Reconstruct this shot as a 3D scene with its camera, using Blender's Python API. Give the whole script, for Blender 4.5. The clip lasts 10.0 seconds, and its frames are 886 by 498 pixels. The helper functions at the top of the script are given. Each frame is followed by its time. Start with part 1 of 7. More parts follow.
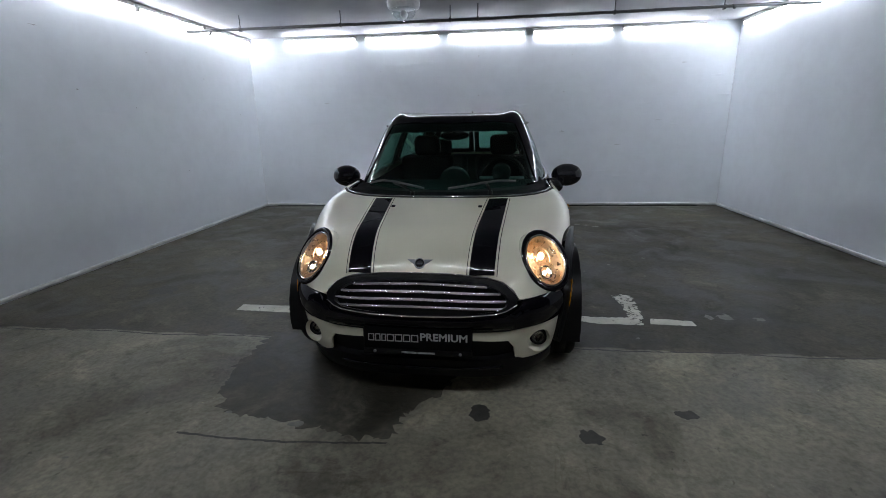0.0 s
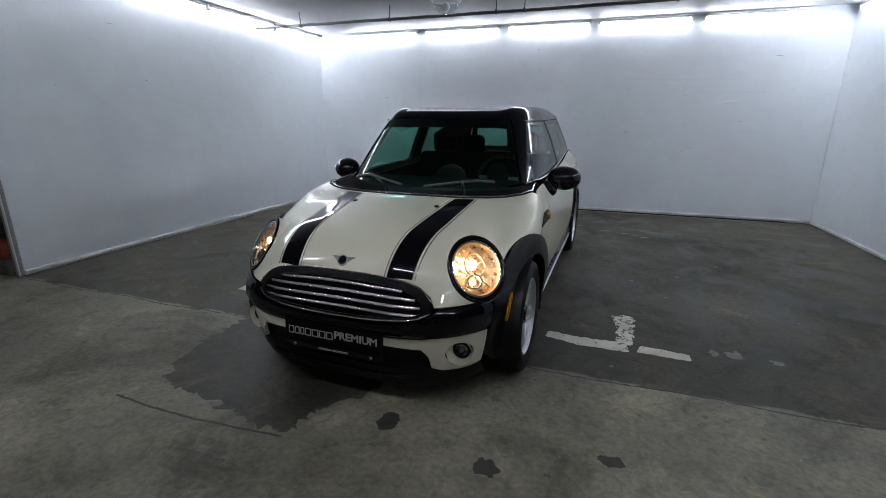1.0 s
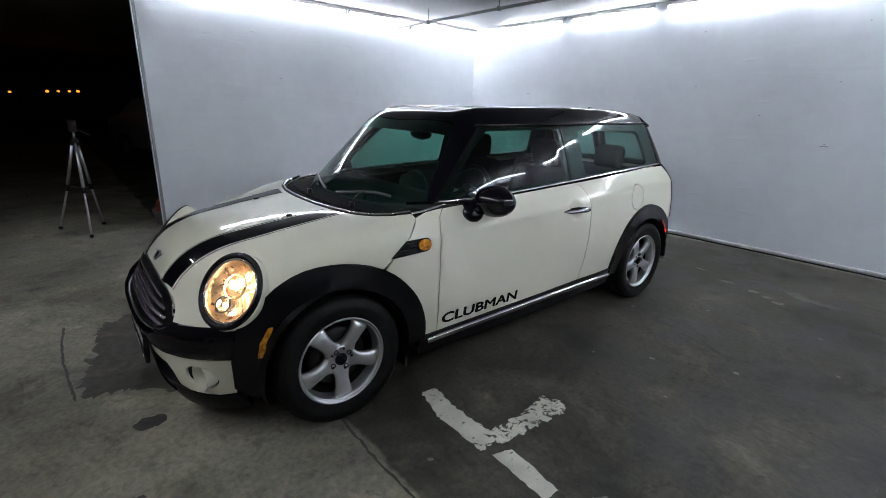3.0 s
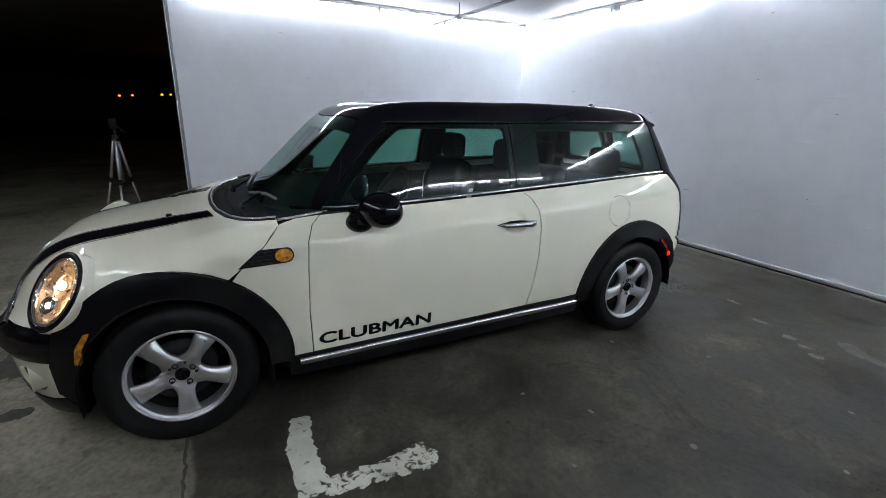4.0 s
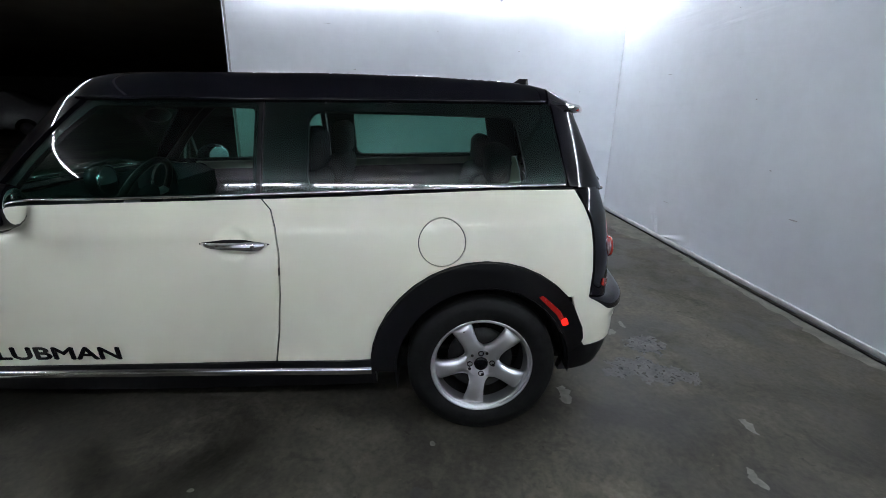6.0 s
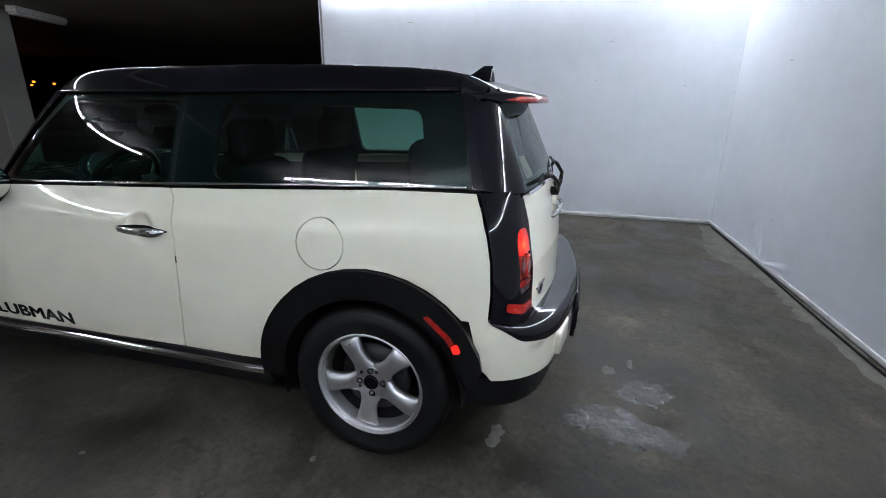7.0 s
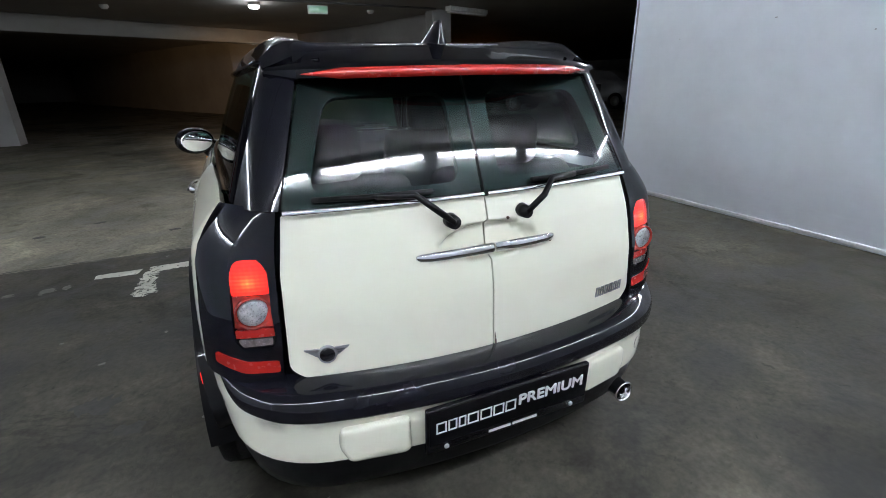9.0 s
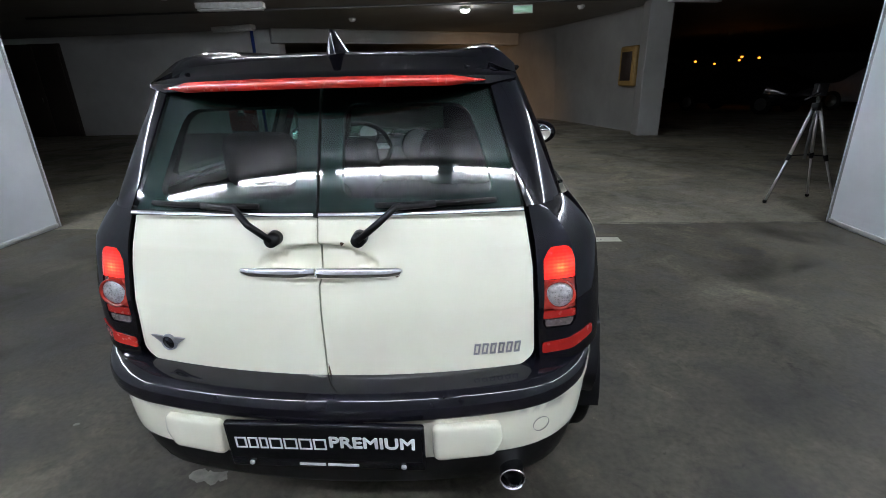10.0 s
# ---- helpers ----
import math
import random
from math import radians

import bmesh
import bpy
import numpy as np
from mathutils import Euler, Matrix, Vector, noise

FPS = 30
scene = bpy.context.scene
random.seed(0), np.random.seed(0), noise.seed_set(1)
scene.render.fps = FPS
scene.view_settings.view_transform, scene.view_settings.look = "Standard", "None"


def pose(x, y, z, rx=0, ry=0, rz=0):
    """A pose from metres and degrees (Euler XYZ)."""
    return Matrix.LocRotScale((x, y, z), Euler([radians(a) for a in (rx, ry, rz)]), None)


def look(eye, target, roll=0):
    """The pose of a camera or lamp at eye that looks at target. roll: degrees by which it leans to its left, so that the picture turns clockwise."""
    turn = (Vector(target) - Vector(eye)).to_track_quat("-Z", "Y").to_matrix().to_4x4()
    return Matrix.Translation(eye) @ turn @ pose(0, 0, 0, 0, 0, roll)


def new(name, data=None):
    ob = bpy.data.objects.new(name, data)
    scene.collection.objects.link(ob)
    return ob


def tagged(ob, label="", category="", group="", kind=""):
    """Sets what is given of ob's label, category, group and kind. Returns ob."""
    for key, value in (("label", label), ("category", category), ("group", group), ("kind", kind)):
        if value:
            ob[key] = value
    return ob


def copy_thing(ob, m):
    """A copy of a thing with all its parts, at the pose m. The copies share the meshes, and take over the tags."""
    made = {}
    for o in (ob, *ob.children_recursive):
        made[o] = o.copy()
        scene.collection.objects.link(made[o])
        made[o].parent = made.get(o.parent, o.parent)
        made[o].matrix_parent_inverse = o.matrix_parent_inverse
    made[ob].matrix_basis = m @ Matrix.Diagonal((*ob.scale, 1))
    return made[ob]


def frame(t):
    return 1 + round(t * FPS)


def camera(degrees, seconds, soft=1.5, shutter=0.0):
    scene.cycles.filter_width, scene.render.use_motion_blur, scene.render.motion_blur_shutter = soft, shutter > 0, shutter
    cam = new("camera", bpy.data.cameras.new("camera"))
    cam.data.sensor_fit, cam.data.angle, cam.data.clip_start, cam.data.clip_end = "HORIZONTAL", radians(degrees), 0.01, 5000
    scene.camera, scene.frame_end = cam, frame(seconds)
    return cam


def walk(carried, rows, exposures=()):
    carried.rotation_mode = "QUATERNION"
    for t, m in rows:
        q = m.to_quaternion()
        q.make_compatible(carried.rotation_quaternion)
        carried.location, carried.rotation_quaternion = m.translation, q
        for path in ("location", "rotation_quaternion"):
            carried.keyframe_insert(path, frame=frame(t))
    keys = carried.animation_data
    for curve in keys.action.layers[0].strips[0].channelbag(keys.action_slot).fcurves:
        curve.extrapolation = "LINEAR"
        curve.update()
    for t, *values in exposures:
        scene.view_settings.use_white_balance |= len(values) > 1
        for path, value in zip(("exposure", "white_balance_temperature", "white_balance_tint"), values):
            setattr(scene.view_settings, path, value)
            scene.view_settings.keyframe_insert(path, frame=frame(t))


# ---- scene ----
cam = camera(87.7, 10.0, 0.5)
PATH = [
    (0, (0.402, -2.627, 1.34), (0.127, -0.719, 0.807), -1.18),
    (0.5, (0.73, -2.463, 1.339), (0.261, -0.594, 0.806), -0.38),
    (1, (1.15, -2.325, 1.33), (0.476, -0.523, 0.784), 0.24),
    (1.5, (1.497, -2.035, 1.305), (0.605, -0.33, 0.758), 0.56),
    (2, (1.843, -1.68, 1.329), (0.714, -0.126, 0.771), 1.06),
    (3.5, (2.657, -0.322, 1.407), (1.046, 0.707, 0.821), 1.64),
    (4, (2.729, 0.201, 1.386), (1.022, 1.061, 0.801), 1.6),
    (4.5, (2.749, 0.755, 1.359), (0.974, 1.464, 0.771), 2.27),
    (5, (2.638, 1.317, 1.34), (0.8, 1.849, 0.759), 1.87),
    (5.5, (2.514, 1.827, 1.326), (0.629, 2.144, 0.736), 1.47),
    (7, (2.102, 3.205, 1.287), (0.269, 2.677, 0.684), 0.73),
    (7.5, (1.796, 3.561, 1.275), (0.106, 2.69, 0.657), 0.54),
    (8, (1.444, 3.881, 1.289), (0.001, 2.674, 0.612), 0.45),
    (8.5, (1.044, 4.083, 1.279), (-0.08, 2.577, 0.593), -0.2),
    (9, (0.578, 4.161, 1.288), (-0.165, 2.439, 0.591), -1.14),
    (9.5, (0.088, 4.212, 1.291), (-0.215, 2.362, 0.593), -1.47),
    (10, (-0.414, 4.185, 1.302), (-0.264, 2.312, 0.616), -1.67),
]
walk(cam, [(t, look(eye, target, roll)) for t, eye, target, roll in PATH], [(0, 1.32), (2, 1.58), (4, 1.8), (5.5, 1.83), (8, 1.93), (10, 2.14)])

# ---- world and large lights ----
world = bpy.data.worlds.new("world")
scene.world = world
world.use_nodes = True
world.node_tree.nodes["Background"].inputs["Color"].default_value = (0.35, 0.42, 0.5, 1)
world.node_tree.nodes["Background"].inputs["Strength"].default_value = 0.004
TUBE_GLOW = 24.0
LAMP_GLOW = 45.0


# ---- materials ----
def mat(name):
    m = bpy.data.materials.new(name)
    m.use_nodes = True
    nt = m.node_tree
    return m, nt, nt.nodes["Principled BSDF"]


def node(nt, kind, **vals):
    n = nt.nodes.new(kind)
    for k, v in vals.items():
        n.inputs[k.replace("_", " ")].default_value = v
    return n


def noise_tex(nt, scale, detail=4.0, rough=0.55, dist=0.0, coord=None):
    n = node(nt, "ShaderNodeTexNoise", Scale=scale, Detail=detail, Roughness=rough, Distortion=dist)
    if coord:
        nt.links.new(coord, n.inputs["Vector"])
    return n


def coords(nt, which="Object"):
    return nt.nodes.new("ShaderNodeTexCoord").outputs[which]


def ramp(nt, fac, stops):
    r = nt.nodes.new("ShaderNodeValToRGB")
    nt.links.new(fac, r.inputs["Fac"])
    els = r.color_ramp.elements
    while len(els) < len(stops):
        els.new(0.5)
    for e, (p, c) in zip(els, stops):
        e.position = p
        e.color = (*c, 1) if len(c) == 3 else c
    return r.outputs["Color"]


def mix(nt, fac, a, b, mode="MIX"):
    m = nt.nodes.new("ShaderNodeMix")
    m.data_type, m.blend_type = "RGBA", mode
    for sock, val in ((m.inputs[0], fac), (m.inputs[6], a), (m.inputs[7], b)):
        if isinstance(val, (float, int)):
            sock.default_value = val
        elif isinstance(val, tuple):
            sock.default_value = (*val, 1)
        else:
            nt.links.new(val, sock)
    return m.outputs[2]


def bump(nt, bsdf, height, strength=0.2, distance=0.01):
    b = node(nt, "ShaderNodeBump", Strength=strength, Distance=distance)
    nt.links.new(height, b.inputs["Height"])
    nt.links.new(b.outputs["Normal"], bsdf.inputs["Normal"])


def simple(name, color, rough=0.5, metal=0.0, coat=0.0, vary=0.12, scale=18.0, bumpy=0.0, bscale=120.0, spec=0.5, rvar=0.06):
    m, nt, b = mat(name)
    c = coords(nt)
    n = noise_tex(nt, scale, 5, coord=c)
    lo = tuple(max(v * (1 - vary), 0) for v in color)
    hi = tuple(min(v * (1 + vary), 1) for v in color)
    nt.links.new(ramp(nt, n.outputs["Fac"], [(0.3, lo), (0.7, hi)]), b.inputs["Base Color"])
    n2 = noise_tex(nt, scale * 3.1, 4, coord=c)
    r = ramp(nt, n2.outputs["Fac"], [(0.3, (max(rough - rvar, 0.02),) * 3), (0.75, (min(rough + rvar, 1),) * 3)])
    nt.links.new(r, b.inputs["Roughness"])
    b.inputs["Metallic"].default_value = metal
    b.inputs["Coat Weight"].default_value = coat
    b.inputs["Coat Roughness"].default_value = 0.015
    b.inputs["Specular IOR Level"].default_value = spec
    if bumpy:
        n3 = noise_tex(nt, bscale, 3, coord=c)
        bump(nt, b, n3.outputs["Fac"], bumpy, 0.004)
    return m


def emitter(name, color, strength, base=(0.8, 0.8, 0.8)):
    m, nt, b = mat(name)
    b.inputs["Base Color"].default_value = (*base, 1)
    b.inputs["Emission Color"].default_value = (*color, 1)
    b.inputs["Emission Strength"].default_value = strength
    return m


def clear(name, tint, gloss=0.045, rough=0.0):
    """Thin coloured pane: lets light through with a tint, and gains gloss at a slant."""
    m, nt, b = mat(name)
    nt.nodes.remove(b)
    t = node(nt, "ShaderNodeBsdfTransparent", Color=(*tint, 1))
    g = node(nt, "ShaderNodeBsdfGlossy", Roughness=rough)
    f = node(nt, "ShaderNodeLayerWeight", Blend=0.5)
    p = nt.nodes.new("ShaderNodeMath")
    p.operation = "POWER"
    nt.links.new(f.outputs["Facing"], p.inputs[0])
    p.inputs[1].default_value = 4.0
    q = nt.nodes.new("ShaderNodeMath")
    q.operation = "MULTIPLY_ADD"
    nt.links.new(p.outputs[0], q.inputs[0])
    q.inputs[1].default_value = 0.72
    q.inputs[2].default_value = gloss
    s = nt.nodes.new("ShaderNodeMixShader")
    nt.links.new(q.outputs[0], s.inputs[0])
    nt.links.new(t.outputs[0], s.inputs[1])
    nt.links.new(g.outputs[0], s.inputs[2])
    nt.links.new(s.outputs[0], nt.nodes["Material Output"].inputs["Surface"])
    return m


def concrete_floor():
    m, nt, b = mat("concrete_floor")
    geo = nt.nodes.new("ShaderNodeNewGeometry").outputs["Position"]
    sep = nt.nodes.new("ShaderNodeSeparateXYZ")
    nt.links.new(geo, sep.inputs[0])
    big = noise_tex(nt, 0.55, 6, 0.6, 0.6, geo)
    mid = noise_tex(nt, 2.3, 7, 0.62, 0.4, geo)
    fine = noise_tex(nt, 38.0, 4, 0.6, 0.0, geo)
    # parking bay slab: darker, damp; drive lane slab: paler, dusty; the joint runs along y = 0
    edge = node(nt, "ShaderNodeMath")
    edge.operation = "MULTIPLY_ADD"
    nt.links.new(sep.outputs["X"], edge.inputs[0])
    edge.inputs[1].default_value = -0.02
    nt.links.new(sep.outputs["Y"], edge.inputs[2])
    wob = node(nt, "ShaderNodeMath")
    wob.operation = "MULTIPLY_ADD"
    nt.links.new(mid.outputs["Fac"], wob.inputs[0])
    wob.inputs[1].default_value = 0.16
    nt.links.new(edge.outputs[0], wob.inputs[2])
    inside = ramp(nt, wob.outputs[0], [(0.055, (0, 0, 0)), (0.072, (1, 1, 1))])
    patch = noise_tex(nt, 1.1, 8, 0.68, 0.6, geo)
    bay = ramp(nt, mid.outputs["Fac"], [(0.36, (0.035, 0.0325, 0.0257)), (0.48, (0.064, 0.0593, 0.0471)), (0.64, (0.108, 0.1, 0.08))])
    lane = ramp(nt, mid.outputs["Fac"], [(0.36, (0.182, 0.169, 0.134)), (0.5, (0.218, 0.203, 0.162)), (0.64, (0.262, 0.245, 0.197))])
    base = mix(nt, inside, lane, bay)
    blot = ramp(nt, big.outputs["Fac"], [(0.38, (0.68, 0.68, 0.68)), (0.5, (0.96, 0.955, 0.95)), (0.62, (1.22, 1.21, 1.18))])
    base = mix(nt, 1.0, base, blot, "MULTIPLY")
    dirt = ramp(nt, patch.outputs["Fac"], [(0.38, (0.62, 0.61, 0.59)), (0.48, (1, 1, 1)), (0.58, (1.0, 1.0, 1.0)), (0.66, (1.45, 1.43, 1.35))])
    base = mix(nt, 1.0, base, dirt, "MULTIPLY")
    grit = ramp(nt, fine.outputs["Fac"], [(0.34, (0.78, 0.78, 0.78)), (0.6, (1.08, 1.08, 1.08))])
    speck = noise_tex(nt, 9.0, 6, 0.7, 0.8, geo)
    base = mix(nt, 1.0, base, ramp(nt, speck.outputs["Fac"], [(0.34, (0.72, 0.72, 0.71)), (0.46, (0.97, 0.97, 0.97)), (0.62, (1.03, 1.03, 1.02)), (0.72, (1.3, 1.29, 1.25))]), "MULTIPLY")
    base = mix(nt, 1.0, base, grit, "MULTIPLY")
    # old stains with clear edges, and chipped pale spots
    st = noise_tex(nt, 1.6, 9, 0.72, 0.9, geo)
    base = mix(nt, 1.0, base, ramp(nt, st.outputs["Fac"], [(0.37, (0.72, 0.71, 0.69)), (0.395, (0.96, 0.96, 0.95)), (0.57, (1, 1, 1)), (0.62, (1.14, 1.13, 1.1))]), "MULTIPLY")
    chip = noise_tex(nt, 11.0, 5, 0.62, 1.5, geo)
    base = mix(nt, 1.0, base, ramp(nt, chip.outputs["Fac"], [(0.3, (0.6, 0.6, 0.6)), (0.33, (1, 1, 1)), (0.7, (1, 1, 1)), (0.715, (1.7, 1.68, 1.58))]), "MULTIPLY")
    # the nose's shade and some stains, painted into the lane as a soft dark ellipse
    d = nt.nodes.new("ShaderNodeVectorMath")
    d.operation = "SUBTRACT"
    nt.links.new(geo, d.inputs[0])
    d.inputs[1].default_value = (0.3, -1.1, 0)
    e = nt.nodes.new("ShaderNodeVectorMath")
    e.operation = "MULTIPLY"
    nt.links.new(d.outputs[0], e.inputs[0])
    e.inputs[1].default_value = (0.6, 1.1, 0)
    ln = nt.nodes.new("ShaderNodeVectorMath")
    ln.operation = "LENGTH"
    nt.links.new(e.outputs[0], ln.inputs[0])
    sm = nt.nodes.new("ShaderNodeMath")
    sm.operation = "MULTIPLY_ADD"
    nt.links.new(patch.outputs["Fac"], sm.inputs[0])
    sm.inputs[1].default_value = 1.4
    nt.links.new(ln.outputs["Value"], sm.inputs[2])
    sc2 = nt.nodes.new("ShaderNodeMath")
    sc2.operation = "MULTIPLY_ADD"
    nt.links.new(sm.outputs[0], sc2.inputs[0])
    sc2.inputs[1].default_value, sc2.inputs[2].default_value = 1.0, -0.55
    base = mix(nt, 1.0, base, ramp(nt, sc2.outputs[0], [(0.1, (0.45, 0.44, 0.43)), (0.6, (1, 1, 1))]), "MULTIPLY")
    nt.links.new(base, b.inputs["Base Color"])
    rough = ramp(nt, mid.outputs["Fac"], [(0.4, (0.46, 0.46, 0.46)), (0.58, (0.8, 0.8, 0.8))])
    nt.links.new(rough, b.inputs["Roughness"])
    b.inputs["Specular IOR Level"].default_value = 0.2
    hsum = mix(nt, 0.35, mid.outputs["Fac"], fine.outputs["Fac"])
    bump(nt, b, hsum, 0.35, 0.012)
    return m


def wall_paint(name, color, streak=0.08):
    m, nt, b = mat(name)
    c = coords(nt)
    n = noise_tex(nt, 0.8, 6, 0.6, 0.3, c)
    n2 = noise_tex(nt, 6.0, 5, 0.6, 0.0, c)
    lo = tuple(v * (1 - streak) for v in color)
    col = ramp(nt, n.outputs["Fac"], [(0.3, lo), (0.7, color)])
    col = mix(nt, 1.0, col, ramp(nt, n2.outputs["Fac"], [(0.25, (0.95, 0.95, 0.95)), (0.6, (1, 1, 1))]), "MULTIPLY")
    nt.links.new(col, b.inputs["Base Color"])
    b.inputs["Roughness"].default_value = 0.62
    sq = nt.nodes.new("ShaderNodeMapping")
    sq.inputs["Scale"].default_value = (0.28, 0.28, 2.6)
    nt.links.new(c, sq.inputs["Vector"])
    n3 = noise_tex(nt, 2.2, 2, 0.5, 1.2, sq.outputs[0])
    h = mix(nt, 0.12, n3.outputs["Fac"], n2.outputs["Fac"])
    bump(nt, b, h, 0.16, 0.03)
    return m


def worn_paint(name="worn_white_floor_paint", rub=0.385):
    """Road paint with patches rubbed through to the concrete."""
    m, nt, b = mat(name)
    c = coords(nt)
    n, n2 = noise_tex(nt, 26.0, 7, 0.7, 0.6, c), noise_tex(nt, 5.0, 4, 0.6, 0.3, c)
    paint = ramp(nt, n2.outputs["Fac"], [(0.3, (0.4, 0.39, 0.33)), (0.65, (0.62, 0.61, 0.53))])
    gone = ramp(nt, n.outputs["Fac"], [(rub - 0.02, (0, 0, 0)), (rub + 0.02, (1, 1, 1))])
    nt.links.new(mix(nt, gone, (0.05, 0.047, 0.038), paint), b.inputs["Base Color"])
    b.inputs["Roughness"].default_value = 0.75
    bump(nt, b, n.outputs["Fac"], 0.4, 0.004)
    return m


M_FLOOR = concrete_floor()
M_WALL = wall_paint("white_wall_paint", (0.75, 0.785, 0.83))
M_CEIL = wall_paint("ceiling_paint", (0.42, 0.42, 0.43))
M_GARAGE = wall_paint("garage_concrete", (0.32, 0.316, 0.304), 0.25)
M_PALEWALL = wall_paint("pale_garage_paint", (0.68, 0.68, 0.67), 0.2)
M_GCEIL = wall_paint("garage_ceiling_concrete", (0.3, 0.295, 0.28), 0.25)
M_TUBE = emitter("tube_glow", (0.85, 0.905, 1.0), TUBE_GLOW)
M_LAMP = emitter("lamp_glow", (0.95, 0.97, 1.0), LAMP_GLOW)
M_STEEL = simple("grey_painted_steel", (0.12, 0.12, 0.12), 0.45, 0.3)
M_WHITEPL = simple("white_plastic", (0.75, 0.75, 0.74), 0.4)
M_MARK = worn_paint()
M_MARKOLD = worn_paint("rubbed_white_floor_paint", 0.47)
M_CREAM = simple("cream_car_paint", (0.74, 0.72, 0.585), 0.4, coat=1.0, vary=0.008, scale=3, rvar=0.01, spec=0.06)
M_GLOSS = simple("black_gloss_paint", (0.004, 0.004, 0.0065), 0.3, coat=0.75, vary=0.2, scale=4, spec=0.0, rvar=0.01)
M_PLAST = simple("black_moulded_plastic", (0.006, 0.006, 0.007), 0.36, vary=0.2, scale=9, bumpy=0.04, bscale=500, spec=0.22)
M_CLAD = simple("black_glossy_arch_plastic", (0.005, 0.005, 0.006), 0.4, coat=0.55, vary=0.2, scale=9, spec=0.1)
M_DARKPL = simple("dark_satin_bumper_plastic", (0.007, 0.007, 0.011), 0.4, coat=0.8, vary=0.1, scale=6, spec=0.03, rvar=0.012)
M_CHROME = simple("chrome", (0.82, 0.82, 0.84), 0.08, 1.0, vary=0.02, rvar=0.02)
M_ALLOY = simple("silver_alloy", (0.7, 0.7, 0.71), 0.35, 0.92, coat=0.0, vary=0.05, scale=25, rvar=0.008)
M_RUBBER = simple("tyre_rubber", (0.006, 0.006, 0.006), 0.6, vary=0.3, scale=30, bumpy=0.15, spec=0.18)
M_GLASS = clear("green_tinted_glass", (0.34, 0.57, 0.5), 0.047)
M_DGLASS = clear("dark_tinted_glass", (0.33, 0.54, 0.48), 0.047)
M_LENS = clear("clear_lens", (0.92, 0.92, 0.9), 0.05)
M_RED = simple("red_reflector", (0.42, 0.016, 0.012), 0.25, coat=1.0, vary=0.1)
M_AMBER = simple("amber_lens", (0.8, 0.26, 0.015), 0.15, coat=1.0, vary=0.65, scale=55, bumpy=0.25, bscale=90)
M_REDGLOW = emitter("red_lamp_glow", (1.0, 0.012, 0.006), 0.5, (0.3, 0.006, 0.004))


def lit_lens():
    """Ribbed red lens with a bulb behind it, at about x = +-0.62, z = 0.845 on the car."""
    m, nt, b = mat("lit_red_lens")
    sep = nt.nodes.new("ShaderNodeSeparateXYZ")
    nt.links.new(coords(nt), sep.inputs[0])

    def step(op, *vals):
        n = nt.nodes.new("ShaderNodeMath")
        n.operation = op
        for i, v in enumerate(vals):
            if isinstance(v, (int, float)):
                n.inputs[i].default_value = v
            else:
                nt.links.new(v, n.inputs[i])
        return n.outputs[0]

    ax = step("SUBTRACT", step("ABSOLUTE", sep.outputs["X"]), 0.62)
    az = step("SUBTRACT", sep.outputs["Z"], 0.838)
    r = step("SQRT", step("ADD", step("MULTIPLY", ax, ax), step("MULTIPLY", step("MULTIPLY", az, az), 1.6)))
    ribs = step("MULTIPLY_ADD", step("SINE", step("MULTIPLY", sep.outputs["Z"], 700.0)), 0.3, 0.75)
    cells = step("MULTIPLY_ADD", step("SINE", step("MULTIPLY", sep.outputs["X"], 520.0)), 0.12, 0.9)
    near = step("MULTIPLY", step("MULTIPLY", ribs, cells), 1.0)
    nt.links.new(ramp(nt, r, [(0.0, (1.0, 0.16, 0.03)), (0.022, (1.0, 0.04, 0.01)), (0.05, (0.75, 0.009, 0.005))]), b.inputs["Emission Color"])
    nt.links.new(step("MULTIPLY", near, step("ADD", 0.36, step("MULTIPLY", step("EXPONENT", step("MULTIPLY", r, -55.0)), 0.6))), b.inputs["Emission Strength"])
    b.inputs["Base Color"].default_value = (0.3, 0.008, 0.005, 1)
    b.inputs["Roughness"].default_value = 0.2
    b.inputs["Coat Weight"].default_value = 1.0
    return m


M_LITLENS = lit_lens()
M_HEADGLOW = emitter("headlamp_glow", (1.0, 0.76, 0.5), 13.0)
M_WARMREF = simple("warm_lamp_reflector", (0.95, 0.68, 0.44), 0.3, 0.92, vary=0.05)
M_SEAT = simple("dark_seat_fabric", (0.008, 0.008, 0.009), 0.85, vary=0.2, scale=60, bumpy=0.2, spec=0.15)
M_COWL = simple("rough_cowl_plastic", (0.011, 0.011, 0.012), 0.75, vary=0.3, scale=14, bumpy=0.08, bscale=400, spec=0.03)
M_DASH = simple("dashboard_plastic", (0.05, 0.052, 0.053), 0.8, vary=0.15, scale=20, spec=0.0)
M_LINER = simple("grey_headliner", (0.3, 0.31, 0.3), 0.9, vary=0.08, scale=40)
M_MIRROR = simple("mirror_glass", (0.9, 0.9, 0.9), 0.02, 1.0, vary=0.0)
M_WHITE = simple("white_lettering", (0.8, 0.8, 0.8), 0.4)
M_SILVER = simple("silver_lettering", (0.26, 0.26, 0.27), 0.35, 0.5)
M_GRILLE = simple("bright_grille_metal", (0.9, 0.84, 0.95), 0.2, 1.0, vary=0.03)


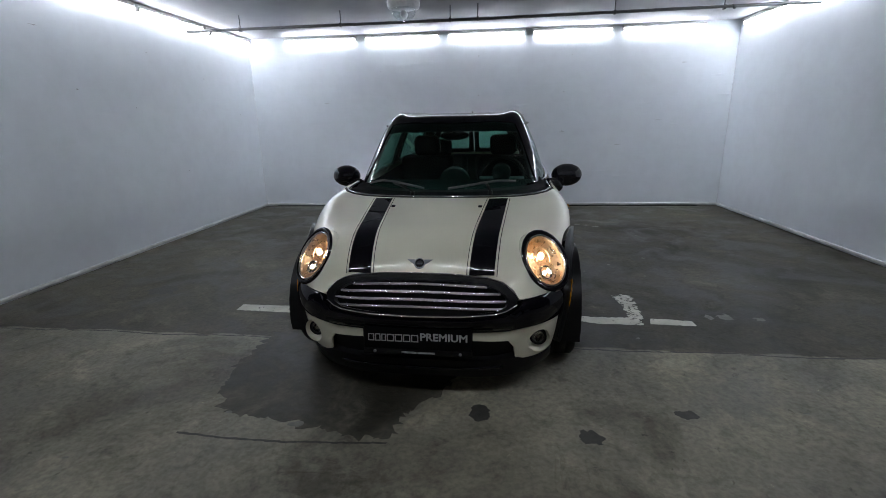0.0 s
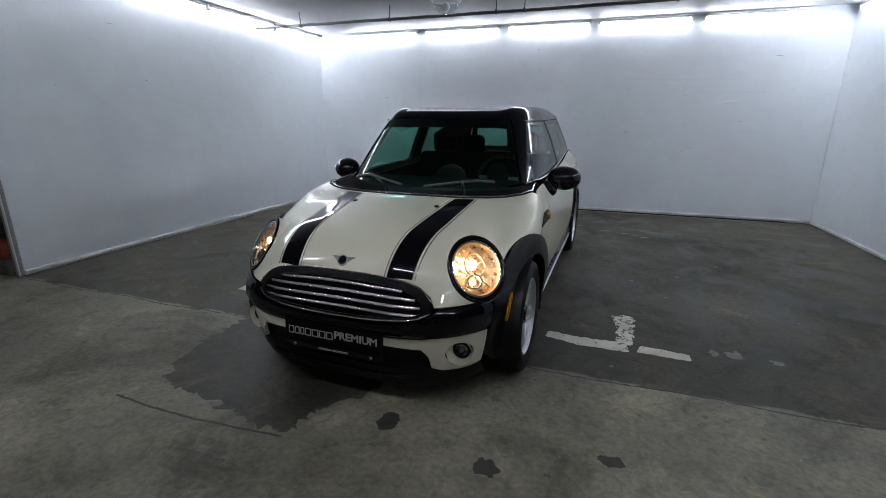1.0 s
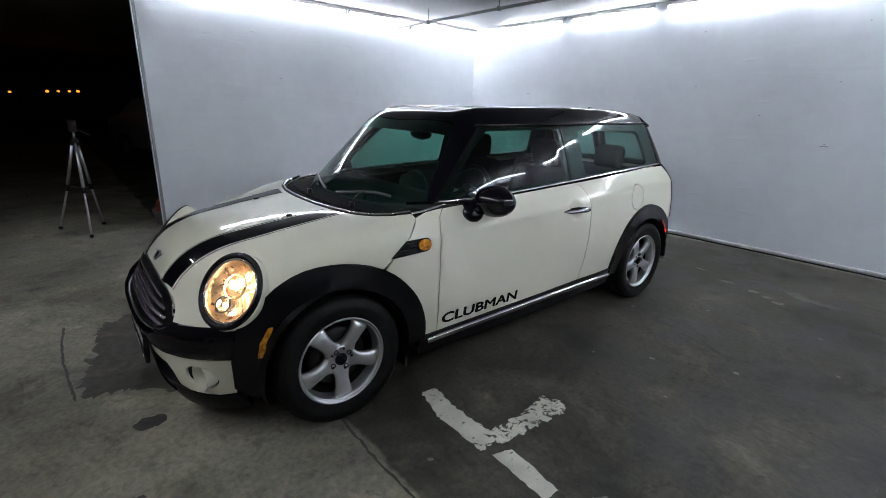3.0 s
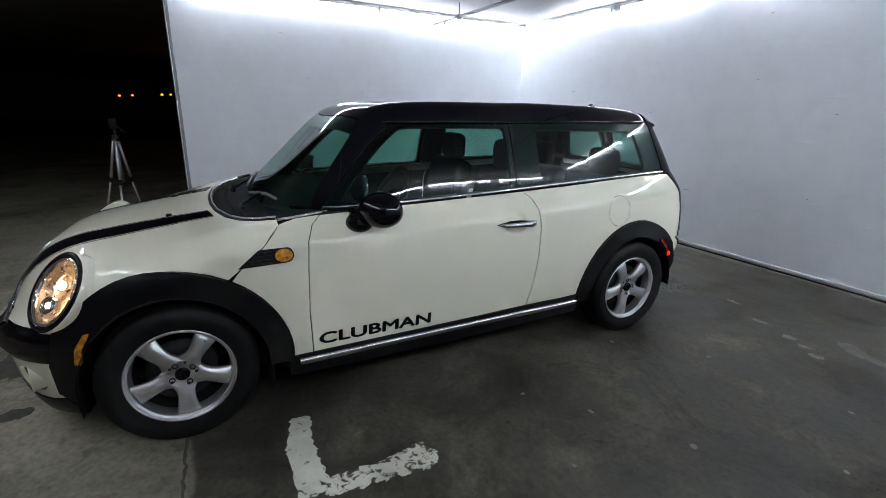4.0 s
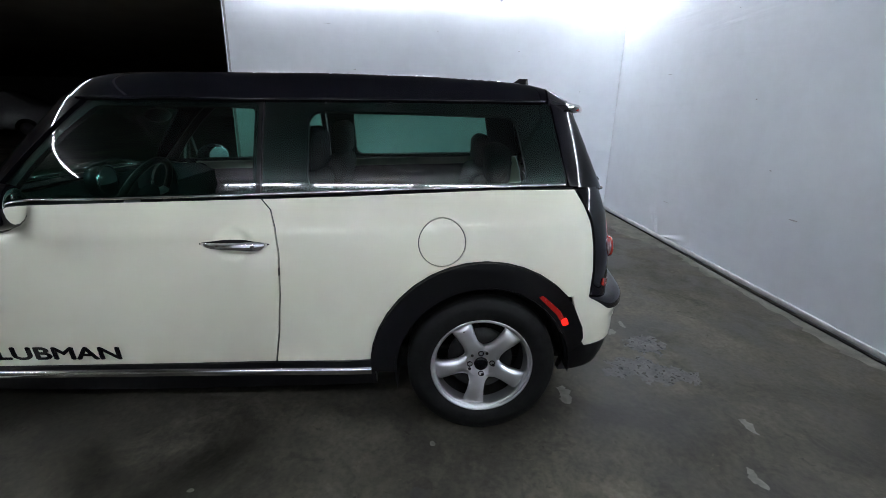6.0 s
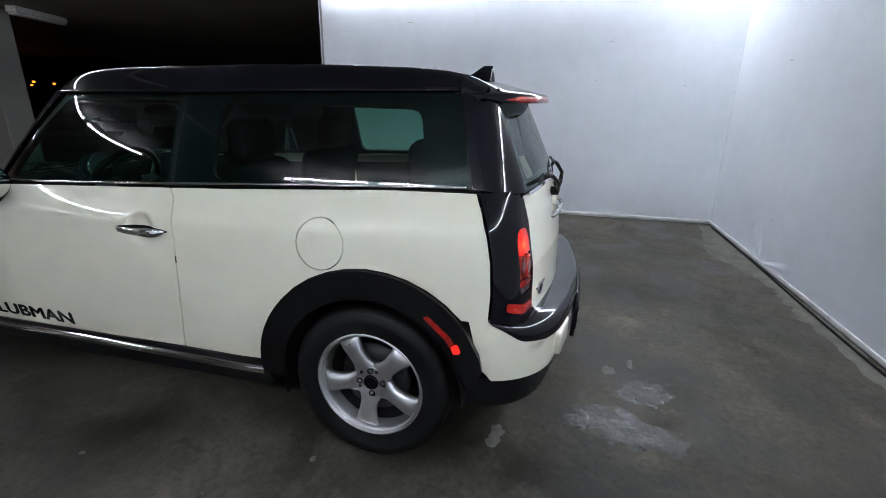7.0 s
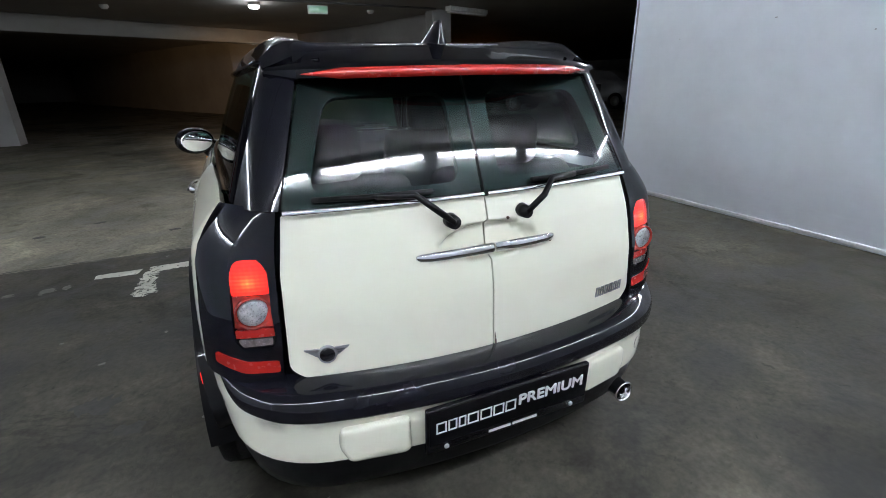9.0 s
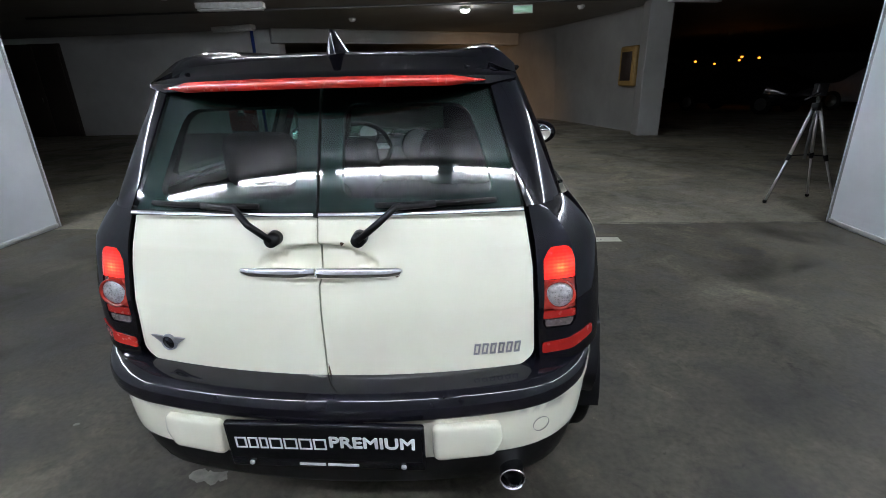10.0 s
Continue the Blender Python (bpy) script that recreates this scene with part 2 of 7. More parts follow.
# ---- building helpers ----
def part(name, bm_or_data, material, parent=None, label="", smooth=True):
    """Links a bmesh, or (vertices, faces), as one mesh object under a thing."""
    me = bpy.data.meshes.new(name)
    if isinstance(bm_or_data, tuple):
        me.from_pydata([tuple(v) for v in bm_or_data[0]], [], [tuple(f) for f in bm_or_data[1]])
        me.update()
        if smooth:
            me.polygons.foreach_set("use_smooth", [True] * len(me.polygons))
    else:
        for f in bm_or_data.faces:
            f.smooth = smooth
        bm_or_data.to_mesh(me)
        bm_or_data.free()
    if material:
        me.materials.append(material)
    ob = new(name, me)
    if parent:
        ob.parent = parent
    if label:
        tagged(ob, label)
    return ob


def box(x0, y0, z0, x1, y1, z1, bevel=0.0, seg=2, bm=None):
    bm = bm or bmesh.new()
    m = Matrix.LocRotScale(((x0 + x1) / 2, (y0 + y1) / 2, (z0 + z1) / 2), None, (abs(x1 - x0), abs(y1 - y0), abs(z1 - z0)))
    geo = bmesh.ops.create_cube(bm, size=1, matrix=m)
    if bevel:
        es = list({e for v in geo["verts"] for e in v.link_edges})
        bmesh.ops.bevel(bm, geom=es, offset=bevel, segments=seg, profile=0.5, affect="EDGES")
    return bm


def rod(a, b, r, seg=12, r2=None, bm=None, caps=True):
    bm = bm or bmesh.new()
    a, b = Vector(a), Vector(b)
    q = (b - a).to_track_quat("Z", "Y").to_matrix().to_4x4()
    bmesh.ops.create_cone(bm, cap_ends=caps, segments=seg, radius1=r, radius2=r if r2 is None else r2, depth=(b - a).length,
                          matrix=Matrix.Translation((a + b) / 2) @ q)
    return bm


def revolve(profile, seg=48, axis="X", centre=(0, 0, 0), closed=False):
    """Surface of revolution: profile rows are (distance along the axis, radius)."""
    vs, fs = [], []
    n = len(profile)
    for i in range(seg):
        a = 2 * math.pi * i / seg
        for d, r in profile:
            p = (d, r * math.cos(a), r * math.sin(a))
            if axis == "Z":
                p = (r * math.cos(a), r * math.sin(a), d)
            if axis == "Y":
                p = (r * math.sin(a), d, r * math.cos(a))
            vs.append((p[0] + centre[0], p[1] + centre[1], p[2] + centre[2]))
    for i in range(seg):
        j = (i + 1) % seg
        for k in range(n if closed else n - 1):
            k2 = (k + 1) % n
            fs.append((i * n + k, j * n + k, j * n + k2, i * n + k2))
    return vs, fs


def tube_along(points, r, seg=8):
    """A round bar along a list of points."""
    pts = [Vector(p) for p in points]
    vs, fs = [], []
    for i, p in enumerate(pts):
        d = (pts[min(i + 1, len(pts) - 1)] - pts[max(i - 1, 0)]).normalized()
        up = Vector((0, 0, 1)) if abs(d.z) < 0.9 else Vector((0, 1, 0))
        s = d.cross(up).normalized()
        t = s.cross(d)
        for k in range(seg):
            a = 2 * math.pi * k / seg
            vs.append(p + s * r * math.cos(a) + t * r * math.sin(a))
    for i in range(len(pts) - 1):
        for k in range(seg):
            k2 = (k + 1) % seg
            fs.append((i * seg + k, i * seg + k2, (i + 1) * seg + k2, (i + 1) * seg + k))
    fs.append(tuple(range(seg))[::-1])
    fs.append(tuple((len(pts) - 1) * seg + k for k in range(seg)))
    return vs, fs


def thing(name, label, category, group="", kind="", at=(0, 0, 0), turn=0.0):
    ob = new(name)
    ob.empty_display_size = 0.1
    ob.matrix_basis = pose(*at, 0, 0, turn)
    return tagged(ob, label, category, group, kind)


# ---- the bay: corners on plan ----
BL, BR = Vector((-3.689, 4.724, 0)), Vector((3.617, 4.99, 0))
FL, FR = Vector((-3.581, -0.043, 0)), Vector((3.86, -0.03, 0))
CEIL = 2.64


def slab_wall(name, a, b, height, thick, material, label, z0=0.0):
    """Wall whose inner face runs from a to b; its thickness lies to the right of that way."""
    d = (b - a).normalized()
    n = Vector((d.y, -d.x, 0)) * thick
    bm = bmesh.new()
    lo = [bm.verts.new(p + Vector((0, 0, z0))) for p in (a, b, b + n, a + n)]
    hi = [bm.verts.new(p + Vector((0, 0, height))) for p in (a, b, b + n, a + n)]
    bm.faces.new(lo[::-1])
    bm.faces.new(hi)
    for i in range(4):
        j = (i + 1) % 4
        bm.faces.new((lo[i], lo[j], hi[j], hi[i]))
    bmesh.ops.recalc_face_normals(bm, faces=bm.faces)
    ob = part(name, bm, material, smooth=False)
    return tagged(ob, label, "wall", kind="structure")


slab_wall("wall_north", BR, BL, CEIL, 0.12, M_WALL, "white painted board wall of the photo bay, scuffed")
slab_wall("wall_west", BL, FL, CEIL, 0.07, M_WALL, "white painted partition wall of the bay with pinholes")
slab_wall("wall_east", FR, BR, CEIL, 0.07, M_WALL, "white painted partition wall of the bay")

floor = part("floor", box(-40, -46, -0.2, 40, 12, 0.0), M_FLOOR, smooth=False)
tagged(floor, "stained grey concrete garage floor, damp in the bay", "floor", kind="structure")
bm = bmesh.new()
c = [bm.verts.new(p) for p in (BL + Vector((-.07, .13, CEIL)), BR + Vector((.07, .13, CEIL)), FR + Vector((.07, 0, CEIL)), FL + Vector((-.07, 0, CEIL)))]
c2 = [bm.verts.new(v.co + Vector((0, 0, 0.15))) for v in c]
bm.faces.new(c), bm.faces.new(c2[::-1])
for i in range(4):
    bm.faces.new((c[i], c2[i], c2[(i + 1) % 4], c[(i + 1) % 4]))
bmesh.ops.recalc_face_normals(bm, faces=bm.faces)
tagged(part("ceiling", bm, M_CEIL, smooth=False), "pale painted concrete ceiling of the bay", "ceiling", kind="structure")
tagged(part("ceiling_garage", box(-40, -46, 2.78, 40, 12, 3.0), M_GCEIL, smooth=False), "dark bare concrete garage ceiling", "ceiling", kind="structure")


# ---- fluorescent tubes along the top of the walls ----
def tube_light():
    t = thing("tube_light", "lit white fluorescent tube batten along the wall top", "tube light", "tube lights round the bay")
    body = part("housing", box(-0.575, 0.0, 0.018, 0.575, 0.05, 0.06, 0.006), M_WHITEPL, t)
    vs, fs = tube_along([(-0.55, 0.03, 0.0), (0.55, 0.03, 0.0)], 0.0135, 12)
    part("glow_tube", (vs, fs), M_TUBE, t, "glowing white tube")
    for s in (-1, 1):
        part("end_cap", box(s * 0.552, 0.01, -0.02, s * 0.572, 0.052, 0.03, 0.004), M_WHITEPL, t)
    return t


def tubes_on(a, b, starts, first=None, z=2.57):
    d = (b - a).normalized()
    ang = math.degrees(math.atan2(d.y, d.x))
    for s in starts:
        p = a + d * (s + 0.6)
        m = pose(p.x, p.y, z, 0, 0, ang)
        if first is None:
            first = tube_light()
            first.matrix_basis = m
        else:
            copy_thing(first, m)
    return first


one = tubes_on(BR, BL, (0.45, 1.725, 2.98, 4.255, 5.53))
one = tubes_on(BL, FL, (-0.02, 1.18, 2.36, 3.52), one)
one = tubes_on(FR, BR, (3.72, 2.5, 1.26, 0.03), one)
# one more row hangs under the garage ceiling in front of the bay
one = tubes_on(FR + Vector((0, -2.0, 0)), FL + Vector((0, -2.0, 0)), (0.5, 1.78, 3.06, 4.34, 5.62), one, 2.72)


# ---- the car: smooth implicit body shapes, panels cut out of them ----
# x: the car's left, y: backwards from the front axle, z: up
from mathutils import geometry


def smax(a, b, k):
    h = np.clip(0.5 + 0.5 * (a - b) / k, 0, 1)
    return a * h + b * (1 - h) + k * h * (1 - h)


def smooth01(a, b, v):
    t = np.clip((v - a) / (b - a), 0, 1)
    return t * t * (3 - 2 * t)


def plan_front(x, y, w, y1, yf, n):
    """Flanks, closed at the front by a rounded nose."""
    w = np.maximum(w, 0.05)
    d = np.clip((y1 - y) / (y1 - yf), 0, 4)
    return (((np.abs(x) / w) ** n + d ** n) ** (1 / n) - 1) * 0.75


def shoulder(u):
    """Nothing below the crease, a rounded slope above it."""
    v = np.maximum(u, 0)
    return np.where(v < 0.036, v * v / 0.072, v - 0.018) * 0.34 + 2.0 * v * v


def body_width(y, z):
    w = 0.806 - np.where(z > 0.6, 0.25, 0.3) * (z - 0.6) ** 2 - shoulder(z - 0.77 - 0.0385 * np.clip(y, 0.3, 3)) * (0.35 + 0.65 * smooth01(0.1, 0.6, y))
    return w - 0.004 * smooth01(1.2, 0.2, y) * smooth01(0.5, 0.7, z) - 0.05 * np.maximum(y - 2.0, 0)


def hood_height(x, y):
    drop = np.interp(y, (-0.6, -0.2, 0.0, 0.2, 0.45), (0.22, 0.19, 0.12, 0.03, -0.03))
    return 0.872 + 0.11 * y - 0.1 * y * y - drop * x * x


def lifted(z):
    return z + 0.018 * min(max((z - 0.42) / 0.2, 0), 1)


def front_n(z):
    return 3.2 + 0.5 * smooth01(0.62, 0.44, z)


def f_body(p):
    """Upper body: fenders, hood, doors, rear doors."""
    x, y, z = p
    yf = -0.655 + 0.62 * (np.maximum(z, 0.515) - 0.535)
    yr = np.interp(z, (0.3, 0.56, 0.75, 0.9, 1.0, 1.1), (3.16, 3.155, 3.147, 3.118, 3.082, 3.035))
    g = smax(plan_front(x, y, body_width(y, z), 0.6, yf, front_n(z)), y - yr + 0.2 * x * x, 0.13)
    # shallow bowls behind the door handles and the rear handle
    g = g + 0.015 * smooth01(1.0, 0.45, np.hypot((y - 1.612) / 0.075, (z - 0.815) / 0.07)) * (np.abs(x) > 0.5)
    g = g + 0.034 * smooth01(1.0, 0.74, np.hypot(x / 0.16, (z - 0.866) / np.where(z > 0.866, 0.056, 0.04))) * (y > 2.9)
    top = np.where(y < 0.75, z - hood_height(x, np.minimum(y, 0.45)) - 0.6 * np.maximum(y - 0.45, 0), z - 1.1)
    return smax(g, top, 0.11 - 0.06 * smooth01(0.0, 0.45, y))


def f_front(p):
    """Front bumper."""
    x, y, z = p
    yf = np.interp(z, (0.12, 0.17, 0.22, 0.28, 0.37, 0.403, 0.418, 0.445, 0.49, 0.52, 0.54), (-0.605, -0.63, -0.645, -0.66, -0.67, -0.672, -0.69, -0.7, -0.698, -0.685, -0.66))
    return plan_front(x, y, body_width(y, z), 0.6, yf, front_n(z))


def f_cover(p):
    """Rear bumper cover, rising to the flank at its ends."""
    return f_rear(p, 0.07)


def f_rear(p, rise=0.0):
    """Rear bumper with a rounded shelf on top."""
    x, y, z = p
    yr = np.interp(z, (0.14, 0.18, 0.24, 0.3, 0.36, 0.45, 0.475, 0.49, 0.54, 0.6), (3.11, 3.17, 3.205, 3.222, 3.23, 3.23, 3.232, 3.246, 3.248, 3.238))
    g = smax(plan_front(x, y, body_width(y, z) - 0.009, 0.6, -0.66 + 0 * z, 3.2), y - yr + 0.215 * x * x, 0.25)
    return smax(g, (z - 0.56 - 0.03 * np.abs(x) ** 2 - rise * smooth01(0.62, 0.72, np.abs(x))) * 0.9, 0.04)


def roof_height(x, y):
    zc = np.interp(y, (0.5, 0.6, 0.7, 0.8, 0.93, 1.06, 1.25, 1.5, 1.9, 2.3, 2.6, 2.8, 2.95, 3.05), (1.27, 1.305, 1.338, 1.36, 1.378, 1.39, 1.398, 1.402, 1.408, 1.405, 1.393, 1.376, 1.354, 1.335))
    ridge = smooth01(0.34, 0.44, np.abs(x)) * smooth01(0.78, 0.98, y) * smooth01(2.95, 2.7, y)
    return zc - 0.002 + 0.018 * ridge + 0.008 * (1 - (x / 0.5) ** 2)


def f_cabin(p):
    """Glasshouse and roof."""
    x, y, z = p
    w = 0.694 - 0.3 * (z - 0.95) - 0.24 * (z - 0.95) ** 2 - 0.003 * smooth01(1.3, 0.6, y) - 0.034 * np.maximum(y - 1.6, 0)
    yf = np.minimum(0.34 + 0.995 * (z - 0.872), 1.25)
    g = smax(plan_front(x, y, w, 1.5, yf, 4.2), y - 3.093 + 0.465 * (z - 0.98) + 0.16 * x * x, 0.13)
    return smax(g, z - roof_height(x, y), 0.08)


def roots(f, org, way, far, near):
    """First place, coming from outside, where each ray meets the shape."""
    n = org.shape[1]
    ts = np.linspace(far, near, 70)
    lo, hi = np.full(n, far), np.full(n, near)
    done = np.zeros(n, bool)
    prev = ts[0]
    for t in ts[1:]:
        inside = (f(org + way * t) < 0) & ~done
        lo[inside], hi[inside] = prev, t
        done |= inside
        prev = t
    for _ in range(26):
        m = (lo + hi) / 2
        ins = f(org + way * m) < 0
        hi = np.where(ins, m, hi)
        lo = np.where(ins, lo, m)
    return org + way * hi


def gradient(f, p):
    e = 0.002
    g = np.array([f(p + np.array(d).reshape(3, 1) * e) - f(p - np.array(d).reshape(3, 1) * e) for d in ((1, 0, 0), (0, 1, 0), (0, 0, 1))])
    return g / (np.linalg.norm(g, axis=0) + 1e-9)


class Ortho:
    """Parallel rays along one axis: 'x' from the left, 'f' from the front, 'r' from behind, 'z' from above."""

    def __init__(self, axis, far=None, near=None):
        self.axis, self.scale = axis, 1.0
        self.far = far or {"x": 1.2, "f": -1.2, "r": 3.8, "z": 1.7}[axis]
        self.near = near if near is not None else {"x": 0.2, "f": 1.6, "r": 2.3, "z": 0.5}[axis]

    def to2d(self, q):
        return {"x": (q[1], q[2]), "f": (q[0], q[2]), "r": (q[0], q[2]), "z": (q[0], q[1])}[self.axis]

    def rays(self, uv):
        z = np.zeros(len(uv))
        o = z + 1.0
        u, v = uv[:, 0], uv[:, 1]
        if self.axis == "x":
            return np.array([z, u, v]), np.array([o, z, z])
        if self.axis in "fr":
            return np.array([u, z, v]), np.array([z, o, z])
        return np.array([u, v, z]), np.array([z, z, o])


class Stereo:
    """Rays out of one point, laid flat by stereographic projection round a main direction."""

    def __init__(self, origin, main, reach=1.5):
        self.o = np.array(origin, float)
        self.d = np.array(main, float) / np.linalg.norm(main)
        up = np.array((0, 0, 1.0)) if abs(self.d[2]) < 0.9 else np.array((0, 1.0, 0))
        self.a = np.cross(self.d, up)
        self.a /= np.linalg.norm(self.a)
        self.b = np.cross(self.a, self.d)
        self.far, self.near, self.scale = reach, 0.02, 1.6

    def to2d(self, q):
        v = np.array(q, float) - self.o
        v /= np.linalg.norm(v)
        k = 2 / (1 + v @ self.d)
        return (k * (v @ self.a), k * (v @ self.b))

    def rays(self, uv):
        r2 = (uv ** 2).sum(1)
        den = r2 + 4
        way = (np.outer(4 * uv[:, 0] / den, self.a) + np.outer(4 * uv[:, 1] / den, self.b) + np.outer((4 - r2) / den, self.d)).T
        return np.repeat(self.o.reshape(3, 1), len(uv), 1), way


class RoundY:
    """Rays out of a lengthwise axis: (angle from straight up, y)."""

    def __init__(self, z0, k=0.6):
        self.z0, self.k, self.far, self.near, self.scale = z0, k, 1.3, 0.03, 1.0

    def to2d(self, q):
        return (math.atan2(q[0], q[2] - self.z0) * self.k, q[1])

    def rays(self, uv):
        a = uv[:, 0] / self.k
        z = np.zeros(len(uv))
        return np.array([z, uv[:, 1], z + self.z0]), np.array([np.sin(a), z, np.cos(a)])


def resample(poly, h):
    out = []
    for i, p in enumerate(poly):
        q = poly[(i + 1) % len(poly)]
        n = max(1, int(math.hypot(q[0] - p[0], q[1] - p[1]) / h + 0.5))
        out += [(p[0] + (q[0] - p[0]) * k / n, p[1] + (q[1] - p[1]) * k / n) for k in range(n)]
    return out


def inside_poly(pts, poly):
    x, y = pts[:, 0], pts[:, 1]
    inn = np.zeros(len(pts), bool)
    for i in range(len(poly)):
        (x1, y1), (x2, y2) = poly[i], poly[i - 1]
        if y1 == y2:
            continue
        cross = ((y1 > y) != (y2 > y)) & (x < (x2 - x1) * (y - y1) / (y2 - y1) + x1)
        inn ^= cross
    return inn


def round_poly(poly, r, seg=5):
    """Rounds the corners of a 2D or 3D polygon; r: one radius, or one each."""
    out = []
    n = len(poly)
    for i in range(n):
        a, p, b = (Vector(poly[j % n]) for j in (i - 1, i, i + 1))
        rr = r[i] if isinstance(r, (list, tuple)) else r
        rr = min(rr, (a - p).length * 0.48, (b - p).length * 0.48)
        if rr <= 0:
            out.append(tuple(p))
            continue
        s, e = p + (a - p).normalized() * rr, p + (b - p).normalized() * rr
        for k in range(seg + 1):
            t = k / seg
            out.append(tuple(s * (1 - t) ** 2 + p * 2 * t * (1 - t) + e * t * t))
    return out


def panel_mesh(poly, chart, f, holes=(), h=0.03, lift=0.0, depth=0.014, flat=False):
    """Vertices, faces and normals of a panel cut out of shape f. poly and holes: rough 3D points, or chart points when flat."""
    conv = (lambda q: tuple(q)) if flat else chart.to2d
    hs = h * chart.scale
    rings = [resample([conv(q) for q in ring], hs) for ring in (poly, *holes)]
    pts, edges = [], []
    for ring in rings:
        k = len(pts)
        pts += ring
        edges += [(k + i, k + (i + 1) % len(ring)) for i in range(len(ring))]
    bnd = np.array(pts)
    lo, hi = bnd.min(0), bnd.max(0)
    gx, gy = np.meshgrid(np.arange(lo[0] + hs / 2, hi[0], hs), np.arange(lo[1] + hs / 2, hi[1], hs * 0.87))
    gx = gx + (np.arange(gx.shape[0]) % 2)[:, None] * hs / 2
    grid = np.column_stack([gx.ravel(), gy.ravel()])
    ok = inside_poly(grid, rings[0])
    for ring in rings[1:]:
        ok &= ~inside_poly(grid, ring)
    grid = grid[ok]
    if len(grid):
        d = np.array([((bnd - g) ** 2).sum(1).min() for g in grid])
        grid = grid[d > (0.45 * hs) ** 2]
    allp = [Vector(p) for p in pts] + [Vector(g) for g in grid]
    vo, eo, fo, *_ = geometry.delaunay_2d_cdt(allp, edges, [], 0, 1e-7)
    uv = np.array([tuple(v) for v in vo])
    tri = np.array([t for t in fo])
    cen = uv[tri].mean(1)
    ok = inside_poly(cen, rings[0])
    for ring in rings[1:]:
        ok &= ~inside_poly(cen, ring)
    tri = tri[ok]
    used = np.unique(tri)
    remap = np.zeros(len(uv), int)
    remap[used] = np.arange(len(used))
    uv, tri = uv[used], remap[tri]
    org, way = chart.rays(uv)
    p = roots(f, org, way, chart.far, chart.near)
    nrm = gradient(f, p)
    p = p + nrm * lift
    P, N = p.T, nrm.T
    # face the panel outwards
    a, b, c = P[tri[:, 0]], P[tri[:, 1]], P[tri[:, 2]]
    flip = (np.cross(b - a, c - a) * N[tri[:, 0]]).sum(1) < 0
    tri[flip] = tri[flip][:, ::-1]
    count = {}
    for t in tri:
        for i in range(3):
            e = (int(t[i]), int(t[(i + 1) % 3]))
            count[e] = 1
    rim = [e for e in count if (e[1], e[0]) not in count]
    verts, norms, faces = [*P], [*N], [tuple(int(i) for i in t) for t in tri]
    if depth:
        top, low = {}, {}
        for e in rim:
            side = np.cross(P[e[1]] - P[e[0]], N[e[0]])
            side /= np.linalg.norm(side) + 1e-12
            for v in e:
                if v not in top:
                    top[v] = len(verts)
                    verts.append(P[v] + N[v] * 0.0)
                    norms.append(side.copy())
                    low[v] = len(verts)
                    verts.append(P[v] - N[v] * depth)
                    norms.append(side.copy())
                else:
                    norms[top[v]] = norms[top[v]] + side
                    norms[low[v]] = norms[low[v]] + side
            faces.append((top[e[1]], top[e[0]], low[e[0]], low[e[1]]))
    return np.array(verts), faces, np.array(norms)


def shell(name, data, material, parent, label="", mirrored=False):
    v, fs, n = data
    v, n = v.copy(), n / (np.linalg.norm(n, axis=1, keepdims=True) + 1e-9)
    if mirrored:
        v[:, 0] *= -1
        n[:, 0] *= -1
        fs = [t[::-1] for t in fs]
    ob = part(name, (v, fs), material, parent, label)
    ob.data.normals_split_custom_set_from_vertices([tuple(a) for a in n])
    return ob


def panel(name, poly, chart, f, material, parent, label="", holes=(), h=0.03, lift=0.0, depth=0.014, flat=False, both=False):
    data = panel_mesh(poly, chart, f, holes, h, lift, depth, flat)
    ob = shell(name, data, material, parent, label)
    if both:
        return ob, shell(name, data, material, parent, label, True)
    return ob


def strip(f, chart, line, width, lift=0.004, height=0.006, flat=False, n_sub=3):
    """A slim bar that follows a line on a shape: vertices and faces."""
    pts = []
    for i in range(len(line) - 1):
        for k in range(n_sub):
            t = k / n_sub
            pts.append([line[i][j] * (1 - t) + line[i + 1][j] * t for j in range(len(line[0]))])
    pts.append(list(line[-1]))
    uv = np.array([p if flat else chart.to2d(p) for p in pts], float)
    org, way = chart.rays(uv)
    P = roots(f, org, way, chart.far, chart.near)
    N = gradient(f, P).T
    P = P.T
    vs, fs = [], []
    for i in range(len(P)):
        d = P[min(i + 1, len(P) - 1)] - P[max(i - 1, 0)]
        s = np.cross(d, N[i])
        s /= np.linalg.norm(s) + 1e-9
        base = P[i] + N[i] * lift
        w, hh = width / 2, height
        for a, b in ((-w, -0.01), (-w, hh * 0.5), (-w * 0.6, hh), (w * 0.6, hh), (w, hh * 0.5), (w, -0.01)):
            vs.append(base + s * a + N[i] * b)
    for i in range(len(P) - 1):
        for k in range(5):
            fs.append((i * 6 + k, i * 6 + k + 1, (i + 1) * 6 + k + 1, (i + 1) * 6 + k))
    return vs, fs


def loft(rings, closed_ring=True, cap0=False, cap1=False):
    vs, fs = [], []
    n = len(rings[0])
    for r in rings:
        vs += [tuple(p) for p in r]
    for i in range(len(rings) - 1):
        for k in range(n if closed_ring else n - 1):
            k2 = (k + 1) % n
            fs.append((i * n + k, i * n + k2, (i + 1) * n + k2, (i + 1) * n + k))
    if cap0:
        fs.append(tuple(range(n))[::-1])
    if cap1:
        fs.append(tuple((len(rings) - 1) * n + k for k in range(n)))
    return vs, fs


def mirror_data(data):
    vs, fs = data
    return [(-v[0], v[1], v[2]) for v in vs], [tuple(f)[::-1] for f in fs]


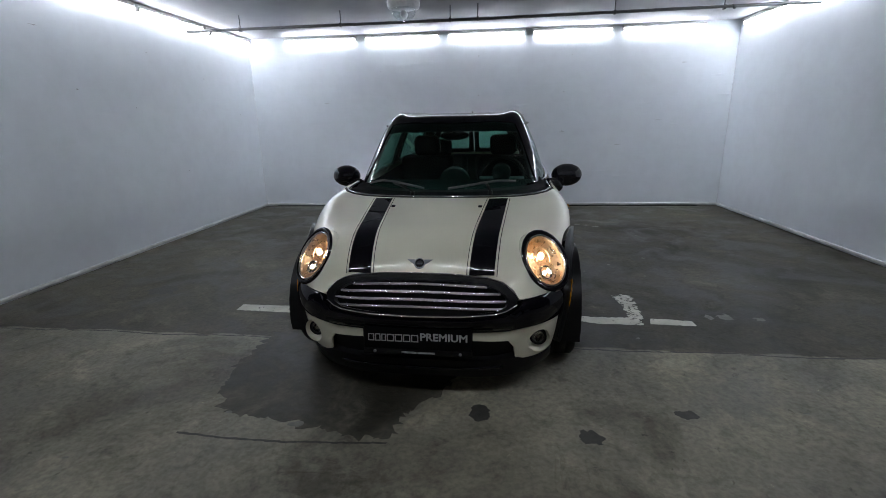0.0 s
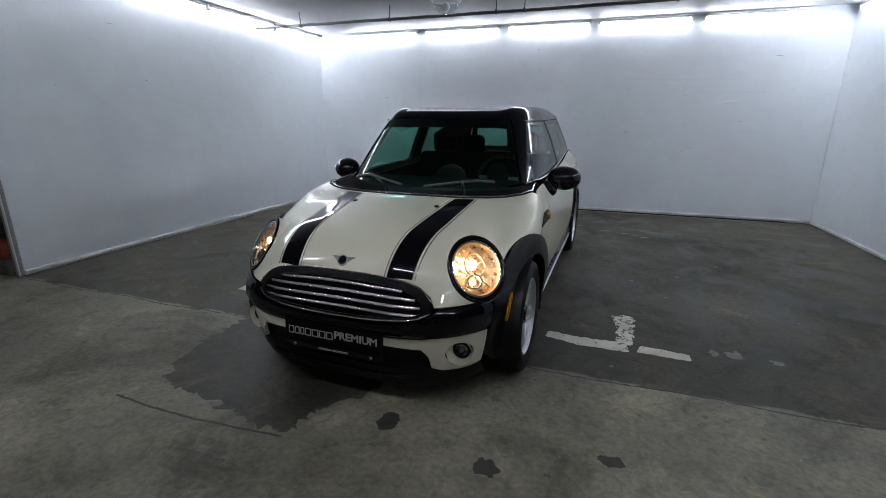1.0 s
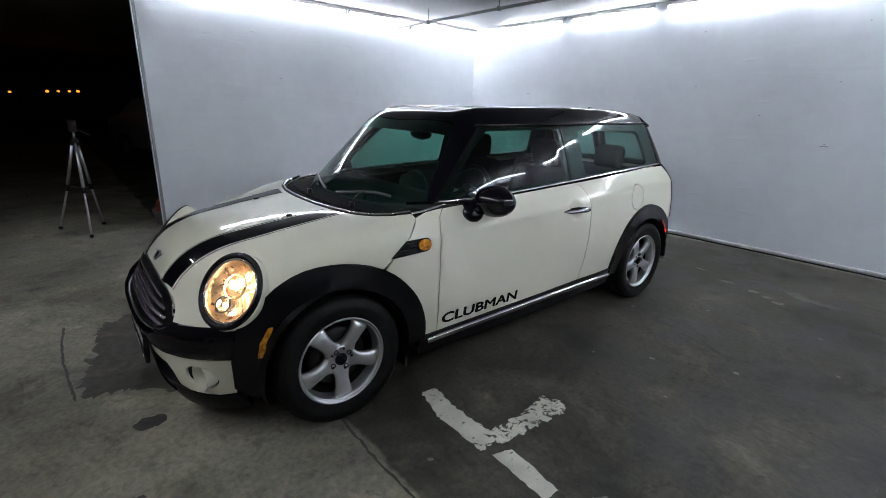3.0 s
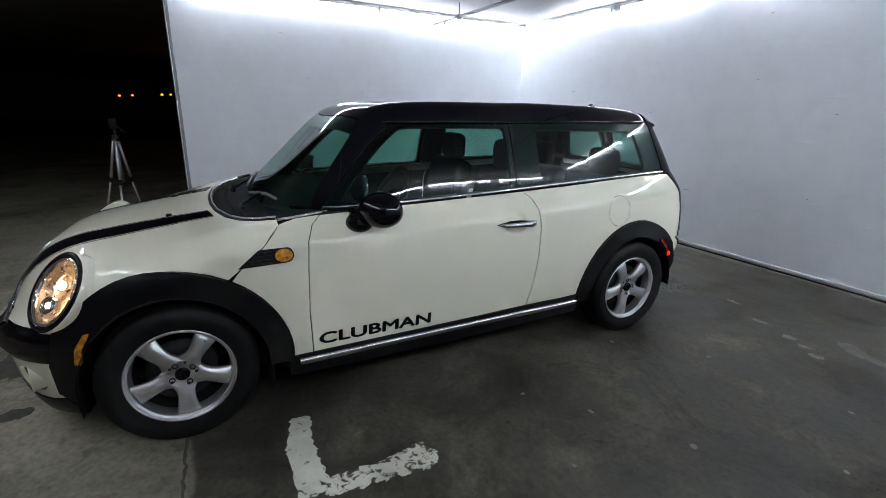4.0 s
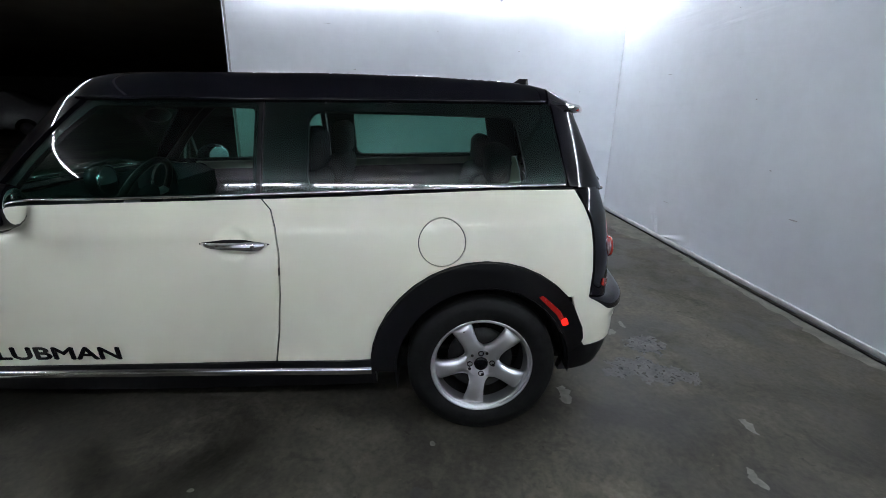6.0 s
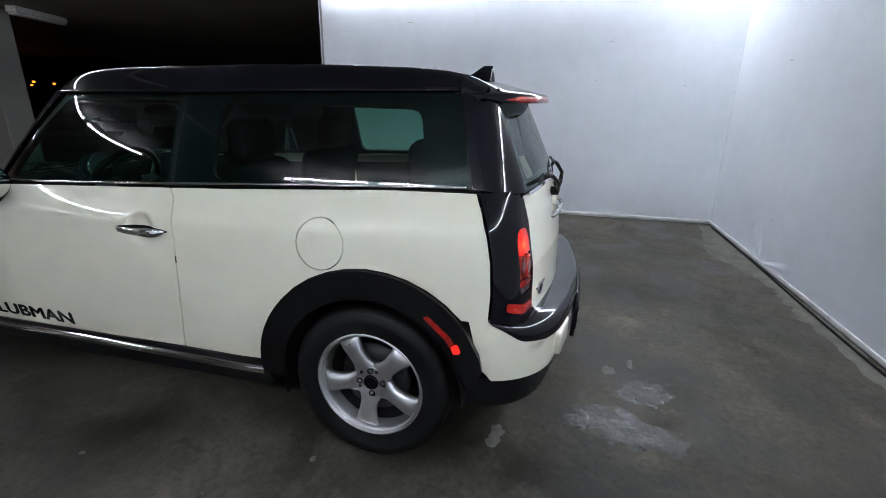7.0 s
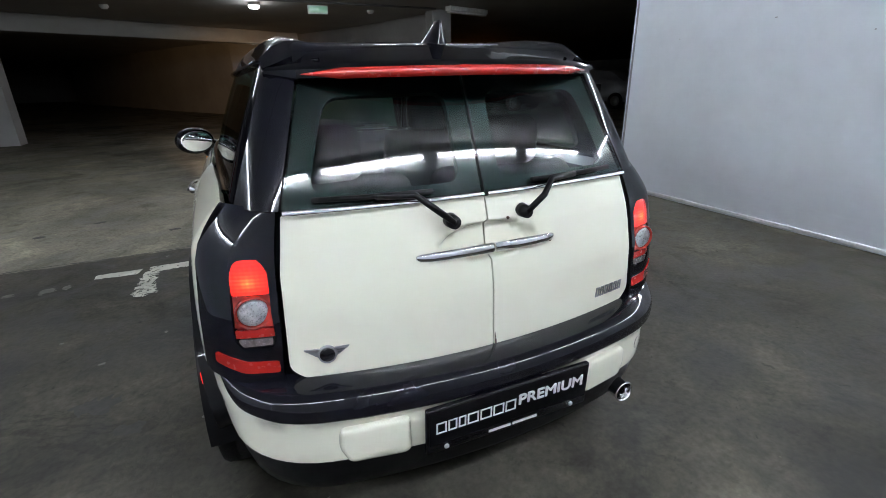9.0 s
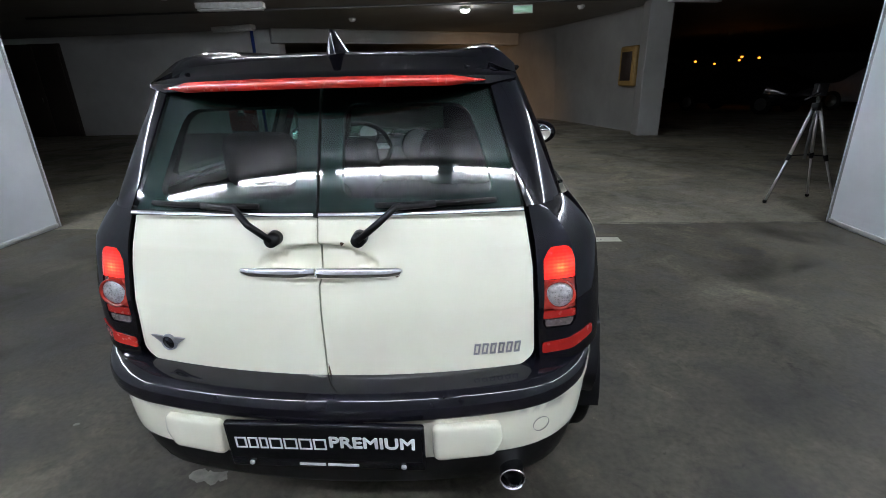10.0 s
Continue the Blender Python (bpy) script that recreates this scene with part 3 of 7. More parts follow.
def both_sides(name, data, material, parent, label="", smooth=True):
    return part(name, data, material, parent, label, smooth), part(name, mirror_data(data), material, parent, label, smooth)


def arc(cy, cz, r, a0, a1, n=18):
    """Points (y, z) on a circle; 0 degrees points backwards, 90 up."""
    return [(cy + r * math.cos(radians(a0 + (a1 - a0) * i / n)), cz + r * math.sin(radians(a0 + (a1 - a0) * i / n))) for i in range(n + 1)]


car = thing("car", "cream two-tone compact estate car with black roof and stripes, headlights on", "car", at=(-0.01, 0, 0))
SIDE, FRONT, REAR, TOP = Ortho("x"), Ortho("f"), Ortho("r"), Ortho("z")
NOSE = Stereo((0, 0.42, 0.38), (0.0, -0.75, 0.65), 1.9)
CORNER = Stereo((0, 2.35, 0.65), (0.6, 0.8, 0), 1.6)
HIND = Stereo((0, 2.3, 0.4), (0, 1, 0.15), 1.6)
CAB = Stereo((0, 2.2, 1.1), (0.55, 0.8, 0), 1.6)
AX, ARCH = 0.297, 0.447
BELT = [(0.64, 0.924), (0.7, 0.926), (1.05, 0.941), (1.67, 0.967), (2.2, 0.989), (2.86, 1.013)]


def on_side(f, y, z):
    return roots(f, np.array([[0.0], [y], [z]]), np.array([[1.0], [0], [0]]), 1.2, 0.2)[:, 0]


def on_front(f, x, z):
    return roots(f, np.array([[x], [0.0], [z]]), np.array([[0.0], [1], [0]]), -1.2, 1.6)[:, 0]


def on_rear(f, x, z):
    return roots(f, np.array([[x], [0.0], [z]]), np.array([[0.0], [1], [0]]), 3.8, 2.3)[:, 0]


def on_top(f, x, y):
    return roots(f, np.array([[x], [y], [0.0]]), np.array([[0.0], [0], [1]]), 1.7, 0.5)[:, 0]


# headlight disc: centre, axes on its own leaning plane
HC = Vector(on_front(f_body, 0.602, 0.667))
HN = Vector(gradient(f_body, np.array([[HC.x], [HC.y], [HC.z]]))[:, 0])
HN = (HN + Vector((0.0, -0.25, 0.1))).normalized()
HU = Vector((0, 0, 1)) - HN * HN.z
HU.normalize()
HS = HU.cross(HN).normalized()


def lamp_ring(r, push=0.0, n=40, tall=1.14):
    r = r * 1.33
    return [HC + HN * push + HS * r * math.cos(2 * math.pi * i / n) + HU * r * tall * math.sin(2 * math.pi * i / n) for i in range(n)]


# -- hood, from the grille over the lamps back to the screen
hood_l = [on_front(f_body, x, lifted(z)) for x, z in ((0.0, 0.632), (0.166, 0.63), (0.312, 0.617), (0.395, 0.595), (0.447, 0.56), (0.473, 0.525))]
hood_l += [on_front(f_body, x, 0.534) for x in (0.52, 0.58)]
hood_l += [on_side(f_body, y, z) for y, z in [(-0.385, 0.534)] + arc(0, AX, ARCH + 0.004, 148, 62, 10)]
hood_l += [on_side(f_body, y, z) for y, z in ((0.27, 0.74), (0.36, 0.82), (0.428, 0.893))]
hood_l += [on_top(f_body, x, y) for x, y in ((0.682, 0.418), (0.642, 0.345), (0.572, 0.285), (0.48, 0.238), (0.32, 0.197), (0.16, 0.178), (0.0, 0.172))]
hood_full = [tuple(p) for p in hood_l] + [(-p[0], p[1], p[2]) for p in hood_l[-2:0:-1]]
hole_l = [tuple(p) for p in lamp_ring(0.098)]
hood = panel("hood", hood_full, NOSE, f_body, M_CREAM, car, "cream clamshell hood with two black stripes",
             holes=[hole_l, [(-p[0], p[1], p[2]) for p in hole_l]], h=0.026, depth=0.02)


# stripes with a fine line on both sides
def stripe_x(y, side):
    t = (y + 0.55) / 0.68
    return (0.24 + 0.058 * t, 0.358 + 0.052 * t)[side]


for s in (1, -1):
    ys = [-0.585 + 0.0393 * i for i in range(20)]
    poly = [(s * stripe_x(y, 0), y) for y in ys] + [(s * stripe_x(y, 1), y + 0.022) for y in ys[::-1]]
    panel("stripe", poly, TOP, f_body, M_GLOSS, hood, "black vinyl stripe", lift=0.0015, depth=0.001, flat=True, h=0.025)
    for side, d in ((0, -0.012), (1, 0.012)):
        line = [(s * (stripe_x(y, side) + d), y + 0.022 * side) for y in ys]
        part("stripe_line", strip(f_body, TOP, line, 0.003, 0.001, 0.0006, flat=True, n_sub=1), M_GLOSS, hood)
for s in (1, -1):
    w = on_top(f_body, s * 0.255, -0.005)
    part("washer_nozzle", box(w[0] - 0.011, w[1] - 0.014, w[2] - 0.004, w[0] + 0.011, w[1] + 0.012, w[2] + 0.009, 0.004), M_PLAST, hood)

# -- front fender piece with the vent, door, rear quarter
fender = [(0.4315, 0.894), (0.363, 0.8195), (0.2725, 0.739)] + arc(0, AX, ARCH + 0.004, 60, 0, 10) + [(0.445, 0.285), (0.532, 0.282), (0.522, 0.5), (0.528, 0.7), (0.537, 0.82), (0.564, 0.885), (0.602, 0.918), (0.5, 0.912)]
panel("front_fender", fender, SIDE, f_body, M_CREAM, car, flat=True, h=0.03, both=True)
door = [(0.607, 0.917), (0.568, 0.885), (0.541, 0.82), (0.532, 0.7), (0.526, 0.5), (0.536, 0.284), (1.1, 0.302), (1.722, 0.322), (1.747, 0.45), (1.766, 0.62), (1.772, 0.78), (1.761, 0.87), (1.736, 0.93), (1.696, 0.962), (1.05, 0.936)]
doors = panel("door", door, SIDE, f_body, M_CREAM, car, "cream door with black lettering shapes", flat=True, h=0.015, both=True)
FUEL = (2.377, 0.819)
hole = [(FUEL[0] + 0.0905 * math.cos(a * math.pi / 18), FUEL[1] + 0.0925 * math.sin(a * math.pi / 18)) for a in range(36)]
q_side = [(1.7025, 0.962), (1.742, 0.93), (1.767, 0.87), (1.778, 0.78), (1.772, 0.62), (1.753, 0.45), (1.728, 0.322), (2.096, 0.326)] + arc(2.547, AX, ARCH + 0.004, 176, 42, 14) + [(2.93, 0.6), (2.968, 0.598)]
q_pts = [tuple(on_side(f_body, y, z)) for y, z in q_side]
q_pts += [tuple(on_side(f_body, y, z)) for y, z in ((2.972, 0.7), (2.965, 0.8), (2.95, 0.88), (2.925, 0.95), (2.895, 1.006), (2.6, 1.002), (2.2, 0.984))]
panel("rear_quarter", [(p[1], p[2]) for p in q_pts], SIDE, f_body, M_CREAM, car, holes=[hole], flat=True, h=0.017)
shell("rear_quarter", panel_mesh([(p[1], p[2]) for p in q_pts], SIDE, f_body, (), 0.032, 0, 0.014, True), M_CREAM, car, "", True)
fuel_in = [(FUEL[0] + 0.0865 * math.cos(a * math.pi / 18), FUEL[1] + 0.0885 * math.sin(a * math.pi / 18)) for a in range(36)]
panel("fuel_flap", fuel_in, SIDE, f_body, M_CREAM, car, "round cream fuel flap", flat=True, h=0.03)

# -- wheel arch claddings and sills
front_clad = arc(0, AX, ARCH, -2, 147, 22) + [(-0.40, 0.53), (-0.43, 0.4), (-0.425, 0.27), (-0.37, 0.22)] + arc(0, AX, 0.345, 194, -3, 26)
panel("arch_cladding", front_clad, SIDE, f_body, M_CLAD, car, "black plastic wheel arch cladding", lift=0.02, depth=0.07, flat=True, h=0.03, both=True)
rear_clad = arc(2.547, AX, ARCH, 182, 45, 20) + [(2.9, 0.57), (2.945, 0.47), (2.955, 0.42), (2.935, 0.37), (2.893, 0.335)] + arc(2.547, AX, 0.345, 4, 183, 26)
panel("arch_cladding", rear_clad, SIDE, f_body, M_CLAD, car, "black plastic wheel arch cladding", lift=0.02, depth=0.06, flat=True, h=0.03, both=True)
sill = [(0.425, 0.288), (1.1, 0.304), (2.11, 0.328), (2.12, 0.21), (1.2, 0.18), (0.43, 0.18)]
panel("sill", sill, SIDE, f_body, M_PLAST, car, "black plastic sill", lift=0.008, depth=0.08, flat=True, h=0.05, both=True)
line = [(0.47 + 1.63 * i / 10, 0.254 + 0.026 * i / 10 + 0.004 * math.sin(math.pi * i / 10)) for i in range(11)]
both_sides("sill_strip", strip(f_body, SIDE, line, 0.034, 0.008, 0.013, flat=True), M_CHROME, car, "chrome sill strip")
both_sides("belt_strip", strip(f_cabin, SIDE, [(y, z + 0.006) for y, z in BELT], 0.0095, 0.012, 0.006, flat=True), M_CHROME, car, "chrome belt line strip")

# -- front bumper
band_l = [on_front(f_front, x, z) for x, z in ((0, 0.457), (0.26, 0.46), (0.416, 0.477), (0.473, 0.512), (0.494, 0.531), (0.57, 0.534))]
band_l += [on_side(f_front, -0.39, 0.534), on_side(f_front, -0.41, 0.4)]
band_l += [on_front(f_front, x, z) for x, z in ((0.6, 0.407), (0.5, 0.402), (0.42, 0.394), (0.25, 0.392), (0, 0.39))]
full = [tuple(p) for p in band_l] + [(-p[0], p[1], p[2]) for p in band_l[-2:0:-1]]
LOWF = Stereo((0, 0.4, 0.35), (0, -1, 0), 1.7)
panel("bumper_band", full, LOWF, f_front, M_GLOSS, car, "black gloss bumper band", lift=0.006, depth=0.03, h=0.025)
low_l = [on_front(f_front, x, z) for x, z in ((0.255, 0.388), (0.42, 0.391), (0.5, 0.399), (0.6, 0.404))]
low_l += [on_side(f_front, -0.415, 0.398), on_side(f_front, -0.42, 0.225)]
low_l += [on_front(f_front, x, z) for x, z in ((0.6, 0.215), (0.5, 0.222), (0.46, 0.24), (0.453, 0.30), (0.425, 0.338), (0.255, 0.346))]
FOG = (0.572, 0.306)
fog_hole = [tuple(on_front(f_front, FOG[0] + 0.052 * math.cos(a * math.pi / 16), FOG[1] + 0.057 * math.sin(a * math.pi / 16))) for a in range(32)]
panel("front_bumper", [tuple(p) for p in low_l], LOWF, f_front, M_CREAM, car, "cream lower bumper corner", holes=[fog_hole], h=0.022, both=True)
mid = [tuple(on_front(f_front, x, z)) for x, z in ((-0.26, 0.386), (0.26, 0.386), (0.26, 0.342), (0.424, 0.334), (0.448, 0.30), (0.455, 0.245), (0.0, 0.2), (-0.455, 0.245), (-0.448, 0.30), (-0.424, 0.334), (-0.26, 0.342))]
panel("lower_intake", mid, LOWF, f_front, M_PLAST, car, "dark lower air intake", lift=-0.03, depth=0.02, h=0.04)
lip_l = [on_front(f_front, x, z) for x, z in ((0, 0.235), (0.3, 0.232), (0.44, 0.24), (0.5, 0.218), (0.6, 0.21))] + [on_side(f_front, -0.42, 0.22), on_side(f_front, -0.36, 0.14)]
lip_l += [on_front(f_front, x, z) for x, z in ((0.55, 0.13), (0.3, 0.125), (0, 0.125))]
full = [tuple(p) for p in lip_l] + [(-p[0], p[1], p[2]) for p in lip_l[-2:0:-1]]
panel("bumper_lip", full, LOWF, f_front, M_PLAST, car, "black lower bumper lip", lift=0.004, depth=0.06, h=0.03)
part("lip_strip", strip(f_front, FRONT, [(x, 0.185 + 0.05 * x * x) for x in [-0.4 + 0.08 * i for i in range(11)]], 0.012, 0.006, 0.006, flat=True), M_GLOSS, car)

# -- roof and pillars
ROOFC = RoundY(1.12)


def rail_z(y):
    return float(np.interp(y, (0.9, 1.3, 1.7, 2.15, 2.9), (1.312, 1.32, 1.32, 1.328, 1.332)))


def on_cabin(y, z):
    return tuple(on_side(f_cabin, y, z))


edge = [(y, rail_z(y) + 0.002) for y in (0.97, 1.1, 1.3, 1.5, 1.7, 1.9, 2.1, 2.3, 2.5, 2.7, 2.82, 2.88)]
roof_l = [tuple(on_top(f_cabin, x, y)) for x, y in ((0, 0.80), (0.2, 0.81), (0.35, 0.838), (0.45, 0.878), (0.51, 0.92))] + [on_cabin(y, z) for y, z in edge]
roof_l += [tuple(on_top(f_cabin, x, y)) for x, y in ((0.5, 2.9), (0.4, 2.925), (0.2, 2.94), (0, 2.943))]
full = roof_l + [(-p[0], p[1], p[2]) for p in roof_l[-2:0:-1]]
panel("roof", full, ROOFC, f_cabin, M_GLOSS, car, "black gloss roof with raised side rails", h=0.02, depth=0.02)
panel("headliner", [(p[0] * 0.97, p[1], p[2]) for p in full], ROOFC, f_cabin, M_LINER, car, "grey headliner", h=0.06, lift=-0.03, depth=0.0)
both_sides("drip_rail", strip(f_cabin, SIDE, [(y, rail_z(y) - 0.004) for y in (0.97, 1.3, 1.7, 2.15, 2.5, 2.9)], 0.012, 0.004, 0.012, flat=True), M_GLOSS, car)
# windscreen and A pillars, seen from the front
def on_screen(x, z):
    return tuple(on_front(f_cabin, x, z))


SCR = Stereo((0, 1.6, 0.75), (0, -0.8, 0.55), 1.8)


def hood_edge_z(x):
    return 0.876 + 0.03 * (x / 0.68) ** 2


a_in = [on_screen(x, z) for x, z in ((0.6, 0.935), (0.562, 1.03), (0.527, 1.13), (0.49, 1.23), (0.452, 1.312))]
screen = [on_screen(x, hood_edge_z(x) + 0.03) for x in (0, 0.2, 0.4, 0.55)] + a_in + [tuple(on_top(f_cabin, x, y)) for x, y in ((0.45, 0.873), (0.35, 0.833), (0.2, 0.805), (0, 0.795))]
full = screen + [(-p[0], p[1], p[2]) for p in screen[-2:0:-1]]
panel("windscreen", full, SCR, f_cabin, M_GLASS, car, "green tinted windscreen", h=0.035, lift=0.0, depth=0.0)
band = screen[-4:]
a_out = [on_cabin(y, z) for y, z in ((0.625, 0.93), (0.715, 1.03), (0.80, 1.12), (0.895, 1.215), (1.0, 1.31))]
corner = [on_cabin(0.965, 1.314)]
panel("a_pillar", a_in + corner + a_out[::-1] + [on_cabin(0.5, 0.928)], Stereo((0, 1.5, 0.9), (0.62, -0.7, 0.3), 1.8), f_cabin, M_GLOSS, car, "black gloss windscreen pillar", h=0.025, lift=0.006, depth=0.03, both=True)
top_band = [on_screen(x, z) for x, z in ((-0.475, 1.255), (-0.25, 1.268), (0, 1.272), (0.25, 1.268), (0.475, 1.255))] + [on_screen(0.474, 1.314)] + band + [(-p[0], p[1], p[2]) for p in band[-2::-1]] + [on_screen(-0.474, 1.314)]
panel("screen_shade_band", top_band, SCR, f_cabin, M_PLAST, car, "black shade band of the windscreen", h=0.03, lift=-0.004, depth=0.0)


def f_cowl(p):
    x, y, z = p
    return z - hood_height(x, np.minimum(y, 0.45)) + 0.012


cowl_l = [(0.672, 0.445), (0.634, 0.359), (0.565, 0.298), (0.475, 0.25), (0.32, 0.209), (0.16, 0.19), (0.0, 0.184)]
back_l = [(0.0, 0.40), (0.2, 0.405), (0.4, 0.445), (0.52, 0.51), (0.6, 0.6), (0.655, 0.68)]
cowl = cowl_l + [(-x, y) for x, y in cowl_l[-2::-1]] + [(-x, y) for x, y in back_l[::-1]] + back_l[1:]
cw = panel("cowl", cowl, TOP, f_cowl, M_COWL, car, "black cowl panel below the windscreen", flat=True, h=0.03, depth=0.01)
for k in range(7):
    x0 = -0.42 + 0.14 * k
    part("cowl_rib", strip(f_cowl, TOP, [(x0 - 0.05, 0.25 + 0.3 * x0 * x0), (x0 + 0.05, 0.25 + 0.3 * x0 * x0)], 0.012, 0.0, 0.006, flat=True), M_COWL, cw)
chr_l = [(0.684, 0.428), (0.645, 0.352), (0.574, 0.291), (0.48, 0.243), (0.32, 0.202), (0.16, 0.183), (0.0, 0.177)]
chr_full = chr_l + [(-x, y) for x, y in chr_l[-2::-1]]
part("cowl_seal", strip(f_body, TOP, [(x * 1.01, y - 0.003) for x, y in chr_full], 0.022, 0.0015, 0.004, flat=True), M_RUBBER, car, "black rubber seal behind the hood")
part("cowl_strip", strip(f_body, TOP, chr_full, 0.01, 0.004, 0.006, flat=True), M_CHROME, car, "bright strip behind the hood")
pts = []
for i in range(7):
    y = 0.41 + 0.04 * i
    xs, zs = on_side(f_body, y, 0.905)[0], 0.9 + 0.026 * i / 6
    pts.append((xs - 0.028 - 0.004 * i, y, zs))
both_sides("belt_strip_front", tube_along(pts, 0.007, 8), M_CHROME, car, "chrome strip along the fender top")

# side glass
dg = [(0.64, 0.934), (1.05, 0.95), (1.672, 0.975), (1.672, 1.312), (1.30, 1.312), (1.03, 1.306), (0.9, 1.205), (0.76, 1.06)]
panel("door_glass", round_poly(dg, 0.03), SIDE, f_cabin, M_GLASS, car, "green tinted door window", flat=True, h=0.05, lift=-0.004, depth=0.0, both=True)
fr_o = [(0.62, 0.933), (1.05, 0.948), (1.685, 0.973), (1.685, 1.317), (1.30, 1.317), (1.005, 1.312), (0.89, 1.215), (0.71, 1.03)]
fr_i = round_poly([(0.71, 0.952), (1.05, 0.962), (1.655, 0.985), (1.655, 1.297), (1.30, 1.297), (1.045, 1.292), (0.925, 1.195), (0.795, 1.06)], 0.03)
panel("door_frame", fr_o, SIDE, f_cabin, M_PLAST, car, "black window frame", holes=[fr_i], flat=True, h=0.035, lift=-0.012, depth=0.02, both=True)
qg = [(1.697, 0.977), (2.2, 0.998), (2.868, 1.02), (2.80, 1.326), (2.2, 1.322), (1.697, 1.316)]
panel("quarter_glass", round_poly(qg, [0.004, 0.004, 0.03, 0.03, 0.004, 0.004]), SIDE, f_cabin, M_DGLASS, car, "dark tinted rear side window", flat=True, h=0.05, lift=0.002, depth=0.0, both=True)
q_in = round_poly([(1.86, 1.0), (2.2, 1.012), (2.72, 1.03), (2.665, 1.275), (2.2, 1.283), (1.86, 1.283)], 0.05)
panel("quarter_frame", [(1.69, 0.97), (2.2, 0.99), (2.9, 1.012), (2.83, 1.33), (2.2, 1.324), (1.69, 1.318)], SIDE, f_cabin, M_PLAST, car, "black window surround", holes=[q_in], flat=True, h=0.035, lift=-0.008, depth=0.02, both=True)

# -- rear: pillars, lamp panels, barn doors, bumper
d_out = [on_cabin(y, z) for y, z in ((2.878, 1.016), (2.85, 1.13), (2.825, 1.24), (2.805, 1.332))]


def rear_edge(z, d=0.0):
    t = (z - 1.0) / 0.29
    return 0.525 - 0.09 * t + d


d_in = [tuple(on_rear(f_cabin, rear_edge(z), z)) for z in (1.31, 1.2, 1.1, 0.998)]
panel("d_pillar", d_out + d_in, CAB, f_cabin, M_GLOSS, car, "black gloss rear corner pillar", h=0.022, lift=0.004, depth=0.03, both=True)
lp = [tuple(on_side(f_body, y, z)) for y, z in ((2.905, 1.004), (2.932, 0.95), (2.957, 0.88), (2.972, 0.8), (2.979, 0.7), (2.975, 0.6))]
lp += [tuple(on_rear(f_body, x, z)) for x, z in ((0.66, 0.575), (0.572, 0.572), (0.562, 0.7), (0.555, 0.85), (0.532, 0.996))]
LAMP = [(0.575, 0.69), (0.572, 0.86), (0.59, 0.892), (0.635, 0.892), (0.655, 0.86), (0.667, 0.69), (0.655, 0.672), (0.585, 0.672)]
lamp_hole = [tuple(on_rear(f_body, x, z)) for x, z in LAMP]
panel("lamp_panel", lp, CORNER, f_body, M_GLOSS, car, "black gloss tail lamp surround", holes=[lamp_hole], h=0.022, lift=0.004, depth=0.025, both=True)

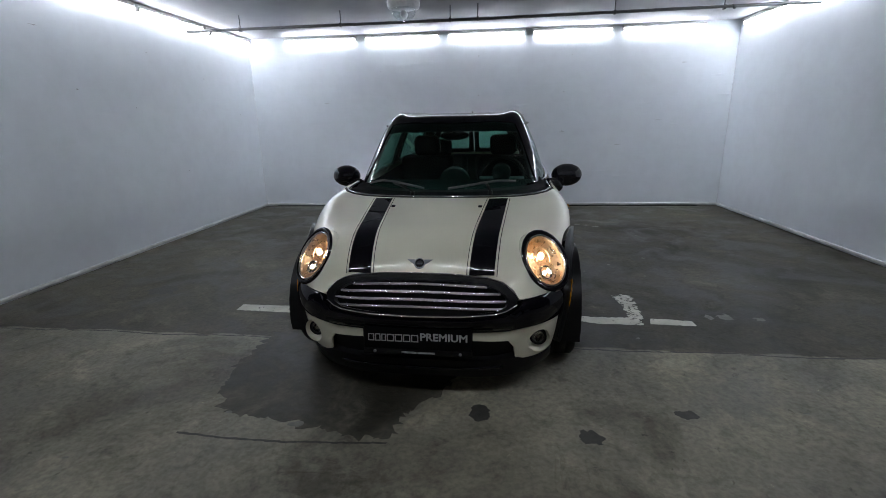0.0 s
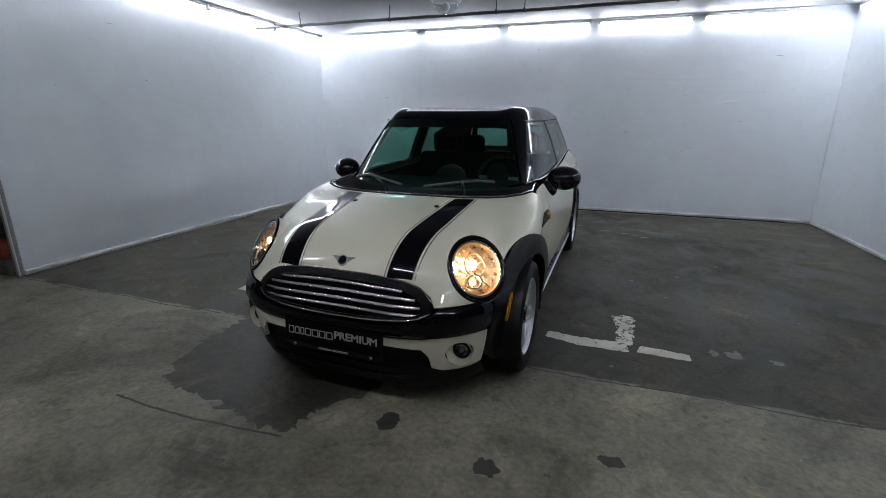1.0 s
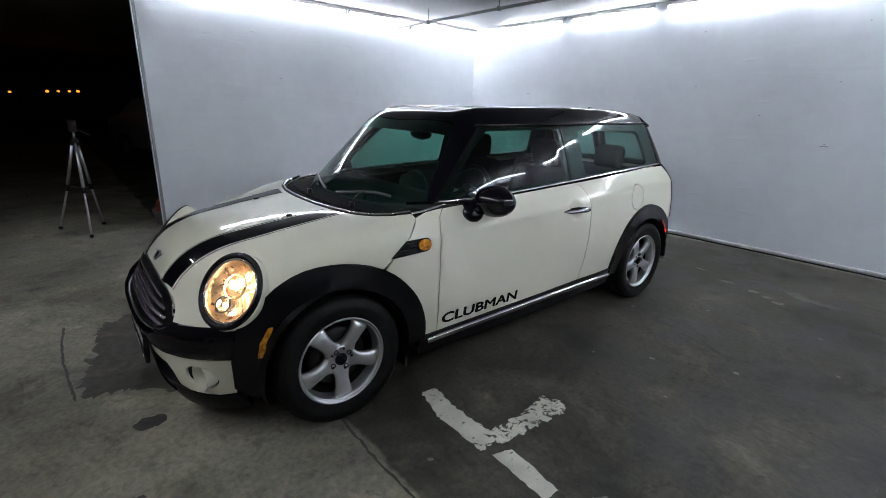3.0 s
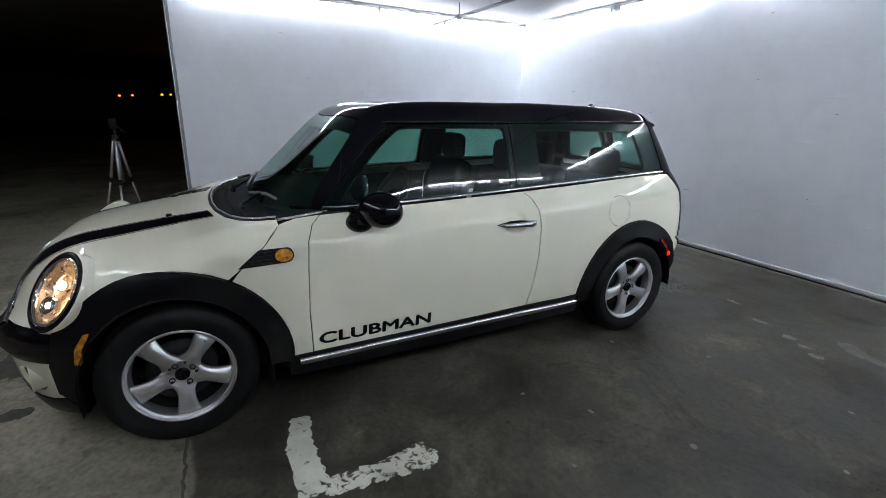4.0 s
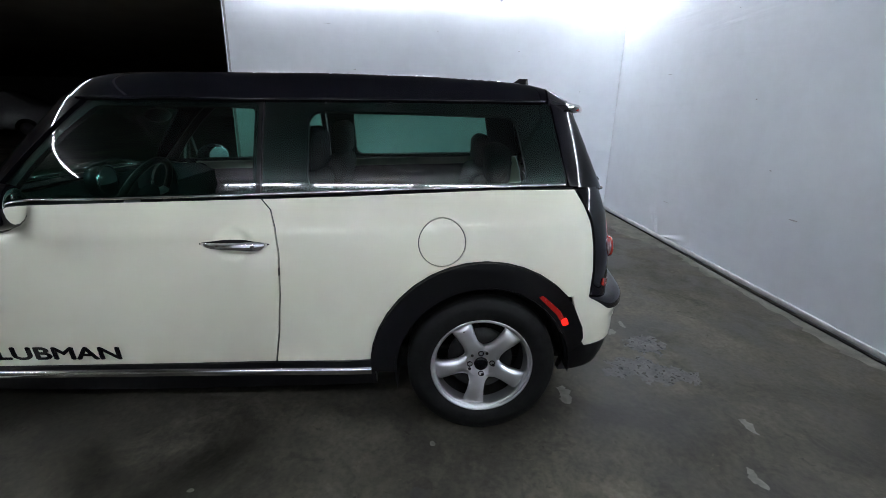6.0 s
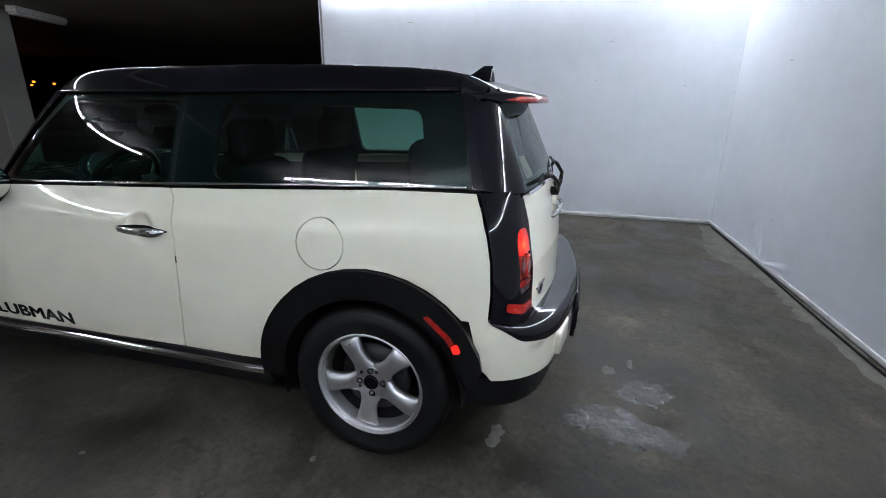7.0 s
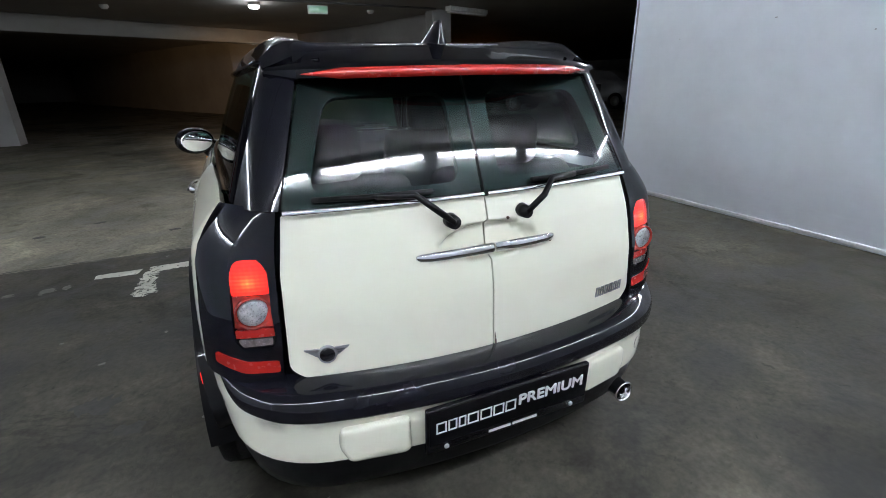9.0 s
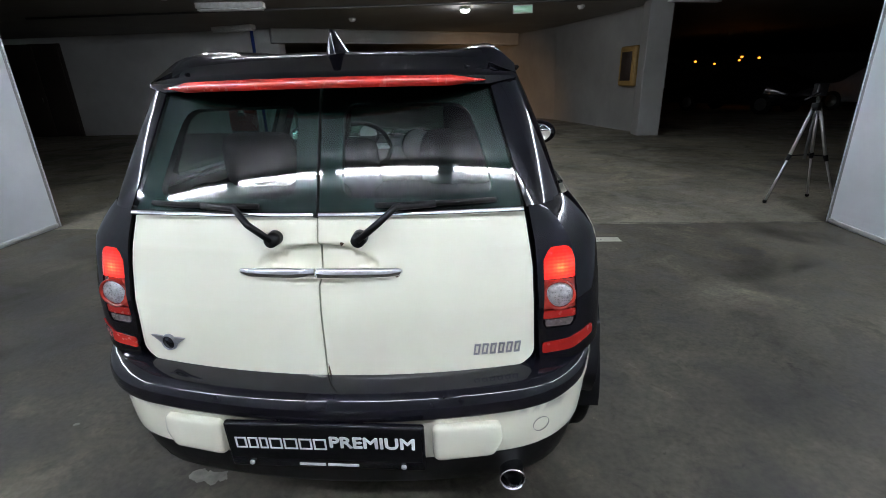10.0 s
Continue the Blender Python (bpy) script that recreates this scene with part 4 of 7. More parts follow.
for s in (1, -1):
    rd = thing("rear_door", "cream rear barn door with tinted window, wiper and chrome handle", "")
    del rd["label"]
    rd.parent = car
    skin = [(s * 0.002, 0.985), (s * 0.002, 0.54), (s * 0.3, 0.549), (s * 0.52, 0.568), (s * 0.556, 0.6), (s * 0.55, 0.75), (s * 0.545, 0.85), (s * 0.523, 0.985)]
    panel("skin", round_poly(skin, [0.004, 0.004, 0.01, 0.02, 0.02, 0.01, 0.01, 0.004]), REAR, f_body, M_CREAM, rd, "cream door skin", flat=True, h=0.018)
    gl = [(s * 0.0035, 1.0), (s * rear_edge(1.0, -0.004), 1.0), (s * rear_edge(1.15, -0.004), 1.15), (s * rear_edge(1.285, -0.004), 1.285), (s * 0.0035, 1.3)]
    panel("rear_glass", gl, REAR, f_cabin, M_DGLASS, rd, "tinted rear window", flat=True, h=0.05, lift=0.003, depth=0.0)
    gi = round_poly([(s * 0.06, 1.03), (s * 0.45, 1.03), (s * 0.415, 1.15), (s * 0.375, 1.25), (s * 0.06, 1.255)], 0.04)
    panel("glass_border", [(s * 0.0045, 0.99), (s * rear_edge(1.0, -0.006), 0.99), (s * rear_edge(1.285, -0.006), 1.29), (s * 0.0045, 1.305)], REAR, f_cabin, M_PLAST, rd, "black window border", holes=[gi], flat=True, h=0.035, lift=-0.006, depth=0.02)
    line = [(s * (0.006 + 0.512 * i / 8), 0.991) for i in range(9)]
    part("glass_strip", strip(f_cabin, REAR, line, 0.013, 0.006, 0.006, flat=True), M_CHROME, rd, "chrome strip")
    # handle half in a shallow bowl
    hp = [(s * x, 3.122 - 0.2 * x * x, 0.857 - 0.12 * x * x) for x in (0.003, 0.07, 0.13, 0.178, 0.205, 0.215)]
    off = (0.024, 0.024, 0.022, 0.017, 0.01, 0.004)
    rad = (0.0115, 0.0115, 0.0112, 0.0105, 0.0085, 0.004)
    vs, fs = [], []
    for p, o, r in zip(hp, off, rad):
        for k in range(10):
            a = 2 * math.pi * k / 10
            vs.append((p[0], p[1] + o + 0.7 * r * math.cos(a), p[2] + 1.25 * r * math.sin(a)))
    for i in range(5):
        for k in range(10):
            fs.append((i * 10 + k, i * 10 + (k + 1) % 10, i * 10 + 10 + (k + 1) % 10, i * 10 + 10 + k))
    fs += [tuple(range(10)), tuple(range(50, 60))]
    part("handle", (vs, fs), M_CHROME, rd, "chrome handle")
    # wiper
    pv = Vector(on_rear(f_body, s * 0.11, 0.938))
    elbow = Vector(on_rear(f_cabin, s * 0.205, 1.012)) + Vector((0, 0.035, 0.004))
    mid_b = Vector(on_rear(f_cabin, s * 0.3, 1.018)) + Vector((0, 0.022, 0))
    w = part("wiper", rod(pv, pv + Vector((0, 0.035, 0)), 0.02, 16, 0.017), M_PLAST, rd, "black rear wiper")
    part("arm", tube_along([pv + Vector((0, 0.03, 0)), pv.lerp(elbow, 0.55) + Vector((0, 0.03, 0)), elbow, mid_b], 0.009), M_PLAST, w)
    b0 = Vector(on_rear(f_cabin, s * 0.15, 1.016)) + Vector((0, 0.014, 0))
    b1 = Vector(on_rear(f_cabin, s * 0.45, 1.02)) + Vector((0, 0.014, 0))
    part("blade", tube_along([b0, b0.lerp(b1, 0.33) + Vector((0, 0.008, 0)), b0.lerp(b1, 0.66) + Vector((0, 0.008, 0)), b1], 0.007, 6), M_RUBBER, w)

# rear bumper: satin shelf band, cream cover, black apron
def band_plan(ang):
    """Point of the bumper's outline and its outward way, seen from above."""
    way = Vector((math.sin(ang), math.cos(ang), 0))

    def f(r):
        x, y = way.x * r, 2.6 + way.y * r
        return float(smax(plan_front(x, y, body_width(y, 0.52) - 0.009, 0.6, -0.66, 3.2), y - 3.246 + 0.215 * x * x, 0.25))
    lo_r, hi_r = 0.2, 1.2
    for _ in range(40):
        mid_r = (lo_r + hi_r) / 2
        lo_r, hi_r = (mid_r, hi_r) if f(mid_r) < 0 else (lo_r, mid_r)
    return Vector((way.x * lo_r, 2.6 + way.y * lo_r, 0))


rings = []
for i in range(97):
    a = radians(64.5) * (2 * i / 96 - 1)
    c = band_plan(a)
    tang = band_plan(a + 0.01) - band_plan(a - 0.01)
    out = Vector((-tang.y, tang.x, 0)).normalized()
    out = out if out.dot(c - Vector((0, 2.6, 0))) > 0 else -out
    x, side = abs(c.x), smooth01(0.66, 0.785, abs(c.x))
    zb = float(np.interp(x, (0, 0.2, 0.4, 0.6, 0.68, 0.73, 0.765, 0.79), (0.484, 0.484, 0.486, 0.495, 0.511, 0.53, 0.553, 0.585)))
    zt = 0.556 + 0.03 * x * x + 0.024 * float(side)
    end = float(smooth01(radians(54), radians(64.5), abs(a)))
    zb, lift = zb + (zt - 0.003 - zb) * end, 0.008 - 0.014 * end
    r = min(0.042, (zt - zb) * 0.6)
    prof = [(-0.02, zb - 0.002), (lift - 0.008, zb), (lift - 0.003, zb + min(0.003, 0.3 * (zt - zb))), (lift, zb + 0.4 * (zt - r - zb)), (lift, zt - r)]
    prof += [(lift - r * (1 - math.cos(k * math.pi / 16)), zt - r + r * math.sin(k * math.pi / 16)) for k in range(1, 8)]
    prof += [(lift - r - 0.02, zt + 0.003), (lift - r - 0.05, zt + 0.006), (lift - r - 0.09 + 0.05 * float(side), zt + 0.008)]
    rings.append([c + out * d + Vector((0, 0, z)) for d, z in prof])
part("bumper_band", loft(rings, False), M_DARKPL, car, "dark glossy bumper top band")
cv = [tuple(on_side(f_cover, y, z)) for y, z in ((2.905, 0.594), (2.967, 0.594), (2.985, 0.578))] + [tuple(on_rear(f_cover, x, z)) for x, z in ((0.7, 0.532), (0.64, 0.502), (0.58, 0.492), (0.4, 0.483), (0.2, 0.481), (0, 0.481))]
lo = [tuple(on_rear(f_cover, x, z)) for x, z in ((0, 0.345), (0.26, 0.345), (0.45, 0.347), (0.6, 0.352))] + [tuple(on_side(f_cover, y, z)) for y, z in ((2.985, 0.358), (2.945, 0.41), (2.925, 0.5))]
full = cv + [(-p[0], p[1], p[2]) for p in cv[-2::-1]] + [(-p[0], p[1], p[2]) for p in lo[::-1]] + lo[1:]
panel("rear_bumper", full, HIND, f_cover, M_CREAM, car, "cream rear bumper cover", h=0.025, depth=0.02)
ap = [tuple(on_rear(f_rear, x, z)) for x, z in ((0, 0.35), (0.26, 0.35), (0.45, 0.352), (0.6, 0.357))] + [tuple(on_side(f_rear, y, z)) for y, z in ((2.97, 0.365), (2.905, 0.36), (2.885, 0.235))] + [tuple(on_rear(f_rear, x, z)) for x, z in ((0.6, 0.225), (0.3, 0.22), (0, 0.22))]
full = ap + [(-p[0], p[1], p[2]) for p in ap[-2:0:-1]]
panel("rear_apron", full, HIND, f_rear, M_PLAST, car, "black rear apron", h=0.035, lift=-0.006, depth=0.03)


# ---- car fittings ----
def ball(c, r, u=20, v=12, cut=None):
    """Ellipsoid; cut: nothing lies further back than this y."""
    bm = bmesh.new()
    bmesh.ops.create_uvsphere(bm, u_segments=u, v_segments=v, radius=1, matrix=Matrix.LocRotScale(c, None, r))
    if cut is not None:
        for w in bm.verts:
            w.co.y = min(w.co.y, cut)
    return bm


# -- wheels: axle along x, outside towards +x
M_BARREL = simple("dark_brake_dust", (0.012, 0.012, 0.012), 0.6, 0.3, vary=0.3, scale=40)


def make_wheel():
    rim = part("wheel", revolve([(0.066, 0.2085), (0.076, 0.208), (0.079, 0.205), (0.078, 0.201), (0.074, 0.199), (0.068, 0.1985), (0.066, 0.197), (0.066, 0.193), (0.063, 0.1905), (0.054, 0.1895), (0.045, 0.1885)], 64), M_ALLOY, car, "silver five-spoke alloy wheel")
    part("tyre", revolve([(-0.068, 0.2), (-0.083, 0.225), (-0.0875, 0.258), (-0.08, 0.29), (-0.066, 0.3), (-0.035, 0.3035), (-0.031, 0.298), (-0.026, 0.304), (0.0, 0.3045), (0.026, 0.304), (0.031, 0.298), (0.035, 0.3035), (0.066, 0.3), (0.08, 0.29), (0.0865, 0.268), (0.0885, 0.262), (0.0875, 0.25), (0.083, 0.225), (0.072, 0.2)], 64), M_RUBBER, rim, "black tyre")
    for k in range(5):
        a = 2 * math.pi * k / 5 + math.pi / 2 - 0.3
        rings = []
        for r, w, xf, cr in ((0.04, 0.05, 0.05, 0.001), (0.058, 0.047, 0.054, 0.003), (0.072, 0.039, 0.058, 0.006), (0.086, 0.034, 0.062, 0.008), (0.105, 0.033, 0.066, 0.01), (0.13, 0.0355, 0.068, 0.01), (0.152, 0.0395, 0.068, 0.01), (0.168, 0.0425, 0.066, 0.009), (0.18, 0.0445, 0.061, 0.008), (0.187, 0.048, 0.053, 0.006), (0.192, 0.052, 0.045, 0.004)):
            ring = []
            for t in (-1.0, -0.8, -0.45, 0, 0.45, 0.8, 1.0):
                ring.append((xf - cr * t * t * 1.2 - (0.006 if abs(t) == 1 else 0), t * w, r))
            for t in (1.0, -1.0):
                ring.append((xf - 0.04, t * w * 0.8, r))
            rings.append([(x, s * math.cos(a) - q * math.sin(a), s * math.sin(a) + q * math.cos(a)) for x, s, q in ring])
        part("spoke", loft(rings), M_ALLOY, rim)
    part("hub", revolve([(0.01, 0.068), (0.046, 0.068), (0.0535, 0.064), (0.0545, 0.06), (0.051, 0.056), (0.051, 0.0)], 40), M_ALLOY, rim)
    part("hub_cap", revolve([(0.05, 0.029), (0.058, 0.028), (0.06, 0.024), (0.061, 0.0)], 28), M_GLOSS, rim, "black centre cap")
    part("valve", rod((0.05, 0.0, 0.17), (0.066, 0.0, 0.166), 0.004, 8), M_PLAST, rim)
    for k in range(5):
        a = 2 * math.pi * (k + 0.5) / 5 + math.pi / 2 - 0.3
        part("hub_pit", revolve([(0.0525, 0.0065), (0.0552, 0.006), (0.0553, 0.004), (0.052, 0.0)], 10, "X", (0, 0.052 * math.cos(a), 0.052 * math.sin(a))), M_BARREL, rim)
    for k in range(4):
        a = math.pi / 4 + k * math.pi / 2 + 0.35
        y, z = 0.046 * math.cos(a), 0.046 * math.sin(a)
        part("wheel_bolt", revolve([(0.045, 0.012), (0.0555, 0.012), (0.0557, 0.009), (0.049, 0.008), (0.049, 0.0)], 14, "X", (0, y, z)), M_PLAST, rim)
    part("barrel_lip", revolve([(0.046, 0.1885), (0.03, 0.184), (0.012, 0.182)], 56), M_ALLOY, rim)
    part("barrel", revolve([(0.012, 0.182), (-0.02, 0.181), (-0.07, 0.18)], 48), M_BARREL, rim, "dark wheel barrel")
    part("brake_disc", revolve([(0.0, 0.05), (0.012, 0.06), (0.012, 0.135), (-0.01, 0.135)], 40), M_BARREL, rim, "dark brake disc")
    return rim


w0 = make_wheel()
w0.matrix_basis = pose(0.712, 0, 0.3, -35)
copy_thing(w0, pose(0.712, 2.547, 0.3, 27))
copy_thing(w0, pose(-0.712, 0, 0.3, 10, 0, 180))
copy_thing(w0, pose(-0.712, 2.547, 0.3, 33, 0, 180))
# wheel wells and underbody
for cy in (0.0, 2.547):
    ring = arc(cy, AX, 0.352, -3 if cy > 1 else -15, 195, 20)
    both_sides("wheel_well", loft([[(0.35, y, z) for y, z in ring], [(0.80, y, z) for y, z in ring]], False), M_PLAST, car)
    both_sides("well_back", ([(0.45, cy - 0.36, 0.1), (0.45, cy + 0.36, 0.1), (0.45, cy + 0.36, 0.68), (0.45, cy - 0.36, 0.68)], [(0, 1, 2, 3)]), M_PLAST, car)
part("underbody", box(-0.5, -0.5, 0.17, 0.5, 3.1, 0.24, 0.02), M_PLAST, car)
part("floor_pan", box(-0.74, 0.4, 0.2, 0.74, 2.12, 0.3, 0.02), M_PLAST, car)
part("mud_flap", box(0.62, 0.345, 0.14, 0.765, 0.36, 0.34, 0.003), M_PLAST, car)
part("mud_flap", box(-0.765, 0.345, 0.14, -0.62, 0.36, 0.34, 0.003), M_PLAST, car)
part("axle_beam", rod((-0.65, 2.547, 0.3), (0.65, 2.547, 0.3), 0.03), M_STEEL, car)


# -- grille
def f_grille(p):
    x, y, z = p
    yf = np.interp(z, (0.42, 0.45, 0.53, 0.648, 0.678), (-0.7, -0.692, -0.656, -0.588, -0.57))
    return plan_front(x, y, body_width(y, z), 0.6, yf, 3.3)


go = [(0, 0.628), (0.16, 0.626), (0.3, 0.612), (0.375, 0.591), (0.425, 0.558), (0.448, 0.526), (0.44, 0.496), (0.38, 0.471), (0.2, 0.463), (0, 0.46)]
gi = [(0, 0.604), (0.16, 0.602), (0.295, 0.59), (0.352, 0.57), (0.392, 0.545), (0.408, 0.52), (0.398, 0.5), (0.36, 0.484), (0.2, 0.477), (0, 0.474)]
go, gi = [(x * 1.04, lifted(z)) for x, z in go], [(x * 1.04, lifted(z)) for x, z in gi]
go_f = go + [(-x, z) for x, z in go[-2:0:-1]]
gi_f = gi + [(-x, z) for x, z in gi[-2:0:-1]]
gr = panel("grille", go_f, FRONT, f_grille, M_PLAST, car, "black grille surround", holes=[gi_f], flat=True, h=0.02, lift=0.004, depth=0.03)
panel("grille_mesh", [(x * 1.03, z) for x, z in gi_f], FRONT, f_grille, M_PLAST, gr, "dark grille backing", flat=True, h=0.04, lift=-0.035, depth=0.0)
for z, hw in ((0.606, 0.322), (0.573, 0.385), (0.541, 0.412), (0.509, 0.404)):
    n = 14
    line = [(hw * (2 * i / n - 1), z - 0.012 * (2 * i / n - 1) ** 2) for i in range(n + 1)]
    part("grille_bar", strip(f_grille, FRONT, line, 0.015, -0.012, 0.014, flat=True, n_sub=2), M_GRILLE, gr, "chrome grille bar")
line = [(x, float(np.interp(abs(x), [p[0] for p in go[::-1][:5]], [p[1] for p in go[::-1][:5]])) + 0.004) for x in [-0.457 + 0.0457 * i for i in range(21)]]
part("grille_rim", strip(f_grille, FRONT, line, 0.008, 0.006, 0.006, flat=True, n_sub=1), M_CHROME, gr, "bright lower grille rim")
top_l = [(x, float(np.interp(abs(x), [p[0] for p in go[:6]], [p[1] for p in go[:6]])) + 0.003) for x in [-0.457 + 0.0457 * i for i in range(21)]]
part("hood_edge_strip", strip(f_body, FRONT, top_l, 0.005, 0.002, 0.004, flat=True, n_sub=1), M_CHROME, hood, "bright edge strip")


# -- headlights
def ring_data(steps, s=1, n=40):
    rings = [lamp_ring(r, p, n) for r, p in steps]
    d = loft(rings)
    return d if s > 0 else mirror_data(d)


for s in (1, -1):
    hl = part("headlight", ring_data([(0.1045, -0.001), (0.106, 0.002), (0.106, 0.005), (0.101, 0.01), (0.095, 0.009), (0.09, 0.005), (0.089, -0.01)], s), M_GLOSS, car, "oval headlight, lit, in a black ring")
    part("lamp_collar", ring_data([(0.108, -0.06), (0.108, -0.02), (0.1065, 0.0), (0.1045, 0.0015)], s), M_CREAM, hl, "cream collar of the fender round the lamp")
    part("inner_ring", ring_data([(0.0895, 0.006), (0.086, 0.01), (0.083, 0.004), (0.082, -0.02)], s), M_CHROME, hl, "chrome inner ring")
    facets = random.Random(4)
    rings = [lamp_ring(r, p, 22) for r, p in ((0.085, 0.0), (0.079, -0.018), (0.066, -0.034), (0.05, -0.046), (0.032, -0.054), (0.014, -0.058), (0.002, -0.058))]
    rings = [rings[0]] + [[Vector(q) + HN * facets.uniform(-0.003, 0.003) for q in ring] for ring in rings[1:]]
    d = loft(rings)
    part("reflector", d if s > 0 else mirror_data(d), M_WARMREF, hl, "warm glowing faceted reflector bowl", smooth=False)
    part("lens", ring_data([(0.0885, 0.006), (0.077, 0.02), (0.057, 0.033), (0.03, 0.041), (0.001, 0.043)], s), M_LENS, hl, "clear glass lens").visible_shadow = False
    for (u, v, r, d, m, nm) in ((-0.008, 0.028, 0.015, -0.014, M_HEADGLOW, "bulb"), (-0.02, -0.058, 0.009, -0.016, M_HEADGLOW, "side_bulb")):
        c = HC + HS * u + HU * v + HN * d
        part(nm, ball((c.x * s, c.y, c.z), (r, r, r * 1.25), 14, 8), m, hl, "glowing bulb")
    # indicator bowl at the bottom, with its chrome rim, and the bulb shield
    c = HC + HS * -0.02 + HU * -0.058
    rings = []
    for r, p in ((0.036, -0.03), (0.036, 0.0), (0.032, 0.004), (0.029, -0.004), (0.024, -0.022)):
        rings.append([c + HN * p + HS * r * math.cos(2 * math.pi * i / 24) + HU * r * math.sin(2 * math.pi * i / 24) for i in range(24)])
    d = loft(rings)
    part("indicator_bowl", d if s > 0 else mirror_data(d), M_CHROME, hl, "round chrome lamp bowl")
    rings = []
    for r, p in ((0.058, -0.02), (0.054, -0.008), (0.05, -0.02)):
        rings.append([HC + HU * 0.022 + HN * p + HS * r * 0.9 * math.cos(2 * math.pi * i / 28) + HU * r * math.sin(2 * math.pi * i / 28) for i in range(28)])
    d = loft(rings)
    part("bulb_shield", d if s > 0 else mirror_data(d), M_WARMREF, hl)
    beam = bpy.data.lights.new("headlight_beam", "SPOT")
    beam.energy, beam.color, beam.spot_size, beam.spot_blend, beam.shadow_soft_size = 260, (1.0, 0.58, 0.26), radians(32), 0.6, 0.04
    b = new("headlight_beam", beam)
    b.matrix_basis = look((s * 0.6, -0.6, 0.68), (s * 0.6, -14.0, -0.1))
    b.parent = car

# -- fog lamps
for s in (1, -1):
    p = on_front(f_front, s * FOG[0], FOG[1])
    c = Vector(p) + Vector((0, 0.02, 0))
    rings = []
    for r, d in ((0.056, -0.022), (0.05, -0.012), (0.044, 0.02), (0.04, 0.03)):
        rings.append([c + Vector((r * math.cos(2 * math.pi * i / 28), d + 0.28 * s * r * math.cos(2 * math.pi * i / 28), 1.08 * r * math.sin(2 * math.pi * i / 28))) for i in range(28)])
    fg = part("fog_lamp", loft(rings), M_CREAM, car, "round fog lamp in a cream recess")
    part("fog_bezel", revolve([(0.0, 0.042), (-0.006, 0.036), (0.004, 0.03), (0.02, 0.03)], 26, "Y", (c.x, c.y + 0.012, c.z)), M_PLAST, fg, "black bezel")
    part("fog_lens", ball((c.x, c.y + 0.022, c.z), (0.03, 0.014, 0.03), 18, 10), M_LENS, fg)
    part("fog_reflector", revolve([(0.01, 0.03), (0.03, 0.018), (0.036, 0.0)], 22, "Y", (c.x, c.y + 0.012, c.z)), M_CHROME, fg)

# -- door mirrors
for s in (1, -1):
    mb = part("door_mirror", ball((s * 0.826, 0.85, 0.948), (0.112, 0.09, 0.08), 30, 18, 0.896), M_GLOSS, car, "black gloss door mirror")
    part("mirror_foot", ball((s * 0.752, 0.775, 0.88), (0.05, 0.065, 0.05), 20, 12), M_GLOSS, mb, "black mirror foot")
    glass = ball((s * 0.826, 0.8965, 0.948), (0.092, 0.004, 0.062), 28, 8)
    mg = part("mirror_glass", glass, M_MIRROR, mb, "mirror glass")
    turn = Matrix.Translation((s * 0.826, 0.868, 0.948)) @ Matrix.Rotation(radians(s * 20), 4, "Z") @ Matrix.Translation((-s * 0.826, -0.868, -0.948))
    for ob in (mb, mg):
        ob.data.transform(turn)
    part("mirror_arm", rod((s * 0.69, 0.755, 0.905), (s * 0.79, 0.79, 0.912), 0.03, 14), M_GLOSS, mb)

# -- side vents with indicator, door handles, lettering shapes, markers
vent = round_poly([(0.25, 0.735), (0.335, 0.806), (0.462, 0.808), (0.478, 0.775), (0.462, 0.745)], [0.006, 0.006, 0.03, 0.02, 0.03])
vl, vr = panel("side_vent", vent, SIDE, f_body, M_PLAST, car, "black side vent with amber repeater", lift=0.004, depth=0.012, flat=True, h=0.02, both=True)
amb = [(0.432 + 0.036 * math.cos(a * math.pi / 12), 0.777 + 0.026 * math.sin(a * math.pi / 12)) for a in range(24)]
panel("repeater", amb, SIDE, f_body, M_AMBER, vl, "amber side repeater", lift=0.014, depth=0.012, flat=True, h=0.012)
shell("repeater", panel_mesh(amb, SIDE, f_body, (), 0.012, 0.014, 0.012, True), M_AMBER, vr, "amber side repeater", True)
for k in range(4):
    z = 0.748 + 0.015 * k
    d = strip(f_body, SIDE, [(0.275 + 0.018 * k, z), (0.388, z + 0.002)], 0.006, 0.004, 0.005, flat=True)
    part("vent_slat", d, M_PLAST, vl)
    part("vent_slat", mirror_data(d), M_PLAST, vr)
hp = [on_side(f_body, y, 0.812) for y in (1.497, 1.518, 1.545, 1.59, 1.645, 1.687, 1.717, 1.738)]
rings = []
base_x = hp[0][0]
for p, o, r in zip(hp, (0.004, 0.018, 0.03, 0.035, 0.036, 0.035, 0.027, 0.008), (0.004, 0.009, 0.011, 0.0125, 0.0145, 0.0175, 0.0165, 0.006)):
    rings.append([(base_x + o + 0.6 * r * math.cos(2 * math.pi * k / 12), p[1], p[2] + 1.05 * r * math.sin(2 * math.pi * k / 12)) for k in range(12)])
d = loft(rings, True, True, True)
part("handle", d, M_CHROME, doors[0], "chrome door handle")
part("handle", mirror_data(d), M_CHROME, doors[1], "chrome door handle")
gk = [(1.617 + 0.127 * math.cos(a * math.pi / 16), 0.812 + 0.012 * math.sin(a * math.pi / 16)) for a in range(32)]
d = panel_mesh(gk, SIDE, f_body, (), 0.02, 0.002, 0.004, True)
shell("handle_gasket", d, M_RUBBER, doors[0], "")
shell("handle_gasket", d, M_RUBBER, doors[1], "", True)
part("lock_button", revolve([(0.0, 0.008), (0.004, 0.008), (0.005, 0.0)], 14, "X", (base_x + 0.043, 1.697, 0.812)), M_STEEL, doors[0])


